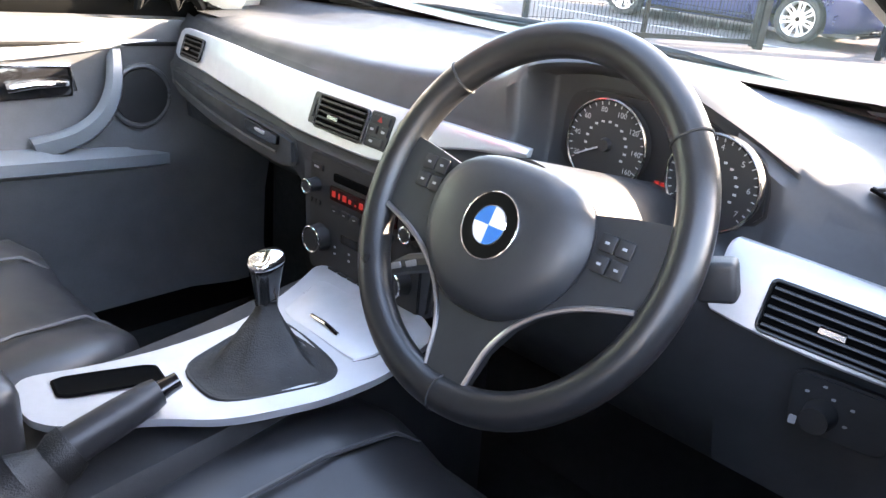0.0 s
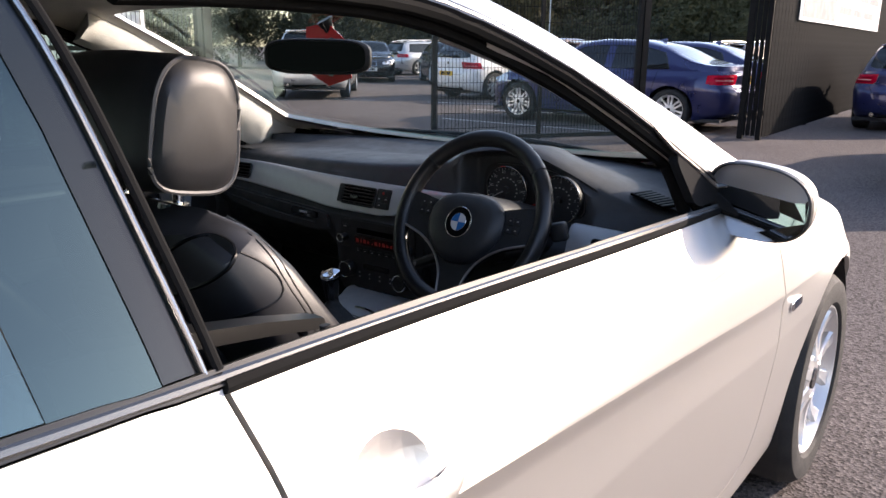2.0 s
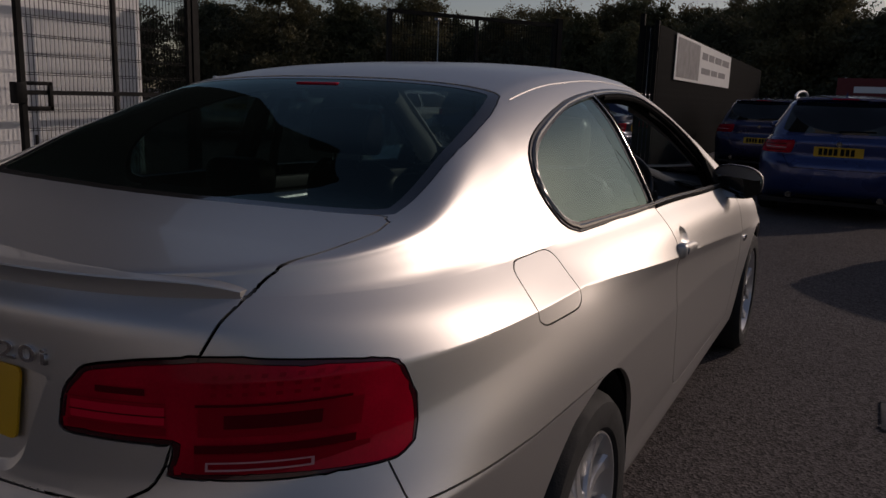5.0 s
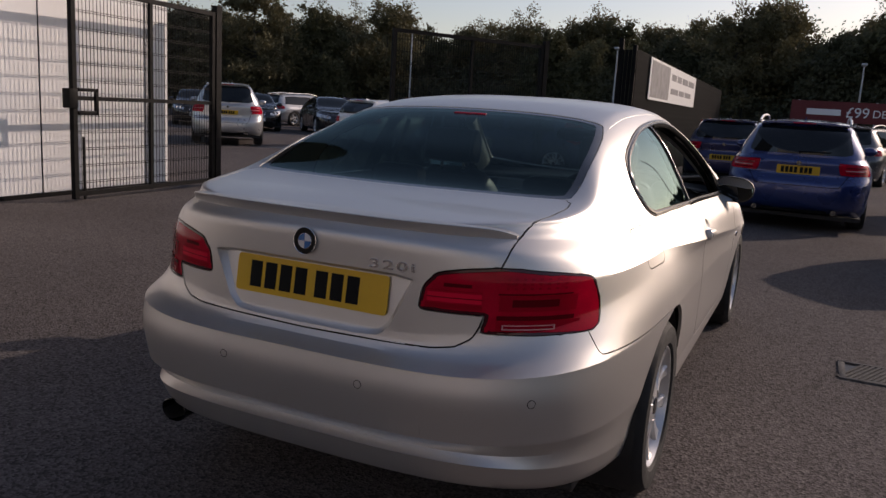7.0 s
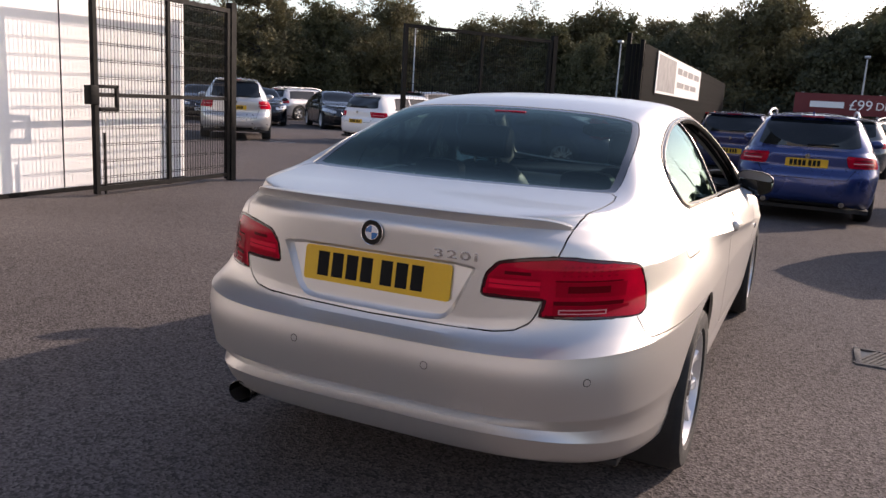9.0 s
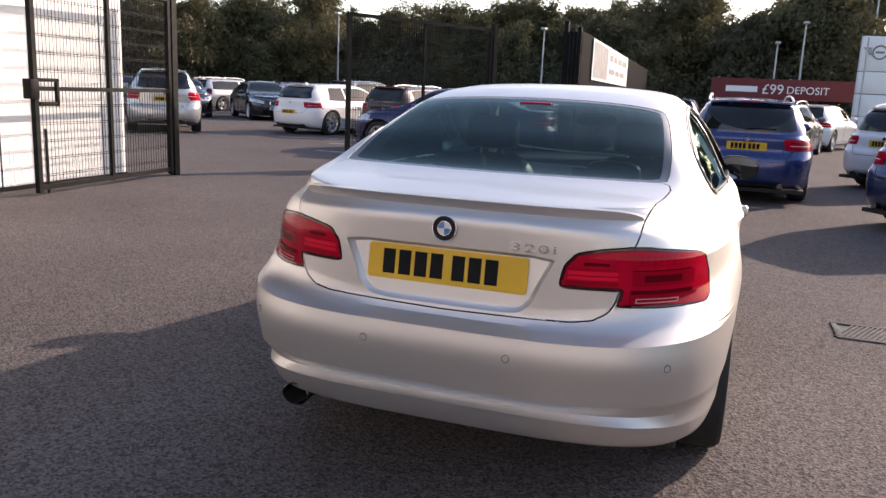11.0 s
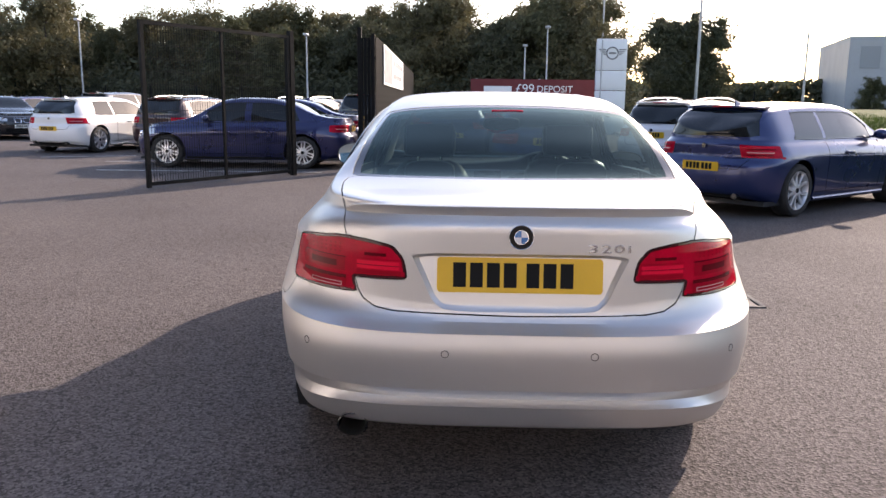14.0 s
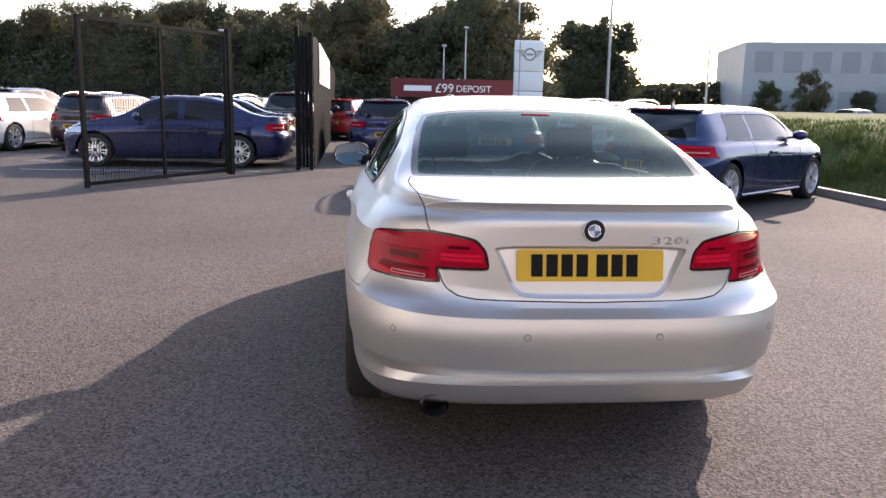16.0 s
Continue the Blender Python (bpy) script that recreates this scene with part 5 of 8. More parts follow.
for cx_, cz_, labels in ((.337, .951, ("20", "40", "60", "80", "100", "120", "140", "160")), (.471, .944, ("1", "2", "3", "4", "5", "6", "7"))):
    bm = bmesh.new()
    cyl(bm, (cx_, .640, cz_), (cx_, .628, cz_), .052, seg=40)
    d = cpart("dial", bm, DIAL, dashboard, "black round dial with white numerals and a silver ring")
    bm = bmesh.new()
    tube(bm, [(cx_ + .052 * math.cos(a), .627, cz_ + .052 * math.sin(a)) for a in np.linspace(0, 2 * math.pi, 41)[:-1]], .002, 6, True)
    part("ring", bm, DARKCHROME, d)
    for k, s in enumerate(labels):
        a = radians(205 - 240 * k / (len(labels) - 1))
        lettering_spot = (cx_ + .0405 * math.cos(a) - .0022 * len(s), .6268, cz_ + .0405 * math.sin(a) - .003)
        cu = bpy.data.curves.new("numeral", 'FONT')
        cu.body, cu.size = s, .0088
        to = new("numeral", cu)
        bpy.context.view_layer.update()
        me = bpy.data.meshes.new_from_object(to.evaluated_get(bpy.context.evaluated_depsgraph_get()))
        bpy.data.objects.remove(to)
        me.materials.clear()
        me.materials.append(DIALWHITE)
        ob = new("numeral", me)
        ob.parent = d
        ob.matrix_basis = Matrix.Translation(lettering_spot) @ REARWARD
    bm = bmesh.new()
    for k in range(25):
        a = radians(210 - 250 * k / 24)
        cyl(bm, (cx_ + .046 * math.cos(a), .6275, cz_ + .046 * math.sin(a)), (cx_ + .0495 * math.cos(a), .6275, cz_ + .0495 * math.sin(a)), .0006, seg=5)
    for k in range(13):
        a = radians(206 - 236 * k / 12)
        box(bm, cx_ + .027 * math.cos(a) - .0018, cx_ + .027 * math.cos(a) + .0018, .6272, .6278, cz_ + .027 * math.sin(a) - .0012, cz_ + .027 * math.sin(a) + .0012)
    tk = part("scale_ticks", bm, DIALWHITE, d)
    tk["kind"] = "stuff"
    bm = bmesh.new()
    a = radians(208)
    cyl(bm, (cx_, .6255, cz_), (cx_ + .042 * math.cos(a), .6255, cz_ + .042 * math.sin(a)), .0013, .0006, 6)
    part("needle", bm, DIALWHITE, d)
    bm = bmesh.new()
    cyl(bm, (cx_, .628, cz_), (cx_, .6215, cz_), .0085, .007, 20)
    part("needle_cap", bm, BLACK, d)
for k in range(3):
    bm = bmesh.new()
    box(bm, .400 + .008 * k, .405 + .008 * k, .640, .6425, .918, .924)
    part("warning_mark", bm, LCDON, dashboard, smooth=False)

# light switch panel under the right-hand vent
strip("light_switch_panel", soften([(.605, .795), (.70, .788), (.705, .722), (.612, .728)], .12), .538, .01, material=DARKTRIM)
bm = bmesh.new()
cyl(bm, (.640, .538 + bow(.64), .752), (.640, .518 + bow(.64), .752), .017, .014, 24)
cpart("light_switch", bm, BLACK, dashboard, "black rotary light switch")
for x_, z_ in ((.623, .773), (.637, .783), (.647, .772), (.665, .767), (.619, .738), (.663, .747)):
    strip("switch_mark", rounded(.004, .0028, .0008, 1, x_, z_), .5374, .0006, material=DIALWHITE, bevel=0)
bm = bmesh.new()
plate(bm, rounded(.006, .012, .001, 1, .617, .738), .0006)
strip("switch_lamp", rounded(.007, .010, .001, 1, .6175, .737), .5372, .0006, material=DIALWHITE, bevel=0)

# silver console panel with slot, gaiter, covered tray
def console_z(y):
    return float(np.interp(y, [.05, .35, .56], [.598, .622, .652]))


bm = bmesh.new()
outline = soften([(-.100, .098), (.013, .083), (.084, .190), (.145, .251), (.188, .354), (.206, .441), (.185, .560), (-.088, .560), (-.052, .48), (-.028, .394), (-.036, .272), (-.059, .188)], .2, 3)
vs = [bm.verts.new((x, y, console_z(y) + .004)) for x, y in outline]
f = bm.faces.new(vs)
if f.normal.z < 0:
    f.normal_flip()
ex = bmesh.ops.extrude_face_region(bm, geom=[f])
bmesh.ops.translate(bm, verts=[v for v in ex["geom"] if isinstance(v, bmesh.types.BMVert)], vec=(0, 0, .010))
panel = cpart("console_panel", bm, BRUSHED, centre_console, "satin silver console panel", angle=25)
# no hole in the panel: a low near-black plate paints the slot's shade
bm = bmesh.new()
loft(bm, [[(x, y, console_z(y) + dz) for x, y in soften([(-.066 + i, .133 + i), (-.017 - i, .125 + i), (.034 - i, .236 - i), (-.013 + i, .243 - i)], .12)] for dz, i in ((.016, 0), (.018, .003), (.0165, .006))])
cpart("oddments_slot", bm, DEPTHSHADE, centre_console, "flat near-black plate painted as the shade of the oddments slot")
bm = bmesh.new()
loft(bm, [[(x, y, console_z(y) + dz) for x, y in soften([(-.004 + i, .426 + i), (.153 - i, .423 + i), (.165 - i, .452), (.150 - i, .518 - i), (-.036 + i, .518 - i)], .08)] for dz, i in ((.0145, -.0015), (.0172, .0), (.0180, .004))])
tray = cpart("tray_cover", bm, BRUSHED, centre_console, "satin silver sliding tray cover", angle=25)
bm = bmesh.new()
loft(bm, [[(x, y, console_z(y) + dz) for x, y in soften([(-.0065, .4235), (.1545, .4205), (.1680, .4515), (.1525, .5205), (-.0390, .5205)], .08)] for dz in (.0140, .0148)])
cpart("tray_gap", bm, LINING, centre_console)
bm = bmesh.new()
tube(bm, [(.036, .446, console_z(.446) + .019), (.068, .445, console_z(.445) + .021), (.100, .442, console_z(.442) + .019)], .003, 6)
part("tray_pull", bm, CHROME, tray)

# gear lever
GAITER = mat("gaiter_leather", (.0055, .0055, .006), .55, vary=.35, scale=30, bump=.25, bump_scale=500)
GAITER_OUT = soften([(.018, .262), (.086, .255), (.116, .267), (.148, .33), (.167, .380), (.148, .403), (.070, .412), (.008, .412), (-.010, .390), (.002, .33)], .22)
gc, gt = Vector((.072, .340, 0)), Vector((.022, .383, 0))
bm = bmesh.new()
rings = []
for k, dz, q in ((1.0, .0148, 0), (.985, .0172, 0), (.96, .0165, 0), (.86, .0160, 0), (.76, .0156, .05), (.70, .0175, .1), (.60, .020, .25), (.47, .031, .45), (.35, .039, .65), (.25, .045, .82), (.185, .050, .95), (.155, .056, 1.0), (.145, .064, 1.0)):
    c = gc.lerp(gt, q)
    ring_ = []
    for j, (x, y) in enumerate(GAITER_OUT):
        fold = 1 + (.10 * math.sin(j * 2 * math.pi * 6 / len(GAITER_OUT) + q * 2) * (1 - q) * min(1, (1 - k) * 5) if k < .8 else 0)
        px, py = c.x + (x - gc.x) * k * fold, c.y + (y - gc.y) * k * fold
        ring_.append((px, py, console_z(py) * min(1, k * 1.2) + console_z(c.y) * (1 - min(1, k * 1.2)) + dz + (.002 if k < .9 else 0)))
    rings.append(ring_)
loft(bm, rings)
gaiter = cpart("gear_lever", bm, GAITER, None, "black leather gear gaiter with a chrome-capped knob", angle=80)
bm = bmesh.new()
tube(bm, [(gc.x + (x - gc.x) * 1.005, gc.y + (y - gc.y) * 1.005, console_z(y) + .0150) for x, y in GAITER_OUT], .0028, 6, True)
part("gaiter_rim", bm, BLACK, gaiter)


def knob_ring(t, rx_, ry_):
    c = Vector((.021, .384, .655)).lerp(Vector((.015, .386, .752)), t)
    return [c + Vector((rx_ * math.copysign(abs(math.cos(a)) ** .8, math.cos(a)), ry_ * math.copysign(abs(math.sin(a)) ** .8, math.sin(a)), .006 * math.sin(a) * t)) for a in np.linspace(0, 2 * math.pi, 29)[:-1]]


bm = bmesh.new()
loft(bm, [knob_ring(t, r, r * 1.1) for t, r in ((-.06, .0105), (.1, .0115), (.3, .0130), (.5, .0150), (.7, .0178), (.82, .0196), (.90, .0205), (.93, .0195))])
part("gear_knob", bm, GLOSSBLACK, gaiter, "gloss black gear knob")
bm = bmesh.new()
loft(bm, [knob_ring(t, r, r * 1.1) for t, r in ((.885, .0206), (.90, .0211), (.95, .0210), (.985, .0190), (1.0, .0150), (1.006, .006))])
part("knob_cap", bm, CHROME, gaiter, "chrome cap")

# handbrake with gaiter
bm = bmesh.new()
rings = []
for t, r in ((0, .020), (.15, .021), (.6, .0195), (.9, .0175), (1.0, .015)):
    c = Vector((.072, .085, .612)).lerp(Vector((.077, .203, .650)), t)
    rings.append([c + Vector((r * math.cos(a), -.3 * r * math.sin(a), r * 1.1 * math.sin(a))) for a in np.linspace(0, 2 * math.pi, 21)[:-1]])
loft(bm, rings)
hb = cpart("handbrake", bm, LEATHER, None, "black leather handbrake lever with gaiter")
bm = bmesh.new()
cyl(bm, (.077, .203, .650), (.079, .226, .658), .012, .010, 16)
part("release_button", bm, GLOSSBLACK, hb)
bm = bmesh.new()
rings = []
for t in np.linspace(0, 1, 9):
    r = .050 * (1 - t) ** 1.4 + .0225 + .0045 * math.sin(t * 15)
    c = Vector((.086, .012, .560)).lerp(Vector((.073, .106, .619)), t)
    rings.append([c + Vector((r * math.cos(a) * (1 + .06 * math.sin(4 * a + 6 * t)), -.45 * r * math.sin(a), r * .95 * math.sin(a))) for a in np.linspace(0, 2 * math.pi, 21)[:-1]])
loft(bm, rings)
part("gaiter", bm, GAITER, hb)
bm = bmesh.new()
box(bm, -.115, .045, -.33, .075, .58, .692, .022, 3)
cpart("armrest", bm, LEATHER, None, "black leather centre armrest")

# steering wheel
RIMLEATHER = mat("worn_wheel_leather", (.014, .014, .015), .33, vary=.3, scale=20, bump=.06, bump_scale=900)
SW = Matrix.Translation((.404, .384, .921)) @ Matrix.Diagonal((.895, .895, .95, 1)) @ pose(0, 0, 0, 90 - 27, 0, 0)
bm = bmesh.new()
tube(bm, [(.183 * math.cos(a), .183 * math.sin(a) + .012, 0) for a in np.linspace(0, 2 * math.pi, 97)[:-1]], .0185, 16, True)
steering = cpart("steering_wheel", bm, RIMLEATHER, None, "black leather three-spoke steering wheel with satin inserts")
steering.matrix_basis = SW
SWM = mat("wheel_pad_plastic", (.020, .021, .023), .42, vary=.2, scale=30, bump=.06, bump_scale=1300)
bm = bmesh.new()
rings = []
for dz, k in ((-.03, .80), (-.005, .98), (.010, 1.0), (.022, .93), (.030, .78), (.034, .45)):
    ring_ = []
    for a in np.linspace(0, 2 * math.pi, 41)[:-1]:
        ca, sa = math.cos(a), math.sin(a)
        rx_ = .098 if sa > 0 else .098 - .028 * (-sa) ** 1.5
        ring_.append((k * rx_ * math.copysign(abs(ca) ** .72, ca), k * (.066 if sa > 0 else .088) * math.copysign(abs(sa) ** .82, sa), dz))
    rings.append(ring_)
loft(bm, rings)
part("airbag_pad", bm, SWM, steering)
for sx in (1, -1):
    bm = bmesh.new()
    loft(bm, [[(sx * x, y, z) for x, y, z in ((.075, .040, .002), (.075, -.050, .002), (.075, -.050, -.016), (.075, .040, -.016))], [(sx * x, y, z) for x, y, z in ((.125, .050, .006), (.125, -.035, .006), (.125, -.035, -.010), (.125, .050, -.010))], [(sx * x, y, z) for x, y, z in ((.178, .058, .004), (.178, -.018, .004), (.178, -.018, -.008), (.178, .058, -.008))]])
    part("spoke", bm, SWM, steering)
    for k in range(4):
        bm = bmesh.new()
        box(bm, -.0095, .0095, -.0085, .0085, 0, .004, .002)
        b_ = part("button", bm, BLACK, steering)
        b_.matrix_basis = Matrix.Translation((sx * (.110 + .0185 * (k % 2)), .022 - .0195 * (k // 2) + (.012 if sx < 0 else 0), .0055)) @ Matrix.Diagonal((.9, .95, .8, 1))
        bm = bmesh.new()
        box(bm, -.0025, .0025, -.0012, .0012, .0042, .0047)
        part("button_mark", bm, DIALWHITE, b_, smooth=False)
    bm = bmesh.new()
    cv = pchip([0, 1, 2, 3, 4, 5, 6, 7], [.162, .140, .118, .094, .070, .050, .034, .026]), pchip([0, 1, 2, 3, 4, 5, 6, 7], [-.024, -.030, -.037, -.048, -.064, -.085, -.115, -.155])
    tube(bm, [(sx * float(cv[0](q)), float(cv[1](q)), .0085 - .004 * (q / 7) ** 2) for q in np.linspace(0, 7, 29)], .0030, 8)
    part("satin_insert", bm, SATIN, steering, "satin silver wheel insert")
bm = bmesh.new()
loft(bm, [[(s * w, y, z) for s, z in ((-1, .006), (1, .006), (1, -.012), (-1, -.012))] for y, w in ((-.022, .150), (-.032, .128), (-.048, .092), (-.064, .068), (-.085, .048), (-.115, .032), (-.155, .024), (-.178, .022))])
part("lower_spoke", bm, SWM, steering)
roundel(steering, Matrix.Translation((0, -.004, .0352)), .0325)
bm = bmesh.new()
for a in (-90, 40, 140):
    tube(bm, [(.183 * math.cos(radians(a)) + .0190 * math.cos(radians(a)) * math.cos(t), .012 + .183 * math.sin(radians(a)) + .0190 * math.sin(radians(a)) * math.cos(t), .0190 * math.sin(t)) for t in np.linspace(0, 2 * math.pi, 21)[:-1]], .0014, 5, True)
sm = part("rim_seams", bm, LINING, steering)
sm["kind"] = "stuff"
bm = bmesh.new()
cyl(bm, (.400, .39, .93), (.400, .62, .86), .055, .065, 24)
cpart("steering_column", bm, DARKTRIM, None)
bm = bmesh.new()
tube(bm, [(.45, .47, .905), (.535, .462, .915), (.560, .455, .919)], [.009, .009, .011], 10)
wiper_stalk = cpart("column_stalk", bm, BLACK, None, "black column stalk")
bm = bmesh.new()
box(bm, -.016, .016, -.012, .012, -.018, .018, .005, 3)
e_ = part("stalk_end", bm, BLACK, wiper_stalk)
e_.matrix_basis = Matrix.Translation((.573, .450, .921)) @ pose(0, 0, 0, 0, -15, 15)
bm = bmesh.new()
tube(bm, [(.30, .51, .83), (.215, .50, .79), (.165, .50, .768), (.140, .50, .752)], [.012, .013, .013, .010], 10)
lamp_stalk = cpart("column_stalk", bm, BLACK, None, "black column stalk with pale symbols")
for k in range(2):
    bm = bmesh.new()
    box(bm, -.010, .010, -.001, .001, -.004, .004, .0008)
    b_ = part("stalk_mark", bm, DIALWHITE, lamp_stalk)
    b_.matrix_basis = Matrix.Translation((.152 + .027 * k, .4875, .764 + .013 * k)) @ pose(0, 0, 0, 0, -28, 0)

# seats
def front_seat(x):
    seat = tagged(empty("front_seat", Matrix.Translation((x, 0 if x > 0 else -.17, 0))), "", "")
    seat.parent = coupe
    seat["label"] = "black leather front seat with bolsters and headrest"
    I = Matrix.Identity(4)
    bm = bmesh.new()
    rings = []
    for y, w, h, z in ((-.08, .20, .050, .46), (-.04, .235, .075, .48), (.15, .25, .085, .49), (.34, .25, .085, .515), (.43, .235, .070, .52), (.465, .20, .045, .515)):
        pts = []
        for a in np.linspace(0, 2 * math.pi, 33)[:-1]:
            ca, sa = math.cos(a), math.sin(a)
            px = w * math.copysign(abs(ca) ** .55, ca)
            bol = .030 * max(0, abs(px) / w - .62) / .38 if sa > 0 else 0
            pts.append((px, y, z + h * math.copysign(abs(sa) ** .6, sa) + bol - (.014 if sa > .3 and abs(px) < w * .5 else 0)))
        rings.append(pts)
    loft(bm, rings)
    cush = part("cushion", bm, LEATHER, seat)
    for sx in (1, -1):
        bm = bmesh.new()
        tube(bm, [(sx * (.135 + .012 * math.sin(k)), y, z) for k, (y, z) in enumerate(((-.04, .562), (.08, .578), (.20, .584), (.32, .598), (.42, .592), (.458, .562)))], .0035, 6)
        part("seam", bm, PIPING, cush)
    bm = bmesh.new()
    tube(bm, [(x_, .235 - .03 * (x_ / .13) ** 2, .5745 + .012 * (x_ / .13) ** 2) for x_ in np.linspace(-.135, .135, 11)], .0030, 6)
    part("seam", bm, PIPING, cush)
    # backrest, reclined
    wide = x > 0
    base, top = (Vector((0, .010, .52)), Vector((0, -.318, 1.058))) if wide else (Vector((0, .035, .52)), Vector((0, -.300, 1.045)))
    ts, ds = [0, .08, .35, .65, .85, .95, 1.0], [.050, .075, .085, .080, .066, .050, .030]
    wts = [.215, .240, .248, .242, .226, .203, .15] if wide else [.215, .240, .245, .235, .200, .165, .12]
    up = (top - base).normalized()
    back = Vector((0, up.z, -up.y)) * -1
    bm = bmesh.new()
    rings = []
    for t, w, d in zip(ts, wts, ds):
        c = base.lerp(top, t)
        pts = []
        for a in np.linspace(0, 2 * math.pi, 37)[:-1]:
            ca, sa = math.cos(a), math.sin(a)
            px = w * math.copysign(abs(ca) ** .55, ca)
            front = sa < 0
            bol = .040 * max(0, abs(px) / w - .60) / .40 * (1 - .6 * t) if front else 0
            off = d * (.8 if front and wide else 1) * math.copysign(abs(sa) ** .6, sa) - bol * (.7 if wide else 1)
            pts.append(c + Vector((px, 0, 0)) + back * off)
        rings.append(pts)
    loft(bm, rings)
    bm.normal_update()
    tree_ = BVHTree.FromBMesh(bm)
    aim = Vector((-.658, .272, -.264)).normalized()

    def drape(y, z, out=0.0):
        """The point of the outer side of the backrest that lies behind (.20, y, z)."""
        hit, nrm, _, _ = tree_.ray_cast(Vector((.20, y, z)) - aim * .4, aim)
        return Vector((.20, y, z)) if hit is None else hit + nrm * out
    backrest = part("backrest", bm, LEATHER, seat, "black leather backrest")
    bm = bmesh.new()
    rings = []
    for dz, k in ((.0, 1.0), (.012, .985), (.020, .93), (.022, .80)):
        rings.append([base.lerp(top, .60) + Vector((k * .165 * math.copysign(abs(math.cos(a)) ** .5, math.cos(a)), 0, 0)) + up * (k * .17 * math.copysign(abs(math.sin(a)) ** .5, math.sin(a))) + back * (.070 + dz) for a in np.linspace(0, 2 * math.pi, 33)[:-1]])
    loft(bm, rings)
    part("back_shell", bm, DARKTRIM, seat, "hard black shell on the back of the seat")
    wf, df = pchip(ts, wts), pchip(ts, ds)

    def front(px, t):
        """A point on the front of the backrest."""
        w, d = float(wf(t)), float(df(t))
        q = min(.995, abs(px) / w)
        ca = q ** (1 / .55)
        off = -d * (.8 if wide else 1) * math.sqrt(1 - ca * ca) ** .6 - .040 * max(0, q - .60) / .40 * (1 - .6 * t) * (.7 if wide else 1)
        return base.lerp(top, t) + Vector((px, 0, 0)) + back * off

    bm = bmesh.new()
    tube(bm, [front(x_, t_) for x_, t_ in rounded(.24, .44, .09, 6, 0, .62)], .0042, 6, True)
    part("panel_seam", bm, JET, seat)
    for s in (1, -1):
        bm = bmesh.new()
        tube(bm, [front(s * float(wf(t)) * .80, t) for t in np.linspace(.05, .97, 18)], .0042, 6)
        part("bolster_seam", bm, JET, seat)
    if wide:
        # easy-entry lever in the shoulder, twin stitching and the side panel's seam
        loop = curve([(-.385, 1.040), (-.365, 1.061), (-.330, 1.063), (-.308, 1.045), (-.307, 1.028), (-.320, 1.013), (-.345, 1.004), (-.380, 1.008)], 4, True)
        cy, cz_ = -.345, 1.034
        bm = bmesh.new()
        loft(bm, [[drape(cy + (a - cy) * k, cz_ + (b - cz_) * k, h) for a, b in loop] for k, h in ((1.0, -.002), (.96, .004), (.90, .009), (.80, .010), (.3, .008))])
        lever = part("entry_lever", bm, LEATHER, backrest, "black lever pad let into the seat's shoulder")
        bm = bmesh.new()
        tube(bm, [drape(a, b, .0005) for a, b in loop], .0028, 6, True)
        part("lever_rim", bm, JET, lever, "dark groove round the lever")
        for shift in (0, -.009):
            bm = bmesh.new()
            tube(bm, [drape(a + shift, b, .001) for a, b in curve([(-.275, 1.052), (-.250, 1.015), (-.232, .975), (-.205, .928), (-.182, .869), (-.16, .80)], 5, False)], .0017, 6)
            part("bolster_stitching", bm, JET, backrest)
        bm = bmesh.new()
        tube(bm, [drape(a, b, .0005) for a, b in curve([(-.300, 1.030), (-.274, 1.012), (-.254, .990), (-.249, .970), (-.262, .958), (-.300, .953), (-.36, .955)], 5, False)], .0018, 6)
        part("side_panel_seam", bm, JET, backrest)
    # headrest
    hc = Vector((0, -.290, 1.167))
    tilt = Matrix.Translation(hc) @ pose(0, 0, 0, -8, 0, 0)
    bm = bmesh.new()
    rings = []
    for px, k in ((-.135, .55), (-.131, .80), (-.120, .94), (-.09, 1.0), (0, 1.03), (.09, 1.0), (.120, .94), (.131, .80), (.135, .55)):
        rings.append([tilt @ Vector((px, k * .063 * (1 - .15 * math.sin(a)) * math.copysign(abs(math.cos(a)) ** .6, math.cos(a)), k * .083 * math.copysign(abs(math.sin(a)) ** .6, math.sin(a)))) for a in np.linspace(0, 2 * math.pi, 29)[:-1]])
    loft(bm, rings)
    hr = part("headrest", bm, LEATHER, seat, "padded black leather headrest with piped edge")
    for s in (1, -1):
        bm = bmesh.new()
        tube(bm, [tilt @ Vector((s * .121, .945 * .063 * (1 - .15 * math.sin(a)) * math.copysign(abs(math.cos(a)) ** .6, math.cos(a)), .945 * .083 * math.copysign(abs(math.sin(a)) ** .6, math.sin(a)))) for a in np.linspace(0, 2 * math.pi, 41)[:-1]], .0032, 6, True)
        part("piping", bm, PIPING, hr)
        bm = bmesh.new()
        cyl(bm, (s * .06, -.283, 1.02), (s * .06, -.281, 1.10), .007, seg=12)
        part("headrest_post", bm, CHROME, seat)
        bm = bmesh.new()
        dz = .018 if wide else 0
        cyl(bm, (s * .06, -.290, 1.030 + dz), (s * .06, -.288, 1.050 + dz), .023, .019, 20)
        part("post_collar", bm, GLOSSBLACK, seat)
    return seat


front_seat(.37)
front_seat(-.37)

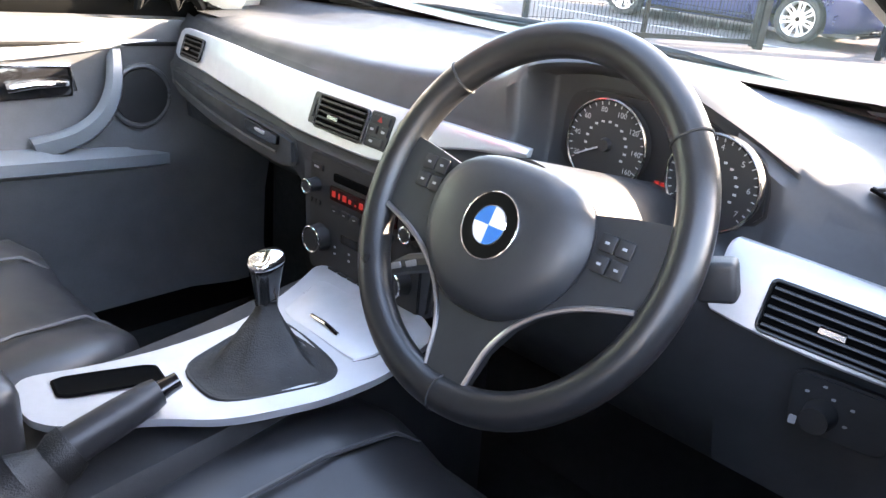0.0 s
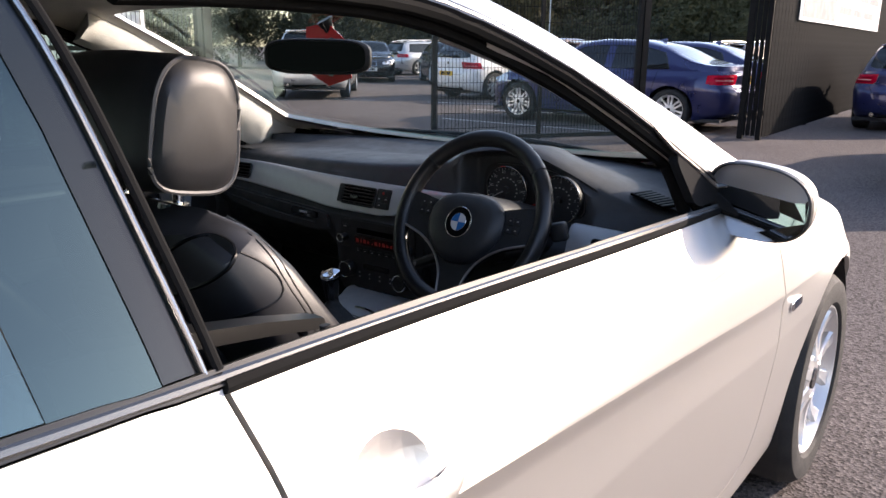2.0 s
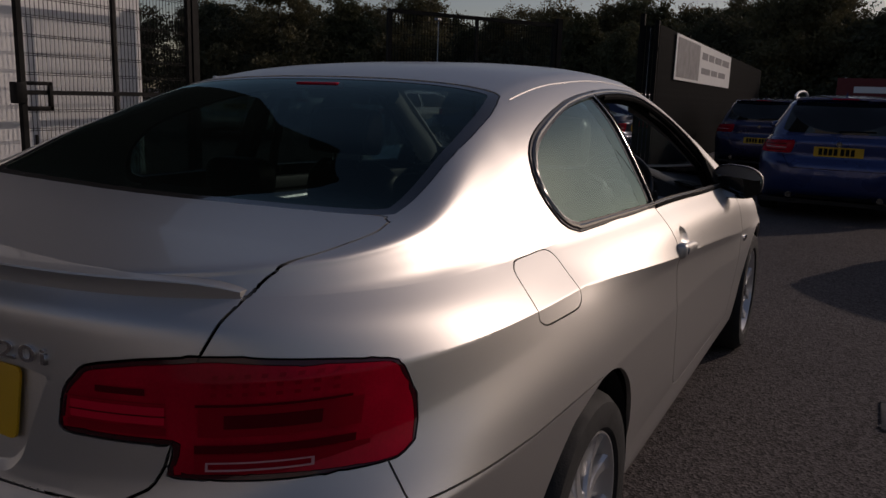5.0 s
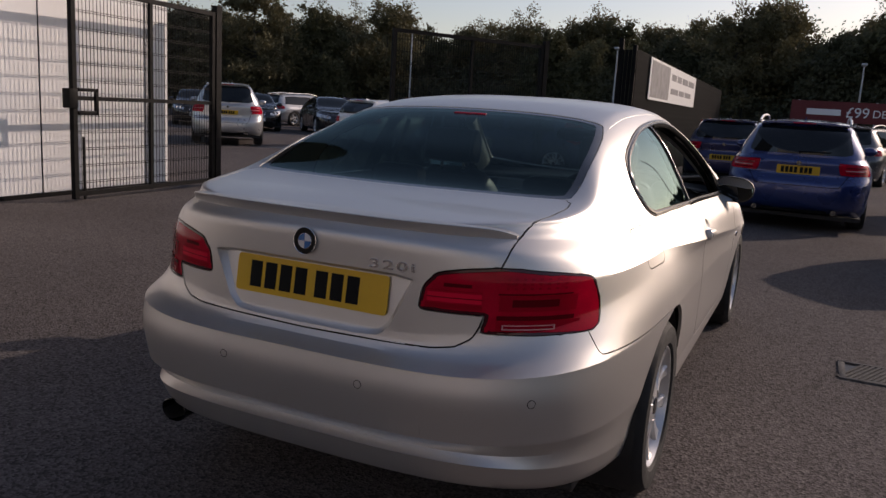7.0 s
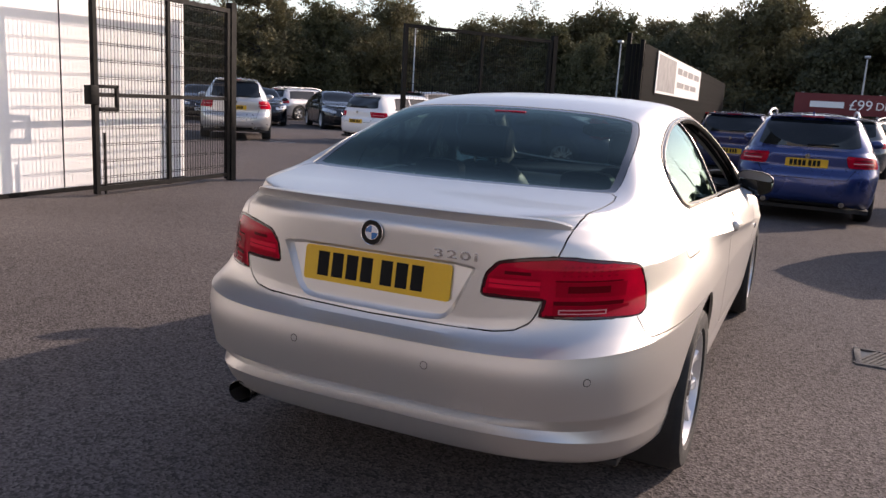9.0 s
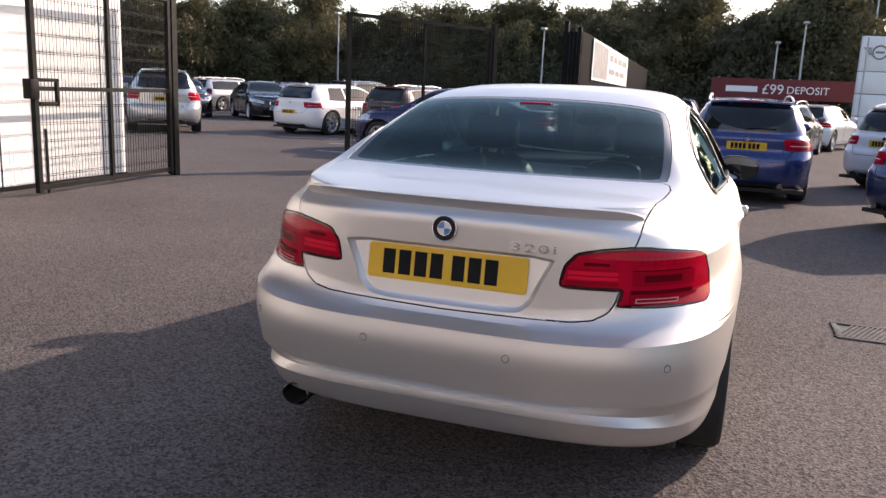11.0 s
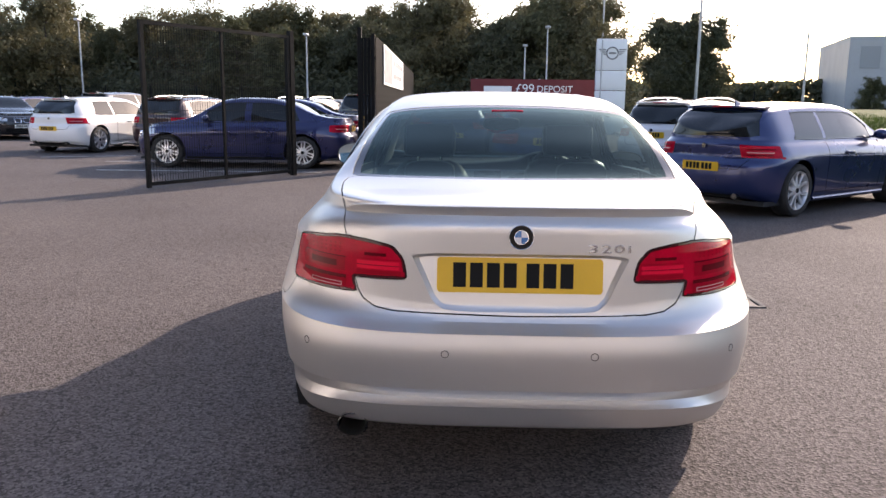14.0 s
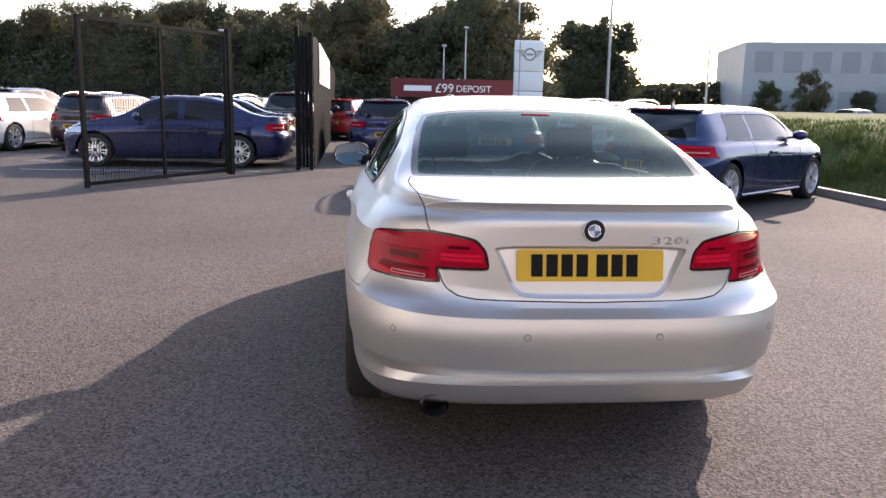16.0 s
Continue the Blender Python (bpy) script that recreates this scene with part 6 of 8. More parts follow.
# rear bench with two headrests, parcel shelf
bm = bmesh.new()
for s in (1, -1):
    loft(bm, [[(s * .34 + w * math.copysign(abs(math.cos(a)) ** .5, math.cos(a)), y + d * math.sin(a), z) for a in np.linspace(0, 2 * math.pi, 25)[:-1]] for y, z, w, d in ((-.86, .45, .31, .07), (-.90, .60, .32, .08), (-.98, .82, .31, .075), (-1.03, .94, .28, .05), (-1.04, .96, .22, .02))])
    loft(bm, [[(s * .34 + w * math.copysign(abs(math.cos(a)) ** .5, math.cos(a)), y, z + d * math.sin(a)) for a in np.linspace(0, 2 * math.pi, 25)[:-1]] for y, z, w, d in ((-.90, .44, .30, .08), (-.60, .46, .31, .09), (-.42, .47, .30, .07), (-.39, .47, .26, .03))])
cpart("rear_bench", bm, LEATHER, None, "black leather rear bench")
for s in (1, -1):
    bm = bmesh.new()
    loft(bm, [[(s * .34 + .115 * k * math.copysign(abs(math.cos(a)) ** .55, math.cos(a)), -1.06 + dy, 1.045 + .062 * k * math.copysign(abs(math.sin(a)) ** .55, math.sin(a))) for a in np.linspace(0, 2 * math.pi, 25)[:-1]] for dy, k in ((-.05, .7), (-.035, .95), (0, 1.0), (.035, .95), (.05, .7))])
    cpart("rear_headrest", bm, LEATHER, None, "black leather rear headrest")
bm = bmesh.new()
box(bm, -.66, .66, -1.66, -1.08, .985, 1.0, .004)
cpart("parcel_shelf", bm, CARPET, None)
bm = bmesh.new()
box(bm, -.07, .07, -1.13, -1.09, 1.318, 1.336, .006)
cpart("brake_light", bm, RED, None, "high-level brake light in the rear window")

# door cards
DOORTRIM = mat("door_card_plastic", (.070, .072, .077), .5, vary=.2, scale=18, bump=.06, bump_scale=1100)


def door_card(s):
    bm = bmesh.new()
    rows_ = [(.30, .775), (.38, .795), (.52, .790), (.60, .772), (.66, .772), (.70, .795), (.80, .800), (.87, .790), (.925, .775), (.952, .782), (.957, .800)]
    ys_ = np.linspace(-.47, .90, 15)
    loft(bm, [[(s * (x - (.03 if y > .8 else 0)), y, z + (rail_z(y) - .975) * (z > .85)) for z, x in rows_] for y in ys_], closed=False, cap=False)
    c = cpart("door_card", bm, DOORTRIM, None, "dark moulded door card", angle=50)
    bm = bmesh.new()
    loft(bm, [[(s * (.795 - .055 * math.sin(math.pi * min(1, t * 1.05)) ** .5 * k + .02 * (1 - k)), y, z + dz) for k, dz in ((0, .030), (.7, .028), (1, .012), (1, -.012), (.6, -.028), (0, -.03))] for t, y, z in [(q, -.35 + 1.13 * q, .668 - .075 * max(0, q - .45) ** 1.3 * 1.5) for q in np.linspace(0.02, .98, 18)]])
    part("armrest", bm, mat_arm, c, "blue-grey satin armrest")
    bm = bmesh.new()
    way = curve([(.790, .562, .872), (.768, .553, .835), (.752, .538, .785), (.748, .508, .738), (.752, .455, .704), (.775, .385, .682)], 5)
    rings = []
    for k, (px, py, pz) in enumerate(way):
        ty, tz = way[min(k + 1, len(way) - 1)][1:] - way[max(k - 1, 0)][1:]
        l = math.hypot(ty, tz) or 1
        hw = .013 + .011 * k / (len(way) - 1)
        ny, nz = -tz / l * hw, ty / l * hw
        rings.append([(s * (px + ox), py + ny * f, pz + nz * f) for ox, f in ((.012, 1), (.002, .95), (-.006, .6), (-.007, -.6), (.002, -.95), (.012, -1))])
    loft(bm, rings)
    part("door_pull", bm, mat_arm, c, "grey curved door pull")
    bm = bmesh.new()
    cyl(bm, (s * .806, .612, .768), (s * .784, .612, .768), .062, .057, 36)
    spk = part("speaker", bm, BLACK, c, "round black speaker grille")
    bm = bmesh.new()
    tube(bm, [(s * .790, .612 + .063 * math.cos(a), .768 + .063 * math.sin(a)) for a in np.linspace(0, 2 * math.pi, 37)[:-1]], .006, 8, True)
    part("speaker_rim", bm, DOORTRIM, spk)
    bm = bmesh.new()
    tube(bm, [(s * .7795, y, .903 + (rail_z(y) - .975)) for y in np.linspace(-.45, .86, 16)], .0045, 6)
    part("roll_groove", bm, SEAL, c)
    bm = bmesh.new()
    tube(bm, [(s * .783, y, .866 + .055 * max(0, y - .3) ** 1.0) for y in np.linspace(-.40, .66, 14)], [.012] * 11 + [.011, .008, .004], 8, flat=1.0)
    part("trim_strip", bm, BRUSHED, c, "satin silver trim strip")
    bm = bmesh.new()
    box(bm, s * .798 - .006, s * .798 + .006, .335, .475, .778, .845, .005)
    part("handle_recess", bm, GLOSSBLACK, c)
    bm = bmesh.new()
    tube(bm, [(s * .786, .350, .805), (s * .775, .40, .812), (s * .786, .462, .806)], [.010, .009, .006], 10)
    part("door_release", bm, CHROME, c, "chrome door release")
    bm = bmesh.new()
    tube(bm, [(s * .789, .340, .848), (s * .789, .47, .840), (s * .789, .478, .79)], .003, 6)
    part("recess_edge", bm, CHROME, c)
    bm = bmesh.new()
    box(bm, s * .80 - .04, s * .80 + .0, .1, .70, .42, .55, .02)
    part("door_pocket", bm, DARKTRIM, c)
    bm = bmesh.new()
    cyl(bm, (s * .772, -.36, .975), (s * .770, -.36, 1.005), .0055, seg=10)
    part("lock_pin", bm, BLACK, c)


mat_arm = mat("grey_satin_plastic", (.17, .185, .20), .4, .2, vary=.1, scale=12)
door_card(-1)
door_card(1)

# belt tower by the right-hand pillar, seat belt
bm = bmesh.new()
loft(bm, [[(.70, -.60, z0), (.76, -.60, z0), (.76 - dx, -.50, z0), (.70 - dx, -.50, z0)] for z0, dx in ((.50, 0), (.80, 0), (.93, .02))])
cpart("pillar_lower_trim", bm, DARKTRIM, None)
for s, way in ((1, ((.705, -.57, 1.02), (.715, -.55, .90), (.72, -.52, .50))), (-1, ((.575, -.56, 1.28), (.64, -.545, 1.10), (.68, -.53, .90), (.68, -.50, .50)))):
    bm = bmesh.new()
    loft(bm, [[(s * x, y - .024, z), (s * x, y + .024, z), (s * (x - .003), y + .024, z), (s * (x - .003), y - .024, z)] for x, y, z in way])
    cpart("seat_belt", bm, LEATHER, None, "black seat belt on the pillar")
bm = bmesh.new()
loft(bm, [[(x - w, y, z + h), (x + w, y, z + h * .8), (x + w + .003, y, z - h), (x - w, y, z - h)] for x, y, z, w, h in ((.690, -.56, 1.012, .013, .010), (.684, -.46, 1.000, .012, .009), (.676, -.36, .982, .011, .008), (.668, -.285, .965, .010, .007), (.665, -.268, .961, .008, .005))])
feeder = cpart("belt_feeder_arm", bm, JET, None, "black plastic arm that feeds the seat belt")
bm = bmesh.new()
tube(bm, [(.664, -.300, .962), (.652, -.282, .945), (.652, -.272, .905), (.664, -.278, .885), (.676, -.284, .905), (.676, -.292, .945)], .0048, 8, True)
part("belt_loop", bm, DARKTRIM, feeder)
bm = bmesh.new()
loft(bm, [[(x, y - .020, z), (x, y + .020, z), (x - .003, y + .020, z), (x - .003, y - .020, z)] for x, y, z in ((.664, -.285, .905), (.672, -.36, .80), (.69, -.44, .60), (.70, -.48, .42))])
part("belt_webbing", bm, LEATHER, feeder)

# rear-view mirror and the red ticket behind it
bm = bmesh.new()
mm = Matrix.Translation((.035, .345, 1.238)) @ pose(0, 0, 0, 0, 0, 20)
rings = []
for dy, k in ((.030, .6), (.022, .9), (.0, 1.0), (-.010, 1.0), (-.014, .95)):
    rings.append([mm @ Vector((.123 * k * math.copysign(abs(math.cos(a)) ** .55, math.cos(a)), dy, .037 * k * math.copysign(abs(math.sin(a)) ** .55, math.sin(a)))) for a in np.linspace(0, 2 * math.pi, 33)[:-1]])
loft(bm, rings)
rv = cpart("rear_view_mirror", bm, DARKTRIM, None, "black rear-view mirror on a short stalk")
bm = bmesh.new()
bm.faces.new([bm.verts.new(mm @ Vector((.114 * math.copysign(abs(math.cos(a)) ** .55, math.cos(a)), -.0148, .031 * math.copysign(abs(math.sin(a)) ** .55, math.sin(a))))) for a in np.linspace(0, 2 * math.pi, 33)[:-1]])
part("mirror_glass", bm, mat("dimmed_mirror", (.010, .011, .012), .03, 1.0), rv, smooth=False)
bm = bmesh.new()
tube(bm, [mm @ Vector((0, .025, .01)), (.01, .42, 1.275), (.0, .40, 1.315)], [.010, .012, .020], 10)
part("stalk", bm, DARKTRIM, rv)
TICKET = mat("red_ticket", (.62, .02, .02), .5, vary=.08, scale=8)
bm = bmesh.new()
plate(bm, [(-.105, .055), (-.02, .085), (.10, .035), (.085, -.01), (.105, -.045), (.02, -.090), (-.06, -.075), (-.095, -.01)], .001)
tk = cpart("price_ticket", bm, TICKET, None, "red printed card hung behind the mirror")
tk.matrix_basis = Matrix.Translation((.005, .405, 1.243)) @ Matrix.Diagonal((.75, .75, .75, 1)) @ REARWARD @ pose(0, 0, 0, 0, 0, -12)
for k in range(3):
    bm = bmesh.new()
    box(bm, -.05 + .03 * k, -.03 + .03 * k, -.06, -.025, .0008, .0016)
    part("bar", bm, DIALWHITE, tk, smooth=False)

# wiper arms at the foot of the windscreen
for pts in ([(.55, 1.02, .975), (.20, 1.075, .992), (-.10, 1.09, .998)], [(-.05, 1.075, .998), (-.35, 1.05, .992), (-.62, .985, .972)]):
    bm = bmesh.new()
    tube(bm, pts, .008, 6)
    tube(bm, [(x, y - .012, z + .014) for x, y, z in pts], .006, 6)
    cpart("wiper", bm, BLACK, None, "black windscreen wiper")
# demister grilles on the dash top
for x0, y0, z0, turn in ((-.26, .955, .957, 0), (.575, .70, .958, -28)):
    bm = bmesh.new()
    box(bm, -.02, .12, -.035, .035, -.004, .0005, .002)
    g_ = cpart("demister_grille", bm, DEPTHSHADE, dashboard, "black slotted demister grille")
    g_.matrix_basis = pose(x0 + .05, y0 + (.025 if x0 > 0 else 0), z0 + .006, 4, 6 if x0 > 0 else 0, turn) @ Matrix.Diagonal((.78, .78, 1, 1))
    for k in range(8):
        bm = bmesh.new()
        box(bm, -.018 + .0175 * k, -.010 + .0175 * k, -.033, .033, -.001, .0022, .0006, 1, Matrix.Translation((0, 0, 0)))
        part("slat", bm, DASH, g_)

# ---- ground and surroundings ----
def plain(name, verts, faces, material, label, kind="structure", category=""):
    return tagged(link_mesh(name, verts, faces, material, smooth=False), label, category or name, kind=kind)


plain("ground", [(-250, -150, 0), (250, -150, 0), (250, 350, 0), (-250, 350, 0)], [(0, 1, 2, 3)], ASPHALT, "worn grey asphalt of a car dealer's yard")

# ---- the yard: wall, gates, fence ----
def prism(bm, a, b, w, d, z0, z1):
    """A box standing on the line a-b (plan), from z0 to z1."""
    a, b = Vector((*a, 0)), Vector((*b, 0))
    t = (b - a).normalized()
    n = Vector((-t.y, t.x, 0)) * d / 2
    vs = []
    for z in (z0, z1):
        for p in (a - n, b - n, b + n, a + n):
            vs.append(bm.verts.new((p.x, p.y, z)))
    for f in ((3, 2, 1, 0), (4, 5, 6, 7), (0, 1, 5, 4), (1, 2, 6, 5), (2, 3, 7, 6), (3, 0, 4, 7)):
        bm.faces.new([vs[i] for i in f])


# white clad building beside the gate
W0, W1 = (-6.42, -9.0), (-7.15, 4.52)
bm = bmesh.new()
prism(bm, (W0[0] - .15, W0[1]), (W1[0] - .15, W1[1]), 0, .3, 0, 2.75)
wall_b = tagged(part("wall_building", bm, WHITEWALL, smooth=False), "white clad wall of a dealership building", "wall", kind="structure")
bm = bmesh.new()
prism(bm, (W1[0] - .02, W1[1] - .15), (W1[0] - 9, W1[1] - .5), 0, .3, 0, 2.75)
tagged(part("wall_building_end", bm, WHITEWALL, smooth=False), "white clad end wall of the building", "wall", kind="structure")
bm = bmesh.new()
vs = [bm.verts.new(p) for p in ((W0[0], W0[1], 2.75), (W1[0], W1[1], 2.75), (W1[0] - 9, W1[1] - .5, 2.75), (W0[0] - 9, W0[1], 2.75))]
bm.faces.new(vs)
tagged(part("roof_building", bm, WHITEWALL, smooth=False), "flat roof of the white building", "roof", kind="structure")
# unseen, form made up: gives the car's glass and deck something dark to reflect
bm = bmesh.new()
prism(bm, (W0[0] - .25, W0[1]), (W1[0] - .25, W1[1]), 0, .3, 2.75, 10.6)
tagged(part("wall_building_upper", bm, mat("dark_reflected_wall", (.030, .031, .034), .95, vary=.2, scale=1.5, spec=.05), smooth=False), "unseen dark wall above the white one, added to darken reflections", "wall", kind="structure")
wt = (Vector((*W1, 0)) - Vector((*W0, 0))).normalized()
for k in range(8):
    c = Vector((*W0, 0)) + wt * (1.2 + 1.7 * k)
    bm = bmesh.new()
    prism(bm, (c.x + .003, c.y), (c.x + .003 + wt.x * .012, c.y + wt.y * .012), 0, .008, .02, 2.73)
    part("panel_joint", bm, BLACKSTEEL, wall_b)
bm = bmesh.new()
prism(bm, (W0[0] + .02, W0[1]), (W1[0] + .02, W1[1]), 0, .04, 0, .05)
part("base_flashing", bm, BLACKSTEEL, wall_b)


def mesh_gate(name, label, a, b, height, middle=True, rail=True, mesh_step=.055, double=True, top=None):
    """A steel gate leaf with a welded mesh between its frame posts."""
    a, b = Vector((*a, 0)), Vector((*b, 0))
    t = (b - a)
    L = t.length
    t.normalize()
    g = tagged(empty(name, Matrix.Translation(a)), label, "gate")

    def bar(nm, p, q, r):
        bm = bmesh.new()
        p, q = Vector(p), Vector(q)
        mid, d = (p + q) / 2, q - p
        ax_ = d.normalized()
        rot = ax_.to_track_quat('Z', 'Y').to_matrix().to_4x4()
        yaw = Matrix.Rotation(math.atan2(t.y, t.x), 4, 'Z')
        mm = Matrix.Translation(mid) @ (rot if abs(ax_.z) < .5 else yaw) @ Matrix.Diagonal((2 * r, 2 * r, d.length, 1))
        bmesh.ops.create_cube(bm, size=1, matrix=mm)
        part(nm, bm, BLACKSTEEL, g, smooth=False)
    at = lambda s, z: t * s + Vector((0, 0, z))
    bar("frame_post", at(0, .03), at(0, height), .030)
    bar("frame_post", at(L, .03), at(L, height), .030)
    bar("frame_rail", at(0, .09), at(L, .09), .028)
    bar("frame_rail", at(0, height - .03), at(L, height - .03), .028)
    if rail:
        bar("frame_rail", at(0, height * .485), at(L, height * .485), .024)
    if middle:
        bar("frame_post", at(L * .5, .05), at(L * .5, height), .022)
    V, F = [], []

    def rod(p, q, r):
        ax_ = (q - p).normalized()
        s1 = Vector((-t.y, t.x, 0))
        s2 = ax_.cross(s1)
        k = len(V)
        for c in (p, q):
            for u, v in ((1, 1), (-1, 1), (-1, -1), (1, -1)):
                V.append(c + r * (u * s1 + v * s2))
        for i in range(4):
            F.append((k + i, k + (i + 1) % 4, k + 4 + (i + 1) % 4, k + 4 + i))
    for s in np.arange(.05, L, mesh_step):
        rod(at(s, .09), at(s, height - .03), .0027)
    for z in np.arange(.22, height, .195):
        for dz in ((-.011, .011) if double else (0,)):
            rod(at(0, z + dz), at(L, z + dz), .0035)
    ob = link_mesh("welded_mesh", V, F, BLACKSTEEL, g, "black welded wire mesh", smooth=False)
    ob["kind"] = "stuff"
    return g, at, bar, L


g, at, bar, L = mesh_gate("mesh_gate", "open black steel mesh gate with a lock box", (-6.47, 2.38), (-6.68, 4.90), 2.46)
bm = bmesh.new()
box(bm, -.06, .06, -.10, .02, 1.08, 1.30, .008)
part("lock_box", bm, BLACKSTEEL, g)
bm = bmesh.new()
box(bm, -.02, .02, .06, .34, 1.00, 1.05, .004)
box(bm, -.02, .02, .06, .34, 1.27, 1.31, .004)
box(bm, -.02, .02, .30, .34, 1.00, 1.31, .004)
part("lock_surround", bm, BLACKSTEEL, g)
bar("drop_bolt", at(.14, .02), at(.14, .75), .012)
for z in (.45, 2.05):
    bm = bmesh.new()
    cyl(bm, at(L + .03, z - .06), at(L + .03, z + .06), .028, seg=12)
    part("hinge", bm, BLACKSTEEL, g)
bm = bmesh.new()
prism(bm, (-6.69, 4.95), (-6.695, 5.06), 0, .10, 0, 2.55)
tagged(part("gate_post", bm, BLACKSTEEL, smooth=False), "square black steel gate post", "post")
g, at, bar, L = mesh_gate("mesh_gate", "open black steel mesh gate leaf standing in the yard", (-5.03, 7.22), (-3.46, 9.86), 2.52, rail=False, mesh_step=.05, double=False)
bm = bmesh.new()
prism(bm, (-3.44, 9.90), (-3.39, 9.98), 0, .09, 0, 2.60)
tagged(part("gate_post", bm, BLACKSTEEL, smooth=False), "slim square black steel gate post", "post")

# tall slatted fence that runs away from the yard, with a banner on it
FLINE = Matrix.Translation((-1.98, 11.05, 0)) @ pose(0, 0, 0, 0, 0, 1.9)
fence = tagged(empty("slat_fence", FLINE), "tall black palisade fence of close steel slats", "fence")
bm = bmesh.new()
box(bm, -.03, .03, -.006, .006, .05, 2.58)
m0 = bpy.data.meshes.new("slat")
bm.to_mesh(m0)
bm.free()
m0.materials.append(BLACKSTEEL)
for k in range(190):
    o = new("slat", m0)
    o.parent = fence
    o.matrix_basis = pose(.02 * (k % 2), .10 * k, 0, 0, 0, 62)
for z in (.4, 2.2):
    bm = bmesh.new()
    box(bm, -.035, -.005, 0, 19, z - .03, z + .03)
    part("rail", bm, BLACKSTEEL, fence, smooth=False)
for k in range(7):
    bm = bmesh.new()
    box(bm, -.10, -.03, 3.1 * k - .04, 3.1 * k + .04, 0, 2.66, .004)
    part("post", bm, BLACKSTEEL, fence, smooth=False)
# the short return at its near end, with a taller post
for k in range(4):
    o = new("slat", m0)
    o.parent = fence
    o.matrix_basis = pose(-.08 - .07 * k, .02, 0, 0, 0, 14)
bm = bmesh.new()
box(bm, -.37, -.29, .0, .08, 0, 2.78, .006)
part("end_post", bm, BLACKSTEEL, fence, smooth=False)
BANNER = mat("banner_white", (.74, .74, .73), .55, vary=.05, scale=3)
GREYINK = mat("banner_grey", (.22, .22, .23), .6, vary=.3, scale=4)
ban = tagged(empty("banner", FLINE @ Matrix.Translation((.055, 1.15, 0))), "white printed banner with grey bars, on the slatted fence", "banner")
bm = bmesh.new()
box(bm, 0, .012, 0, 8.1, 1.72, 2.55)
part("sheet", bm, BANNER, ban, smooth=False)
bm = bmesh.new()
box(bm, .010, .016, .15, 2.75, 1.77, 2.50)
part("picture", bm, GREYINK, ban, "grey picture panel", smooth=False)
for y0, y1, z0, z1 in ((3.1, 3.9, 2.24, 2.39), (4.1, 4.9, 2.24, 2.39), (5.1, 6.2, 2.24, 2.39), (6.4, 7.7, 2.24, 2.39), (3.1, 4.4, 1.93, 2.06), (4.6, 5.6, 1.93, 2.06), (5.8, 7.1, 1.93, 2.06)):
    bm = bmesh.new()
    box(bm, .010, .016, y0, y1, z0, z1)
    part("bar", bm, GREYINK, ban, smooth=False)

# drain grating in the asphalt
drain = tagged(empty("drain_grating", Matrix.Translation((1.715, .86, 0)) @ Matrix.Diagonal((.72, .74, 1, 1))), "grey cast iron drain grating set in asphalt", "drain")
IRON = mat("cast_iron", (.13, .125, .12), .8, 0, spec=.1, vary=.35, scale=30, bump=.2, bump_scale=150)
# solid slab up to ground level, its jet black painting the shade between the bars
bm = bmesh.new()
box(bm, -.22, .22, -.22, .22, -.06, .0015)
part("pit", bm, JET, drain, smooth=False)
for x0, x1, y0, y1 in ((-.25, .25, .21, .25), (-.25, .25, -.25, -.21), (-.25, -.20, -.21, .21), (.20, .25, -.21, .21)):
    bm = bmesh.new()
    box(bm, x0, x1, y0, y1, -.04, .010, .003)
    part("frame_bar", bm, IRON, drain)
for k in range(9):
    bm = bmesh.new()
    box(bm, -.012, .012, -.235, .235, -.03, .009, .003, 1, pose(-.165 + .041 * k, 0, 0, 0, 0, -24))
    part("bar", bm, IRON, drain)

# painted bay lines, kerb, bank
LINE = mat("worn_white_paint", (.55, .55, .53), .7, vary=.4, scale=6, color2=(.14, .13, .13))
for a, b in (((-10.2, 13.6), (-8.3, 14.5)), ((-8.2, 12.6), (-6.3, 13.2)), ((-7.4, 10.5), (-3.0, 10.6)), ((-12.6, 12.6), (-11.4, 13.1))):
    bm = bmesh.new()
    prism(bm, a, b, 0, .09, .001, .0045)
    tagged(part("bay_line", bm, LINE, smooth=False), "worn white painted bay line", "road marking", kind="structure")
KERB = mat("concrete_kerb", (.36, .34, .32), .8, vary=.25, scale=5, bump=.3, bump_scale=80)
kerb = tagged(empty("kerb", Matrix.Translation((6.55, 0, 0))), "pale concrete kerb along the grass bank", "kerb", kind="structure")
bm = bmesh.new()
box(bm, -.0625, .0625, -.4525, .4525, -.05, .12, .012)
m0 = bpy.data.meshes.new("kerb_stone")
bm.to_mesh(m0)
bm.free()
m0.materials.append(KERB)
for k in range(48):
    o = new("kerb_stone", m0)
    o.parent = kerb
    o.matrix_basis = pose(0, -6 + .915 * k, 0)

def leafy(m):
    """Let light through the leaves."""
    nt = m.node_tree
    b = nt.nodes["Principled BSDF"]
    tl = nt.nodes.new("ShaderNodeBsdfTranslucent")
    mx = nt.nodes.new("ShaderNodeMixShader")
    mx.inputs[0].default_value = .28
    src = b.inputs["Base Color"].links[0].from_socket
    nt.links.new(src, tl.inputs[0])
    nt.links.new(b.outputs[0], mx.inputs[1])
    nt.links.new(tl.outputs[0], mx.inputs[2])
    nt.links.new(mx.outputs[0], nt.nodes["Material Output"].inputs[0])
    return m


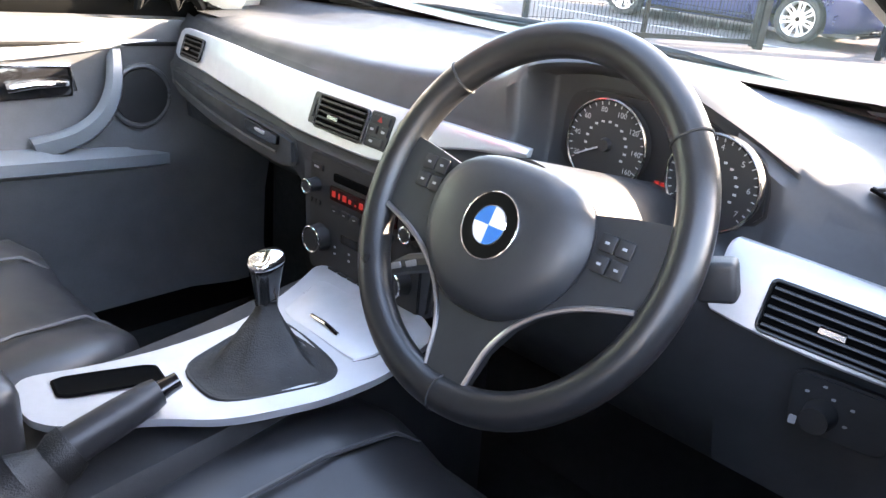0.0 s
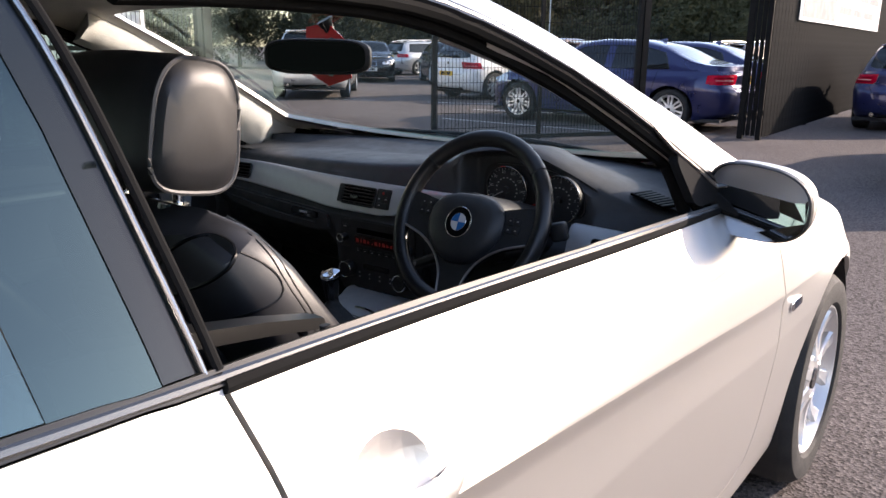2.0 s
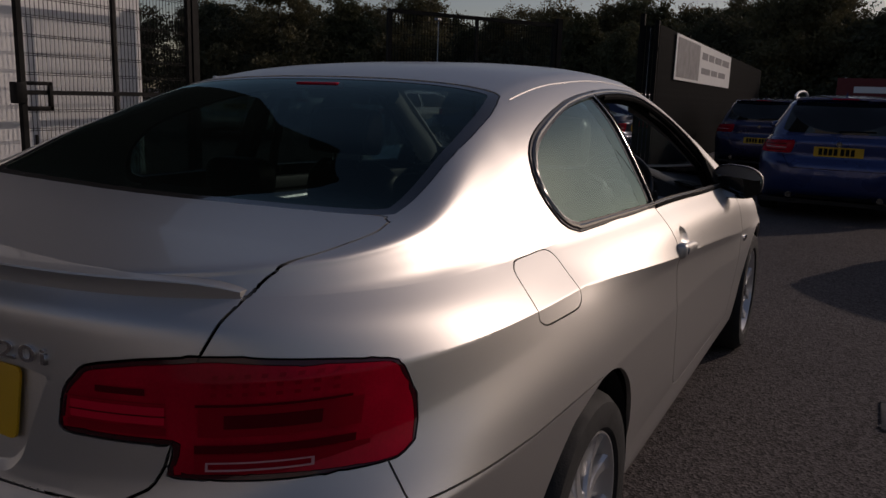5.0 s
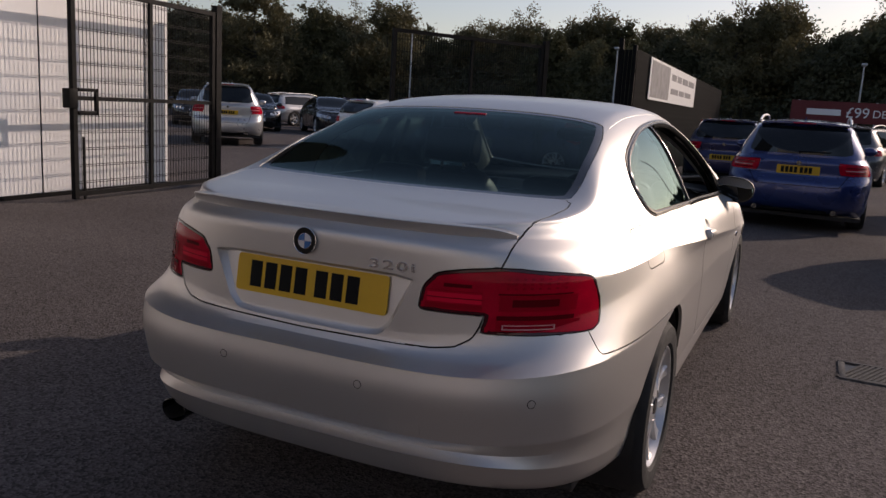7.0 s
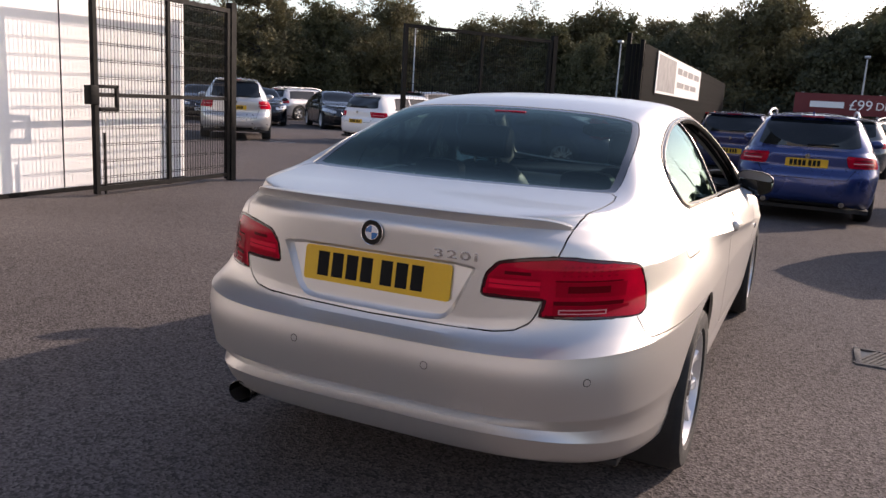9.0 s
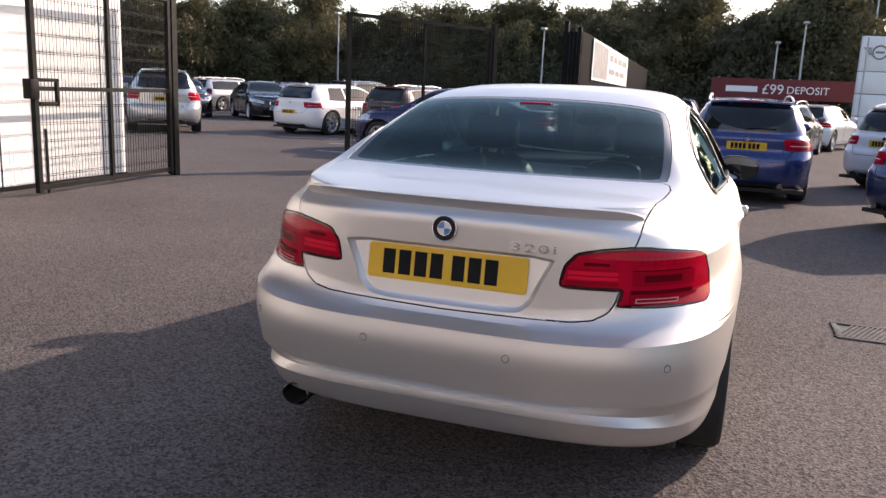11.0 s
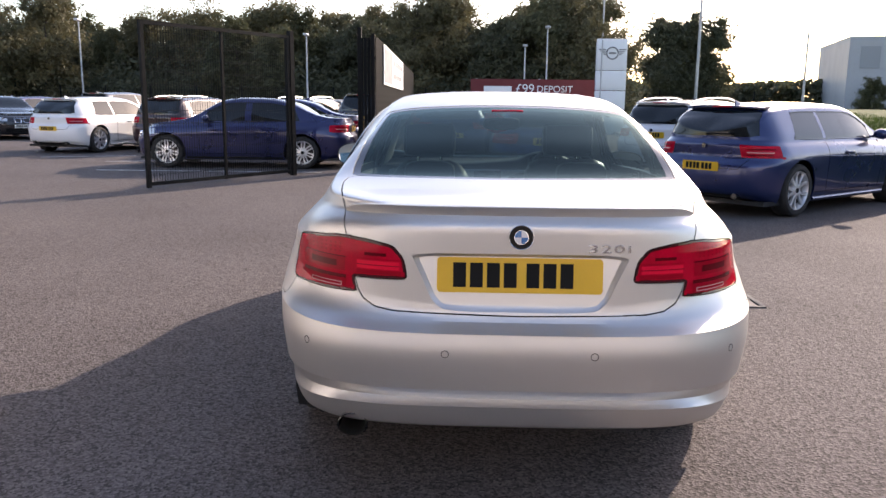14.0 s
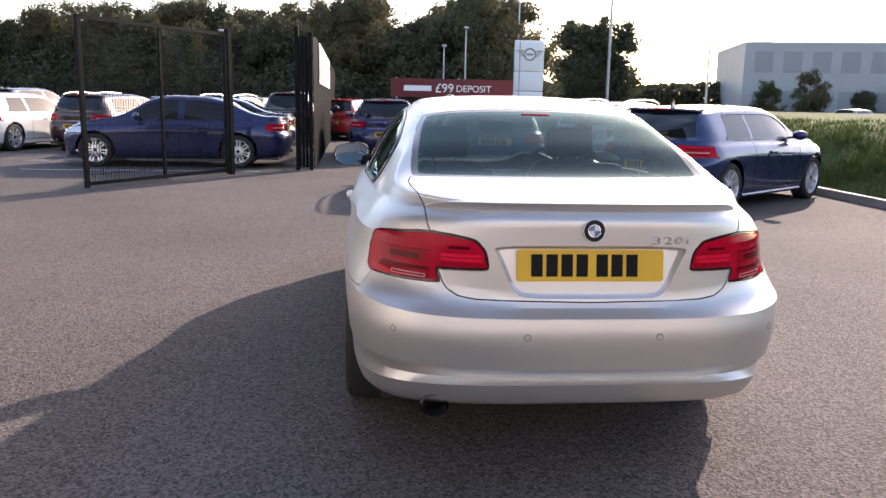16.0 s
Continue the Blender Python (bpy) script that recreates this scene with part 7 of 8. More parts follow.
GRASS = mat("bank_grass", (.050, .078, .022), .95, vary=.5, scale=2.5, color2=(.072, .088, .030), bump=.6, bump_scale=30, spec=.05)
BLADES = leafy(mat("grass_blades", (.085, .125, .035), .9, vary=.4, scale=3.0, spec=.1))
rng = random.Random(5)
V, F = [], []
NX, NY = 40, 90
for j in range(NY):
    for i in range(NX):
        x = 6.61 + (i / (NX - 1)) ** 1.6 * 60
        y = -12 + 100 * j / (NY - 1)
        d = x - 6.61
        h = 1.15 * (1 - math.exp(-(d / 1.1) ** 1.7)) + .10 * noise.noise((x * .9, y * .9, 0)) * min(1, d * 2) + (.05 * noise.noise((x * 4, y * 4, 3)) if d < 4 else 0)
        V.append((x, y, max(.03, h)))
for j in range(NY - 1):
    for i in range(NX - 1):
        a = j * NX + i
        F.append((a, a + 1, a + NX + 1, a + NX))
bank = tagged(link_mesh("grass_bank", V, F, GRASS), "rough green grass bank behind a kerb", "grass bank", kind="structure")
V, F = [], []
for k in range(60000):
    x, y = 6.63 + abs(rng.gauss(0, 1.1)), rng.uniform(-2, 26)
    d = x - 6.61
    h = 1.15 * (1 - math.exp(-(d / 1.1) ** 1.7)) + .10 * noise.noise((x * .9, y * .9, 0)) * min(1, d * 2)
    a, l, w = rng.uniform(0, 6.28), rng.uniform(.03, .10), rng.uniform(.006, .014)
    lean = rng.uniform(.2, .9) * l
    b = len(V)
    V += [(x - w * math.sin(a), y + w * math.cos(a), h - .02), (x + w * math.sin(a), y - w * math.cos(a), h - .02), (x + lean * math.cos(a), y + lean * math.sin(a), h + l)]
    F.append((b, b + 1, b + 2))
tagged(link_mesh("grass_blades", V, F, BLADES, smooth=False), "tufts of rough green grass on the bank", "grass", kind="stuff")

# ---- parked cars ----
def paint(name, c, metal=.5, rough=.3):
    return mat(name, c, rough, metal, .9, .06, 3.0)


P_BLUE = paint("blue_paint", (.012, .036, .155))
P_DEEPBLUE = paint("deep_blue_paint", (.012, .026, .105))
P_NAVY = paint("navy_paint", (.014, .020, .085))
P_WHITE = paint("white_paint", (.72, .72, .71), 0, .35)
P_BLACK = paint("black_paint", (.010, .010, .012), .2, .25)
P_GREY = paint("grey_paint", (.10, .105, .115))
P_SILVERGREY = paint("pale_silver_paint", (.50, .50, .50), .6, .32)
P_MAROON = paint("maroon_paint", (.040, .012, .012), .2)
P_RED = paint("red_paint", (.45, .015, .012), .1)
HEADLAMP = mat("headlamp_lens", (.55, .57, .60), .08, .3, 1.0)


def car_shape(kind):
    """Side profile numbers for a body type: rear y, front y, half width, belt z, roof line, glass limits."""
    if kind == "saloon":
        return dict(ry=-2.26, fy=2.26, W=.91, belt=.93, hubs=(1.50, -1.26), roof=([-2.3, -1.85, -1.55, -1.0, -.55, 0, .35, 1.05, 1.25, 2.0, 2.3], [1.02, 1.04, 1.10, 1.34, 1.42, 1.43, 1.39, 1.02, .97, .85, .72]), rg=(-1.58, -1.0), ws=(.32, 1.02), dlo=(-1.22, .72), bp=(-.28, .02), sill=.18)
    if kind == "hatch":
        return dict(ry=-2.12, fy=2.16, W=.88, belt=.95, hubs=(1.40, -1.28), roof=([-2.2, -2.05, -1.96, -1.62, -1.1, -.3, .2, .45, 1.05, 1.25, 1.9, 2.2], [.96, .99, 1.06, 1.385, 1.43, 1.45, 1.43, 1.38, 1.03, .98, .86, .74]), rg=(-1.97, -1.63), ws=(.40, 1.02), dlo=(-1.50, .72), bp=(-.25, .02), sill=.18)
    if kind == "estate":
        return dict(ry=-2.31, fy=2.30, W=.91, belt=.95, hubs=(1.50, -1.30), roof=([-2.4, -2.22, -2.14, -1.84, -1.4, -.4, .15, .40, 1.05, 1.25, 2.0, 2.35], [.98, 1.00, 1.08, 1.40, 1.445, 1.47, 1.45, 1.39, 1.03, .98, .86, .74]), rg=(-2.15, -1.85), ws=(.36, 1.02), dlo=(-1.80, .72), bp=(-.25, .02), sill=.18)
    if kind == "sporthatch":
        return dict(ry=-2.12, fy=2.18, W=.885, belt=.93, hubs=(1.41, -1.28), roof=([-2.2, -2.05, -1.97, -1.62, -1.1, -.3, .1, .35, 1.0, 1.25, 1.9, 2.2], [.98, 1.0, 1.07, 1.345, 1.40, 1.42, 1.405, 1.36, 1.02, .97, .86, .74]), rg=(-1.97, -1.63), ws=(.30, .98), dlo=(-1.34, .66), bp=(-.74, -.52), sill=.17)
    return dict(ry=-2.18, fy=2.18, W=.92, belt=1.06, hubs=(1.36, -1.34), roof=([-2.3, -2.08, -2.0, -1.74, -1.3, -.3, .25, .5, 1.15, 1.35, 1.95, 2.25], [1.08, 1.10, 1.20, 1.56, 1.61, 1.64, 1.61, 1.56, 1.16, 1.10, .98, .84]), rg=(-2.0, -1.75), ws=(.48, 1.12), dlo=(-1.62, .82), bp=(-.25, .02), sill=.24)


def parked_car(kind, colour, label, x, y, heading, plate_mat=None, lights="both", rack=False):
    d = car_shape(kind)
    ry, fy, W, belt, (hf, hr) = d["ry"], d["fy"], d["W"], d["belt"], d["hubs"]
    s0, yr, yf = d["sill"], hr - .05, hf - .05
    kn = [yr, 0, yf]
    rows = [([s0] * 3, [W - .08] * 3, (ry + .12, s0 + .08), (fy - .10, s0)),
            ([s0 + .12] * 3, [W - .035] * 3, (ry + .02, s0 + .16), (fy - .02, s0 + .12)),
            ([.52] * 3, [W - .01, W - .02, W - .01], (ry, .50), (fy, .50)),
            ([.66] * 3, [W, W - .01, W], (ry + .01, .64), (fy - .03, .62)),
            ([belt - .17, belt - .20, belt - .24], [W - .01, W, W], (ry + .08, .74), (fy - .07, .68)),
            ([belt - .07, belt - .08, belt - .12], [W - .05, W - .03, W - .04], (ry + .07, belt - .05), (fy - .14, belt - .18)),
            ([belt, belt - .01, belt - .04], [W - .10, W - .09, W - .14], (ry + .12, belt + .02), (fy - .28, belt - .13))]
    zs, ws = [pchip(kn, r[0]) for r in rows], [pchip(kn, r[1]) for r in rows]
    roof = pchip(*d["roof"])
    vs = np.linspace(0, 6, 22)
    st = [("f", a) for a in np.linspace(90, 0, 14)] + [("s", q) for q in np.linspace(yf, yr, 44)[1:-1]] + [("r", a) for a in np.linspace(0, 90, 22)]
    cols = []
    for kk, s in st:
        pts = []
        for (zl, wl, (ey, ez), (gy, gz)), zf, wf in zip(rows, zs, ws):
            if kk == "s":
                pts.append((wf(s), s, zf(s)))
                continue
            y0, e, ez_, n = (yr, ey, ez, 3.6) if kk == "r" else (yf, gy, gz, 3.0)
            c, t = (0.0 if s == 90 else math.cos(radians(s))), math.sin(radians(s))
            yy = y0 + (e - y0) * t ** (2 / n)
            pts.append((wf(y0) * c ** (2 / n), yy, zf(y0) + (ez_ - zf(y0)) * ((yy - y0) / (e - y0)) ** 2))
        pts = np.array(pts)
        wall = np.stack([pchip(range(7), pts[:, k])(vs) for k in range(3)], 1)
        x0, y0, z0 = wall[-1]
        if kk == "r" and s > 30:
            a0 = yr + (rows[6][2][0] - yr) * math.sin(radians(30)) ** (2 / 3.6)
            yc = max(a0 + (rows[6][2][0] - a0) * (s - 30) / 60, y0)
        else:
            yc = y0
        zc = max(float(roof(yc)), z0 + .001)
        h = zc - z0
        rx = max(x0 - .46 * h, x0 * .6)
        sec = curve([(x0, z0), (x0 - .09 * h, z0 + .25 * h), (rx + .10 * h, z0 + .72 * h), (rx, z0 + .87 * h), (rx * .82, z0 + .955 * h), (rx * .4, z0 + .99 * h), (0, zc)], 3)
        top = [(px, y0 + (yc - y0) * (1 - (px / x0 if x0 > 1e-6 else 0)), pz) for px, pz in sec[1:]]
        cols.append(np.concatenate([wall, np.array(top)]))
    rr = np.concatenate([vs, 6 + np.arange(1, 19) / 3])
    V, A, F, key = [], [], [], {}

    def vid(p, r):
        k = tuple(np.round(p, 4))
        if k not in key:
            key[k] = len(V)
            V.append(p)
            A.append((r,))
        return key[k]
    G = np.array(cols)
    for side in (1, -1):
        ids = [[vid(G[i, j] * (side, 1, 1), rr[j]) for j in range(G.shape[1])] for i in range(G.shape[0])]
        for i in range(G.shape[0] - 1):
            for j in range(G.shape[1] - 1):
                q = [ids[i][j], ids[i][j + 1], ids[i + 1][j + 1], ids[i + 1][j]]
                q = q if side > 0 else q[::-1]
                q = [v for k, v in enumerate(q) if v != q[k - 1]]
                if len(set(q)) > 2:
                    F.append(tuple(q))
    sk = Skin(V, A, F)
    wr = .33 if kind != "suv" else .35
    roofz = float(roof(0))
    zt = lambda yy: np.minimum(roof(yy) - .11, roofz - .115)
    d0, d1 = d["dlo"]
    ys = np.linspace(d0, d1, 9)
    lo = belt + .035
    side_poly = [(ys[0] + .02, lo)] + [(q, lo - .01) for q in ys[1:-1]] + [(d1, lo - .02)] + [(q, max(float(zt(q)), lo + .01)) for q in np.linspace(d1 - .03, d0 + .14, 12)]
    ssd = sd_poly(side_poly)
    g0, g1 = d["rg"]
    upright = kind != "saloon"
    rz1 = float(roof(g1)) - .035
    rsd = sd_poly(soften([(-.64, belt + .055), (.64, belt + .055), (.545, rz1), (-.545, rz1)], .08, 2)) if upright else sd_poly([(-.60, g0), (.60, g0), (.52, g1), (-.52, g1)])
    w0, w1 = d["ws"]
    wsd = sd_poly([(-.53, w0), (.53, w0), (.66, w1 - .12), (.4, w1 - .02), (0, w1), (-.4, w1 - .02), (-.66, w1 - .12)])

    def cutv(fn, cond):
        X = np.abs(sk.V[:, 0]), sk.V[:, 1], sk.V[:, 2], sk.A[:, 0], sk.V[:, 0]
        sk.cut(np.where(cond(*X), fn(*X), 9.0))
    for hy in (hf, hr):
        cutv(lambda a, yy, z, r, xx: np.hypot(yy - hy, z - wr) - wr - .055, lambda a, yy, z, r, xx: a > .5)
    cutv(lambda a, yy, z, r, xx: ssd(yy, z), lambda a, yy, z, r, xx: (r > 5.9) & (a > .45))
    cutv(lambda a, yy, z, r, xx: rsd(xx, z if upright else yy), lambda a, yy, z, r, xx: (r > 6) & (yy < (g1 + .06 if upright else -.8)))
    cutv(lambda a, yy, z, r, xx: wsd(xx, yy), lambda a, yy, z, r, xx: (r > 6) & (yy > 0))
    tl = sd_poly([(.46, belt - .03), (.95, belt - .05), (.97, belt - .19), (.50, belt - .19)] if kind != "suv" else [(.56, belt - .02), (.95, belt - .02), (.97, belt - .22), (.60, belt - .22)])
    hl = sd_poly([(.42, .70), (.86, .80), (.90, .68), (.46, .60)])
    gr = sd_poly([(.03, .70), (.24, .71), (.22, .57), (.05, .56)])
    cutv(lambda a, yy, z, r, xx: tl(a, z), lambda a, yy, z, r, xx: (yy < ry + .45) & (r < 6.2))
    cutv(lambda a, yy, z, r, xx: hl(a, z), lambda a, yy, z, r, xx: (yy > fy - .6) & (r < 5.8))
    cutv(lambda a, yy, z, r, xx: gr(a, z), lambda a, yy, z, r, xx: (yy > fy - .3) & (r < 5.8))
    for q in d["bp"]:
        cutv(lambda a, yy, z, r, xx: yy - q, lambda a, yy, z, r, xx: (r > 5.9) & (a > .45) & (np.abs(yy - q) < .5))
    c, ac = sk.centre()
    a, yy, z, r, xx = np.abs(c[:, 0]), c[:, 1], c[:, 2], ac[:, 0], c[:, 0]
    sk.mark(np.ones(len(c), bool), "body")
    sk.mark((ssd(yy, z) < 0) & (r > 5.9) & (a > .45), "side")
    sk.mark((yy > d["bp"][0] + .09) & (yy < d["bp"][1] - .09), "body", ("side",))
    sk.mark((rsd(xx, z if upright else yy) < 0) & (r > 6) & (yy < (g1 + .06 if upright else -.8)), "rear")
    sk.mark((wsd(xx, yy) < 0) & (r > 6) & (yy > 0), "front")
    sk.mark((tl(a, z) < 0) & (yy < ry + .45) & (r < 6.2), "tail")
    sk.mark((hl(a, z) < 0) & (yy > fy - .6) & (r < 5.8), "lamp")
    sk.mark((gr(a, z) < 0) & (yy > fy - .3) & (r < 5.8), "grille")
    sk.mark((a > .5) & (np.minimum(np.hypot(yy - hf, z - wr), np.hypot(yy - hr, z - wr)) < wr + .055), "none")
    N = sk.normals()
    car = tagged(empty("car"), label, "car", "parked cars")
    sk.panel("body", "body", colour, car, N, gap=.0, flange=.02)
    for sgn in (1, -1):
        for tag, nm, m_, sel in (("side", "rear_side_window", CARGLASS, yy < -.1), ("side", "front_side_window", CARGLASS, yy >= -.1), ("tail", "tail_light", RED, yy < 0), ("lamp", "headlight", HEADLAMP, yy > 0), ("grille", "grille", GLOSSBLACK, yy > 0)):
            sk.panel(nm, tag, m_, car, N, gap=.003, flange=.01, select=(xx * sgn > 0) & sel)
    sk.panel("rear_window", "rear", CARGLASS, car, N, gap=.003, flange=.01)
    sk.panel("windscreen", "front", CARGLASS, car, N, gap=.003, flange=.01)
    bm = bmesh.new()
    box(bm, -W + .10, W - .10, ry + .2, fy - .2, s0 - .01, s0 + .04)
    for hy in (hf, hr):
        for sg in (1, -1):
            box(bm, sg * (W - .35), sg * (W - .30), hy - wr - .05, hy + wr + .05, s0, wr * 2)
    part("underbody", bm, LINING, car, smooth=False)
    bm = bmesh.new()
    box(bm, -.40, .40, ry + .085, ry + .16, s0 + .07, s0 + .15, .012)
    part("lower_valance", bm, SEAL, car)
    for sg in (1, -1):
        bm = bmesh.new()
        bmesh.ops.create_uvsphere(bm, u_segments=16, v_segments=10, radius=1, matrix=Matrix.Translation((sg * (W + .03), .66, belt + .07)) @ Matrix.Diagonal((.11, .075, .07, 1)))
        box(bm, sg * (W - .12), sg * (W - .02), .62, .68, belt + .02, belt + .05)
        part("door_mirror", bm, colour, car)
        for hy in (-.30, .55) if kind in ("saloon", "estate") else (-.10,):
            bm = bmesh.new()
            box(bm, sg * (W - .012), sg * (W + .022), hy - .10, hy + .09, belt - .17, belt - .135, .01)
            part("door_handle", bm, colour, car)
    if rack or kind == "estate":
        for sg in (1, -1):
            bm = bmesh.new()
            tube(bm, [(sg * .56, q, float(roof(q)) + .035 - .045 * (abs(q + .7) / 1.1) ** 4) for q in np.linspace(-1.75, .30, 14)], .016, 8)
            part("roof_rail", bm, ALLOY, car)
    bm = bmesh.new()
    loft(bm, [[(-.015, q, float(roof(q)) - .005), (.015, q, float(roof(q)) - .005), (0.004, q - .01, float(roof(q)) + hh), (-.004, q - .01, float(roof(q)) + hh)] for q, hh in ((d["rg"][1] + .30, .012), (d["rg"][1] + .18, .06))])
    part("roof_aerial", bm, colour, car)
    # seams, trim, lamps and small parts, laid on the skin
    hull = BVHTree.FromPolygons([tuple(v) for v in sk.V], sk.F)

    def at_side(sg, q, zz, o=.001):
        h = hull.ray_cast(Vector((sg * 3, q, zz)), Vector((-sg, 0, 0)))[0]
        return None if h is None else Vector((h.x + sg * o, q, zz))

    def at_end(px, zz, back=True, o=.001):
        h = hull.ray_cast(Vector((px, -5 if back else 5, zz)), Vector((0, 1 if back else -1, 0)))[0]
        return None if h is None else Vector((px, h.y + (-o if back else o), zz))

    def line(nm, pts, r, m_, closed=False):
        pts = [p for p in pts if p is not None]
        if len(pts) > 2:
            bm = bmesh.new()
            tube(bm, pts, r, 6, closed)
            part(nm, bm, m_, car)

    doors = ((-.63, -.04), (.86, .06)) if kind in ("hatch", "sporthatch") and kind == "sporthatch" else ((-1.02, -.16), (-.13, 0), (.86, .06))
    for sg in (1, -1):
        for q, lean in doors:
            line("door_seam", [at_side(sg, q + lean * (1 - zz / belt) * -1, zz, -.001) for zz in np.linspace(s0 + .13, belt - .01, 12)], .0042, SEAMDARK)
        line("sill_seam", [at_side(sg, q, s0 + .12, -.001) for q in np.linspace(hr + wr + .08, hf - wr - .08, 12)], .0042, SEAMDARK)
        line("side_skirt", [at_side(sg, q, s0 + .035, .006) for q in np.linspace(hr + wr + .07, hf - wr - .07, 14)], .020, colour if kind == "sporthatch" else SEAL)
        line("window_trim", [at_side(sg, q, zz, .002) for q, zz in side_poly], .008, GLOSSBLACK, True)
        line("waist_crease", [at_side(sg, q, belt - .20 - .02 * q, -.0005) for q in np.linspace(hr + .1, hf - .1, 20)], .004, colour)
        for zz, m_ in ((belt - .085, LENSDARK), (belt - .125, LENSPALE), (belt - .155, LENSDARK)):
            line("lamp_bar", [at_end(sg * px, zz) for px in np.linspace(.56, .80, 7)], .007, m_)
        for px in (.56, .70):
            p = at_end(sg * px, .69, False)
            if p is not None:
                bm = bmesh.new()
                cyl(bm, p + Vector((0, -.02, 0)), p + Vector((0, .008, 0)), .052, .046, 20)
                part("lamp_ring", bm, CHROME, car)
        line("grille_rim", [at_end(sg * px, zz, False, .003) for px, zz in ((.03, .70), (.13, .71), (.24, .71), (.23, .64), (.22, .57), (.13, .56), (.05, .56), (.04, .63))], .010, CHROME, True)
        line("tailgate_seam", [at_end(sg * (.60 - .10 * q), belt - .20 - (belt - .20 - .60) * q, True, -.001) for q in np.linspace(0, 1, 8)], .0042, SEAMDARK)
        bm = bmesh.new()
        cyl(bm, (sg * .48, ry + .14, s0 + .10), (sg * .48, ry + .035, s0 + .10), .036, seg=16)
        part("exhaust_tip", bm, DARKCHROME, car)
    line("bumper_seam", [at_end(px, .60, True, -.001) for px in np.linspace(-.50, .50, 15)], .0042, SEAMDARK)
    line("bumper_seam", [at_end(px, .54, False, -.001) for px in np.linspace(-.80, .80, 17)], .0042, SEAMDARK)
    bm = bmesh.new()
    for zz in (.30, .36):
        p = at_end(0, zz, False)
        box(bm, -.52, .52, p.y - .05, p.y + .004, zz - .026, zz + .026, .008)
    part("lower_grille", bm, SEAL, car)
    if upright:
        yt, zt_ = g1 - .06, float(roof(g1 + .02))
        bm = bmesh.new()
        loft(bm, [[(px, yt + .02 + .18, float(roof(yt + .22)) + .004 - .05 * abs(px) ** 3), (px, yt - .05 + .06 * (px / .55) ** 2, zt_ + .016 - .09 * abs(px) ** 2.5), (px, yt - .05 + .06 * (px / .55) ** 2, zt_ - .004 - .09 * abs(px) ** 2.5), (px, yt + .10, zt_ - .03)] for px in np.linspace(-.54, .54, 13)])
        part("roof_spoiler", bm, colour, car)
        bm = bmesh.new()
        box(bm, -.14, .14, yt - .053, yt - .030, zt_ - .006, zt_ + .008, .003)
        part("brake_light", bm, RED, car)
        line("rear_wiper", [at_end(px, belt + .085 + .02 * px, True, .010) for px in np.linspace(-.02, .36, 8)], .010, SEAL)
    if lights in ("both", "rear"):
        zp = .80 if kind in ("saloon", "estate") else (.62 if kind in ("hatch", "sporthatch") else .86)
        yp = float(np.interp(zp, [.50, .64, .74, belt - .05], [ry, ry + .01, ry + .08, ry + .07])) - .012
        number_plate(car, Matrix.Translation((0, yp, zp)) @ REARWARD, YELLOW, detail=False)
        bm = bmesh.new()
        cyl(bm, (0, ry + .055, belt - .06), (0, ry + .045, belt - .06), .030, seg=24)
        part("badge", bm, DARKCHROME, car, "small round badge")
    number_plate(car, Matrix.Translation((0, fy + .004, .45)) @ pose(0, 0, 0, 90, 0, 180), WHITEPLATE, detail=False)
    w = copy_thing({"saloon": WHEEL_TWIN, "sporthatch": WHEEL_PAIRED}.get(kind, WHEEL_FIVE), pose(0, 0, 0))
    place_wheels(car, w, W - .03, hf, hr, wr)
    car.matrix_basis = pose(x, y, 0, 0, 0, -heading)
    return car


WHEEL_FIVE = wheel_set(.33, .21, .225, 5, False)
WHEEL_TWIN = wheel_set(.33, .21, .235, 7, True)
WHEEL_PAIRED = wheel_set(.33, .21, .240, 5, True)
cars = {}


def car_at(kind, colour, label, x, y, heading, **k):
    """heading: degrees to the right of +y."""
    ident = (kind, colour.name)
    if ident in cars:
        c = copy_thing(cars[ident], pose(x, y, 0, 0, 0, -heading))
        c["label"] = label
    else:
        c = cars[ident] = parked_car(kind, colour, label, x, y, heading, **k)
    return c


car_at("saloon", P_NAVY, "dark navy four-door saloon parked beyond the open gate", -4.80, 12.15, -91)
car_at("sporthatch", P_DEEPBLUE, "deep blue three-door hatchback parked nose to the kerb", 4.40, 6.74, 51)
car_at("estate", P_BLUE, "bright blue estate car with roof rails", 1.06, 9.5, 0)
car_at("sporthatch", P_WHITE, "white hatchback parked in a bay", -10.15, 16.95, 14)
car_at("hatch", P_MAROON, "dark maroon hatchback with black roof", -7.75, 17.6, 14)
car_at("estate", P_WHITE, "white estate car between two blue ones", 4.72, 12.2, 40)
car_at("hatch", P_NAVY, "dark blue hatchback beside the slatted fence", -.55, 15.7, 0)
car_at("suv", P_SILVERGREY, "pale silver tall family car behind the gate", -13.9, 13.7, -40)
car_at("saloon", P_BLACK, "black saloon parked facing the yard", -16.4, 22.6, 134)
car_at("saloon", P_BLACK, "black saloon parked facing the yard", -19.2, 21.4, 137)
car_at("suv", P_GREY, "grey tall family car in the far row", -14.2, 27.5, 14)
car_at("hatch", P_GREY, "grey hatchback in the far row", -13.6, 23.6, 134)
car_at("estate", P_GREY, "grey estate car in the far row", -11.2, 27.0, 14)
car_at("hatch", P_WHITE, "white hatchback in the far row", -8.2, 27.2, 14)
car_at("estate", P_BLACK, "black estate car in the far row", -5.4, 22.5, 14)
car_at("suv", P_BLACK, "black tall family car in the far row", -3.2, 22.0, 10)
car_at("hatch", P_WHITE, "white hatchback in the far row", -5.2, 27.8, 14)
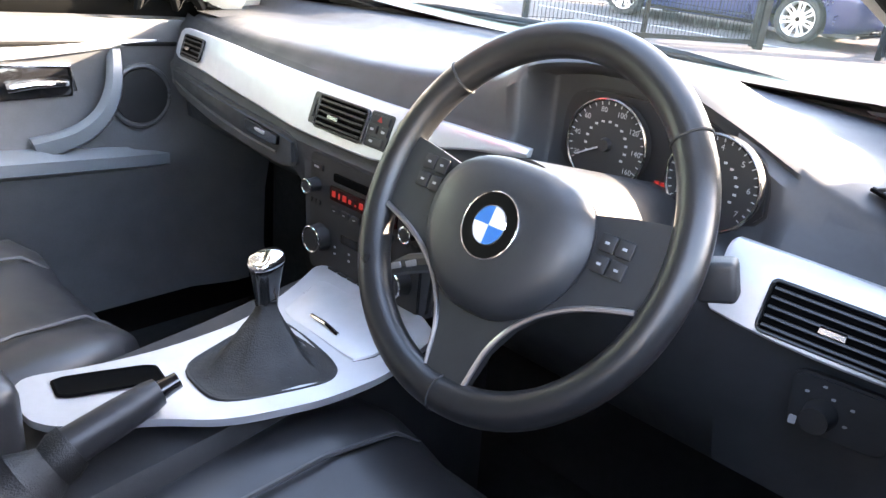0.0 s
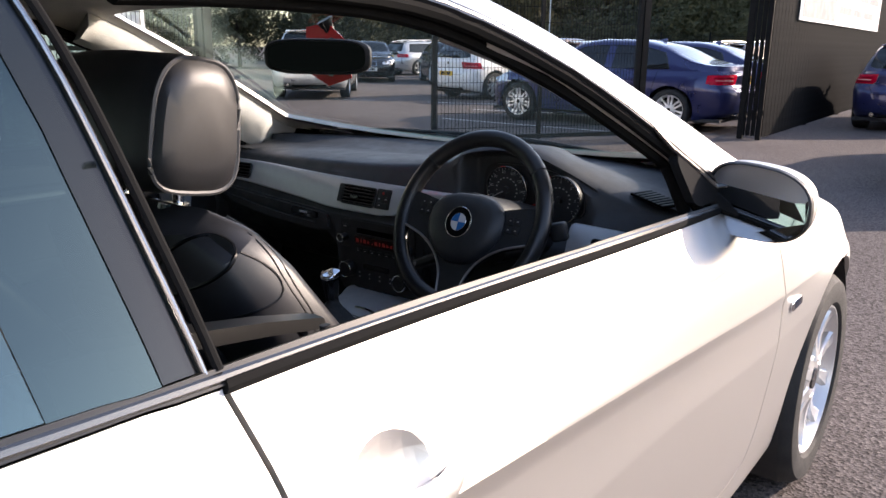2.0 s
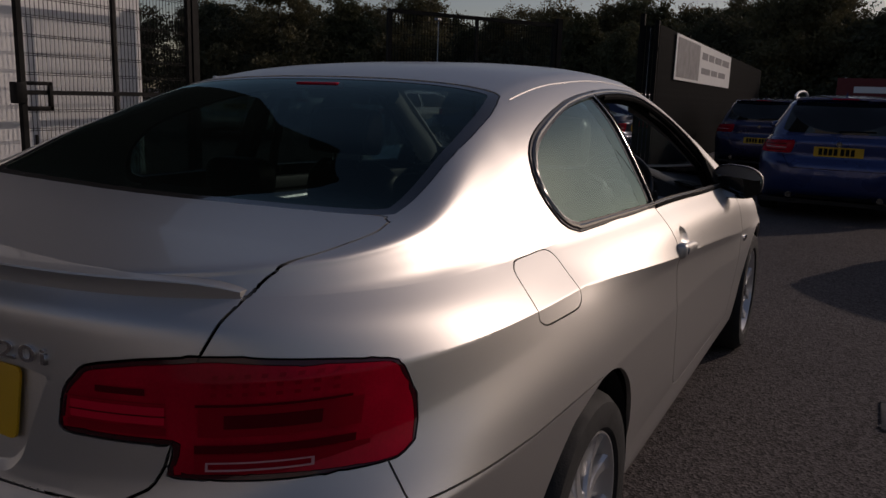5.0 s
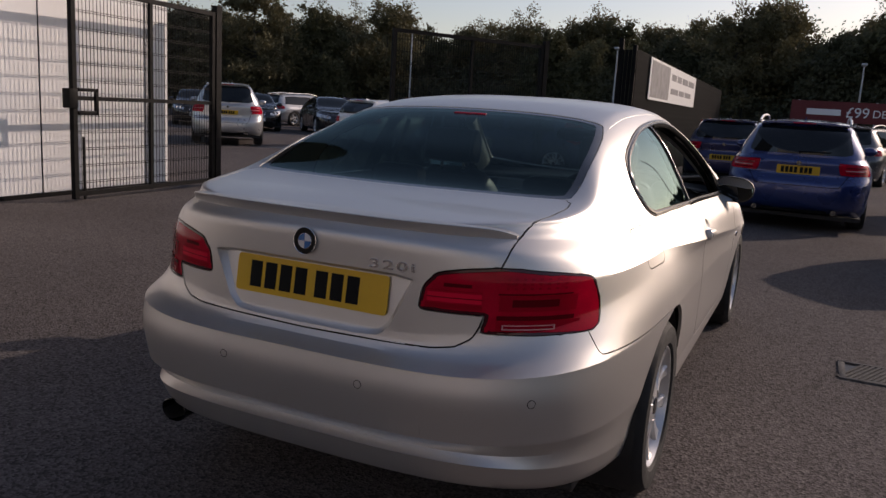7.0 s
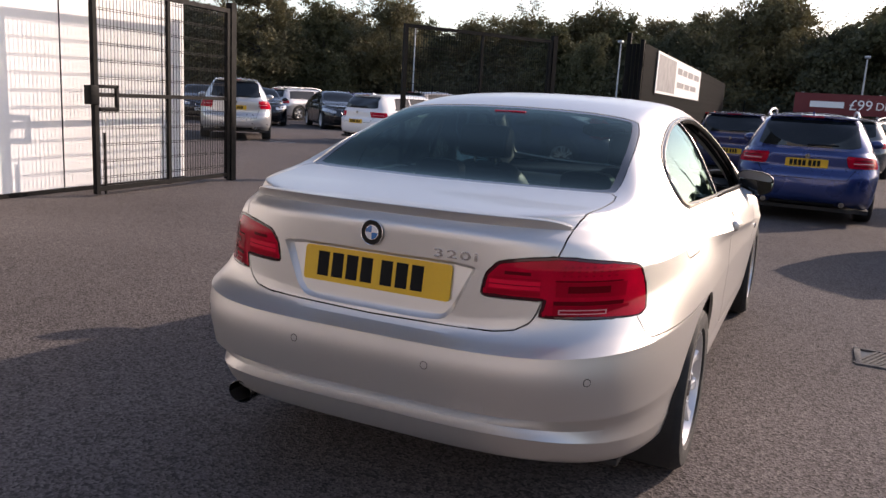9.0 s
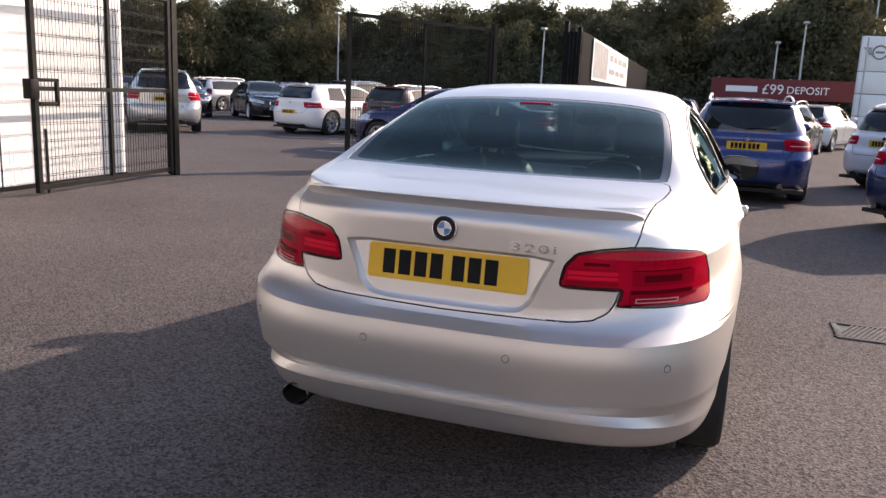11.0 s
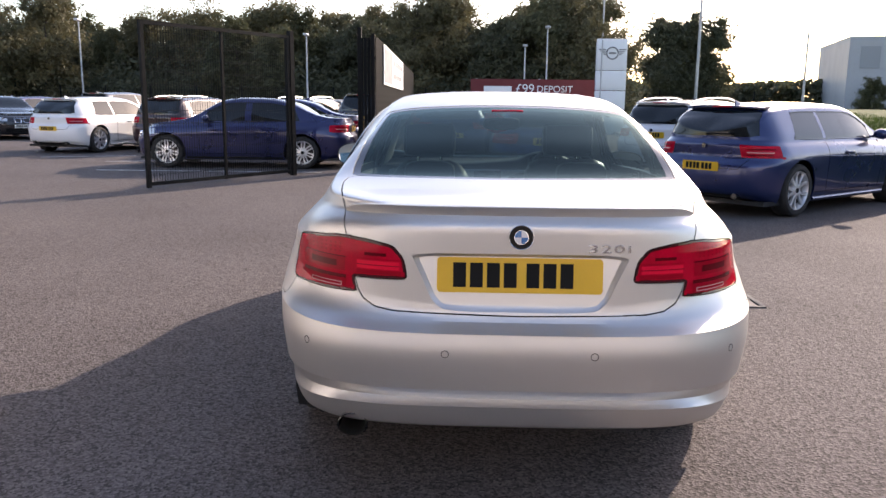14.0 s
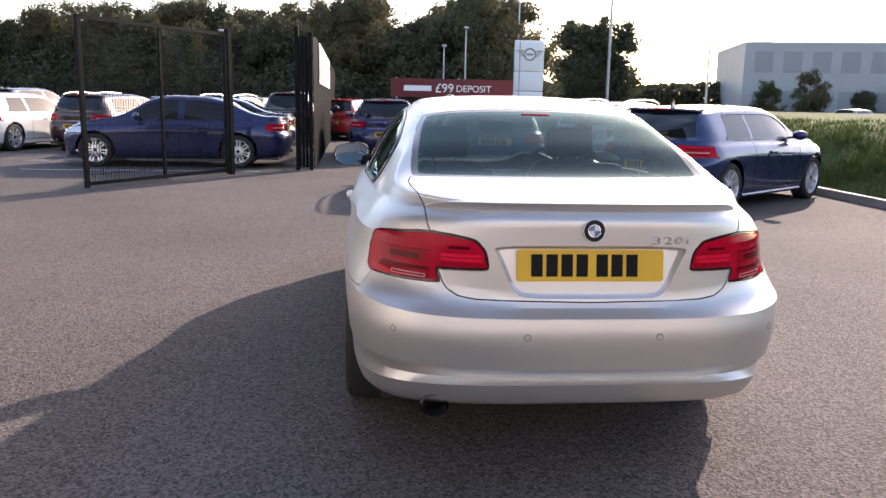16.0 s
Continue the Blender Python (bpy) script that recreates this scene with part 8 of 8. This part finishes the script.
car_at("hatch", P_NAVY, "dark blue hatchback in the far row", -18.0, 28.0, 14)
car_at("saloon", P_BLACK, "black saloon parked facing the yard", -22.4, 21.6, 137)
car_at("estate", P_SILVERGREY, "pale silver estate car in the far row", -21.5, 28.0, 14)
car_at("saloon", P_NAVY, "dark navy saloon nose to tail behind the gate", -5.0, 15.4, -91)
car_at("estate", P_GREY, "grey estate car parked by the fence end", 2.2, 19.6, 12)
car_at("hatch", P_WHITE, "white hatchback with its bonnet up, far off", 3.6, 24.5, 20)
car_at("hatch", P_GREY, "grey hatchback on the road beyond the bank", 30.0, 44.0, 60)
car_at("saloon", P_WHITE, "white saloon on the road beyond the bank", 36.5, 42.0, 60)
car_at("hatch", P_RED, "red hatchback far across the yard", -1.6, 24.8, 20)
for w in (WHEEL_FIVE, WHEEL_TWIN, WHEEL_PAIRED):
    for o in (*w.children_recursive, w):
        bpy.data.objects.remove(o)

# ---- trees, signs, lamps, far building ----
BARK = mat("bark", (.055, .045, .035), .9, vary=.4, scale=9, bump=.5, bump_scale=30)
LEAF = [mat("leaves_green", (.120, .116, .058), .9, vary=.55, scale=.5, color2=(.062, .068, .034)),
        mat("leaves_olive", (.155, .132, .064), .8, vary=.55, scale=.5, color2=(.075, .072, .036)),
        mat("leaves_dark", (.096, .095, .052), .8, vary=.5, scale=.5, color2=(.046, .052, .028))]


for m_ in LEAF:
    leafy(m_)


def tree(seed, height, spread, leaf, leaves=20000, size=.12, label="", airy=0.0, foot=.10, round_crown=False):
    """A tapered trunk with forked limbs and a crown of many loose clumps; airy thins the upper crown."""
    rg = random.Random(seed)
    t = tagged(empty("tree"), label, "tree", "belt of trees")
    bm = bmesh.new()
    pts = [(rg.uniform(-.12, .12) * k / 3, rg.uniform(-.12, .12) * k / 3, height * .94 * k / 7) for k in range(8)]
    tube(bm, pts, [.16 * height / 8 * (1 - k / 7.4) + .008 for k in range(8)], 8)
    profile = pchip([0, .12, .3, .5, .7, .85, 1.0], [.40, .55, .90, 1.0, .98, .80, .35] if round_crown else [.55, .82, 1.0, .98, .80, .55, .12])
    clumps = []
    for k in range(22):
        z = height * rg.uniform(.16, .84)
        a = rg.uniform(0, 6.28)
        base = Vector(pts[int(z / height * 7)]) * 1.0
        base.z = z
        l = spread * float(profile(z / height)) * rg.uniform(.55, .98)
        end = base + Vector((math.cos(a) * l, math.sin(a) * l, height * rg.uniform(.04, .15)))
        mid = base.lerp(end, .5) + Vector((0, 0, .10 * l))
        tube(bm, [base, mid, end], [.05, .03, .008], 5)
        for q in (.45, .65, .85, 1.0):
            p = base.lerp(end, q) + Vector((rg.gauss(0, .2), rg.gauss(0, .2), rg.gauss(.05, .15)))
            clumps.append((p, rg.uniform(.22, .46) * spread / 2.6))
            if rg.random() < .5:
                e2 = p + Vector((rg.uniform(-.7, .7), rg.uniform(-.7, .7), rg.uniform(.1, .8))) * spread / 3
                tube(bm, [p, e2], [.014, .004], 4)
                clumps.append((e2, rg.uniform(.14, .30) * spread / 2.6))
    part("trunk", bm, BARK, t)
    for k in range(70):
        f = foot + (1 - foot) * rg.random() ** (1.0 + airy)
        a = rg.uniform(0, 6.28)
        r = spread * float(profile(f)) * rg.random() ** .45 * (1 + .28 * math.sin(3 * a + seed) * math.sin(7 * f + seed))
        clumps.append((Vector((math.cos(a) * r, math.sin(a) * r, height * f * rg.uniform(.93, 1.03))), rg.uniform(.20, .46) * spread / 2.6 * (1.1 - .55 * f)))
    V, F = [], []
    for k in range(leaves):
        c, r = clumps[rg.randrange(len(clumps))]
        p = c + Vector((rg.gauss(0, r), rg.gauss(0, r), rg.gauss(0, r * .85)))
        if p.z < .1:
            continue
        n = Vector((rg.gauss(0, 1), rg.gauss(0, 1), rg.gauss(.4, 1))).normalized()
        s1 = n.orthogonal().normalized()
        s2 = n.cross(s1)
        sz = size * rg.uniform(.5, 1.3)
        b = len(V)
        V += [p - s1 * sz, p + s2 * sz * .8, p + s1 * sz * .8 - s2 * sz * .35]
        F.append((b, b + 1, b + 2))
    link_mesh("crown", V, F, leaf, t, smooth=False)
    return t


protos = [tree(1, 7.2, 2.4, LEAF[0], label="green broad-leaved tree in the belt behind the car park"),
          tree(2, 7.6, 2.6, LEAF[1], label="olive-green autumn tree in the belt behind the car park"),
          tree(3, 6.6, 2.5, LEAF[2], label="dark green tree in the belt behind the car park"),
          tree(4, 8.6, 2.1, LEAF[1], 15000, .105, airy=.6, foot=.25, label="tall thin-crowned tree with gaps in the belt"),
          tree(5, 7.6, 3.2, LEAF[2], 60000, .13, foot=.16, round_crown=True, label="lone round-crowned tree beyond the car park")]
rg = random.Random(11)
spots = []
for k in range(56):
    x = -46 + 1.18 * k + rg.uniform(-.6, .6)
    y = 43 + rg.uniform(-2, 3.5) - .12 * max(0, x + 10)
    if x > 8.3:
        continue
    spots.append((x, y, rg.choice((0, 1, 2, 2, 3, 0) if x < -2 else (0, 2, 1)), rg.uniform(.74, .98) + .14 * (x > -7)))
    if x < 7.2:
        spots.append((x + .7 - .4 * (x > 0), y + 5, rg.choice((0, 2, 1, 3, 3)), rg.uniform(.86, 1.06) + .06 * (x > -7)))
for k in range(9):
    spots.append((-24 - 2.5 * k, 40 - 3.2 * k, rg.choice((0, 1, 2)), rg.uniform(.9, 1.1)))
spots += [(15.5, 55, 4, 1.0), (30.5, 57, 0, .5), (34.5, 58, 1, .6), (38.5, 57, 2, .52), (43, 58, 0, .55), (22, 70, 0, .45), (25, 74, 2, .5), (28.5, 76, 1, .42), (33, 80, 0, .5), (37, 76, 1, .4), (42, 74, 0, .45), (47, 72, 1, .45)]
used = set()
for x, y, k, s in spots:
    m = pose(x, y, 0, 0, 0, rg.uniform(0, 360)) @ Matrix.Diagonal((s, s, s, 1))
    if k in used:
        copy_thing(protos[k], m)
    else:
        used.add(k)
        protos[k].matrix_basis = m
# undergrowth at the foot of the belt
V, F = [], []
rg = random.Random(3)
for k in range(80000):
    x = rg.uniform(-46, 9.0)
    y = 41 + rg.gauss(0, .9) - .12 * max(0, x + 10)
    z = min(abs(rg.gauss(0, 1.7)), 3.6 * rg.random() ** .5) * (1 + .4 * noise.noise((x * .35, 0, 0)))
    n = Vector((rg.gauss(0, 1), rg.gauss(-.5, 1), rg.gauss(.4, 1))).normalized()
    s1 = n.orthogonal().normalized()
    s2 = n.cross(s1)
    sz = rg.uniform(.06, .15)
    p = Vector((x, y, z))
    b = len(V)
    V += [p - s1 * sz, p + s2 * sz * .9, p + s1 * sz * .8 - s2 * sz * .4]
    F.append((b, b + 1, b + 2))
tagged(link_mesh("undergrowth", V, F, LEAF[2], smooth=False), "dark green bushes at the foot of the trees", "bushes", kind="stuff")

# low far hedge and scrub along the road to the right
V, F = [], []
for k in range(22000):
    x = rg.uniform(11, 75)
    y = 84 - .25 * x + rg.gauss(0, 1.0)
    top = 3.5 + 1.3 * noise.noise((x * .22, 3.1, 0)) + .5 * noise.noise((x * .9, 1.1, 0))
    z = top * rg.random() ** .8
    n = Vector((rg.gauss(0, 1), rg.gauss(-.5, 1), rg.gauss(.4, 1))).normalized()
    s1 = n.orthogonal().normalized()
    s2 = n.cross(s1)
    sz = rg.uniform(.16, .42)
    p = Vector((x, y, z))
    b = len(V)
    V += [p - s1 * sz, p + s2 * sz * .6, p + s1 * sz, p - s2 * sz * .6]
    F.append((b, b + 1, b + 2, b + 3))
tagged(link_mesh("hedge", V, F, LEAF[2], smooth=False), "low scrub and trees along the far road", "hedge", kind="stuff")

# far mesh fence in front of the trees
ff = tagged(empty("yard_fence", Matrix.Translation((-40, 38.5, 0))), "dark mesh fence along the back of the car park", "fence")
V, F = [], []
for k in range(560):
    x = .1 * k
    b = len(V)
    V += [(x - .004, 0, .05), (x + .004, 0, .05), (x + .004, 0, 2.0), (x - .004, 0, 2.0)]
    F.append((b, b + 1, b + 2, b + 3))
for z in np.arange(.1, 2.05, .2):
    b = len(V)
    V += [(0, .004, z - .006), (56, .004, z - .006), (56, .004, z + .006), (0, .004, z + .006)]
    F.append((b, b + 1, b + 2, b + 3))
ob = link_mesh("mesh", V, F, BLACKSTEEL, ff, smooth=False)
ob["kind"] = "stuff"
for k in range(23):
    bm = bmesh.new()
    box(bm, 2.5 * k - .03, 2.5 * k + .03, .01, .07, 0, 2.1)
    part("post", bm, BLACKSTEEL, ff, smooth=False)

STEELGREY = mat("galvanised_steel", (.42, .43, .44), .5, .6, vary=.15, scale=5)


def lamp_post(x, y, h, head=True, r=.06):
    t = tagged(empty("lamp_post", Matrix.Translation((x, y, 0))), "slim grey galvanised lamp post", "lamp post", "lamp posts")
    bm = bmesh.new()
    cyl(bm, (0, 0, 0), (0, 0, h), r, r * .55, 12)
    cyl(bm, (0, 0, 0), (0, 0, .9), r * 1.3, r * 1.25, 12)
    part("pole", bm, STEELGREY, t)
    if head:
        bm = bmesh.new()
        box(bm, -.12, .12, -.30, .12, h - .02, h + .09, .03)
        part("lamp_head", bm, STEELGREY, t)
    return t


lamp_post(9.4, 5.8, 11, True, .09)
lamp_post(9.5, 9.5, 7.4)
lamp_post(-20.0, 36, 5.25)
lamp_post(-8.4, 36, 4.6)
lamp_post(2.6, 36, 4.15)
lamp_post(3.7, 36, 5.05)
lamp_post(7.0, 39.5, 12, False)
lamp_post(12.6, 41.0, 12, False, .10)
lamp_post(19.4, 43.0, 5.6, False, .09)

# white totem sign with a winged badge drawn as plain shapes
SIGNWHITE = mat("sign_white", (.72, .73, .74), .4, vary=.04, scale=2)
totem = tagged(empty("totem_sign", Matrix.Translation((6.25, 32.2, 0)) @ pose(0, 0, 0, 0, 0, 4)), "tall white dealer totem sign with a grey winged badge", "sign")
for z0, z1 in ((.0, 1.05), (1.08, 1.95), (1.98, 2.85), (2.88, 4.25)):
    bm = bmesh.new()
    box(bm, -.68, .68, -.14, .14, z0, z1, .015)
    part("panel", bm, SIGNWHITE, totem)
bm = bmesh.new()
tube(bm, [(.26 * math.cos(a), -.15, 3.62 + .26 * math.sin(a)) for a in np.linspace(0, 2 * math.pi, 25)[:-1]], .035, 6, True)
for s in (1, -1):
    for k in range(4):
        box(bm, s * .30, s * (.62 - .07 * k), -.165, -.14, 3.76 - .075 * k, 3.80 - .075 * k)
box(bm, -.16, .16, -.165, -.14, 3.58, 3.66)
part("winged_badge", bm, GREYINK, totem, "grey winged badge", smooth=False)["kind"] = "stuff"
bm = bmesh.new()
cyl(bm, (-.50, -.25, 0), (-.50, -.25, 4.2), .03, seg=8)
part("stay_pole", bm, STEELGREY, totem)

# red offer board
REDBOARD = mat("red_board", (.13, .008, .011), .6, vary=.1, scale=2)
board = tagged(empty("offer_board", Matrix.Translation((1.3, 35.0, 0)) @ pose(0, 0, 0, 0, 0, 2)), "long red board with white lettering on posts", "sign")
bm = bmesh.new()
box(bm, -1.4, 5.4, -.03, .03, 1.62, 2.52)
part("panel", bm, REDBOARD, board, smooth=False)
for x in (-1.1, 2.0, 5.1):
    bm = bmesh.new()
    box(bm, x - .05, x + .05, .03, .13, 0, 2.55)
    part("post", bm, STEELGREY, board, smooth=False)


def lettering(text, size, m, parent, material, name="lettering"):
    cu = bpy.data.curves.new(name, 'FONT')
    cu.body, cu.size, cu.extrude = text, size, .004
    to = new(name, cu)
    bpy.context.view_layer.update()
    me = bpy.data.meshes.new_from_object(to.evaluated_get(bpy.context.evaluated_depsgraph_get()))
    bpy.data.objects.remove(to)
    me.materials.clear()
    me.materials.append(material)
    ob = new(name, me)
    ob.parent = parent
    ob.matrix_basis = m
    return ob


lettering("£99", .62, Matrix.Translation((.80, -.04, 1.86)) @ REARWARD, board, SIGNWHITE)
lettering("DEPOSIT", .46, Matrix.Translation((1.85, -.04, 1.90)) @ REARWARD, board, SIGNWHITE)
bm = bmesh.new()
box(bm, -.75, .62, -.042, -.03, 1.92, 2.18)
part("bar", bm, SIGNWHITE, board, smooth=False)

# office building beyond the road
OFFICEGLASS = mat("office_glass", (.27, .28, .29), .5, spec=.3)
CLAD = mat("grey_cladding", (.38, .38, .39), .6, vary=.1, scale=.4)
CLADL = mat("pale_cladding", (.55, .54, .52), .6, vary=.1, scale=.4)
office = tagged(empty("office_building", Matrix.Translation((31.5, 64.0, 0)) @ pose(0, 0, 0, 0, 0, -14)), "two-storey grey office building with rows of windows", "building")
bm = bmesh.new()
box(bm, 0, 14, 0, 14, 0, 7.0)
part("wall", bm, CLAD, office, smooth=False)
bm = bmesh.new()
box(bm, 14, 30, -1.5, 14, 0, 7.3)
part("wing_wall", bm, CLADL, office, smooth=False)
bm = bmesh.new()
box(bm, -.03, 14.0, -.03, 14.03, 7.0, 7.12)
box(bm, 14.0, 30.03, -1.53, 14.03, 7.3, 7.42)
part("roof", bm, CLADL, office, smooth=False)
for fl in range(2):
    for k in range(12):
        x = .9 + 2.4 * k
        y = -.06 if x < 13.5 else -1.56
        bm = bmesh.new()
        box(bm, x, x + 1.5, y, y + .1, 1.1 + 3.4 * fl, 2.9 + 3.4 * fl)
        part("window", bm, OFFICEGLASS, office, smooth=False)

# long unseen grey wall that closes the yard, added for the car's rear to reflect
bm = bmesh.new()
box(bm, -26, 26, -18.3, -18, 0, 6.5)
tagged(part("wall_showroom", bm, mat("rear_reflector_grey", (.50, .50, .50), .6, vary=.1, scale=.4), smooth=False), "unseen grey wall added behind the yard for the car's rear to reflect", "wall", kind="structure")
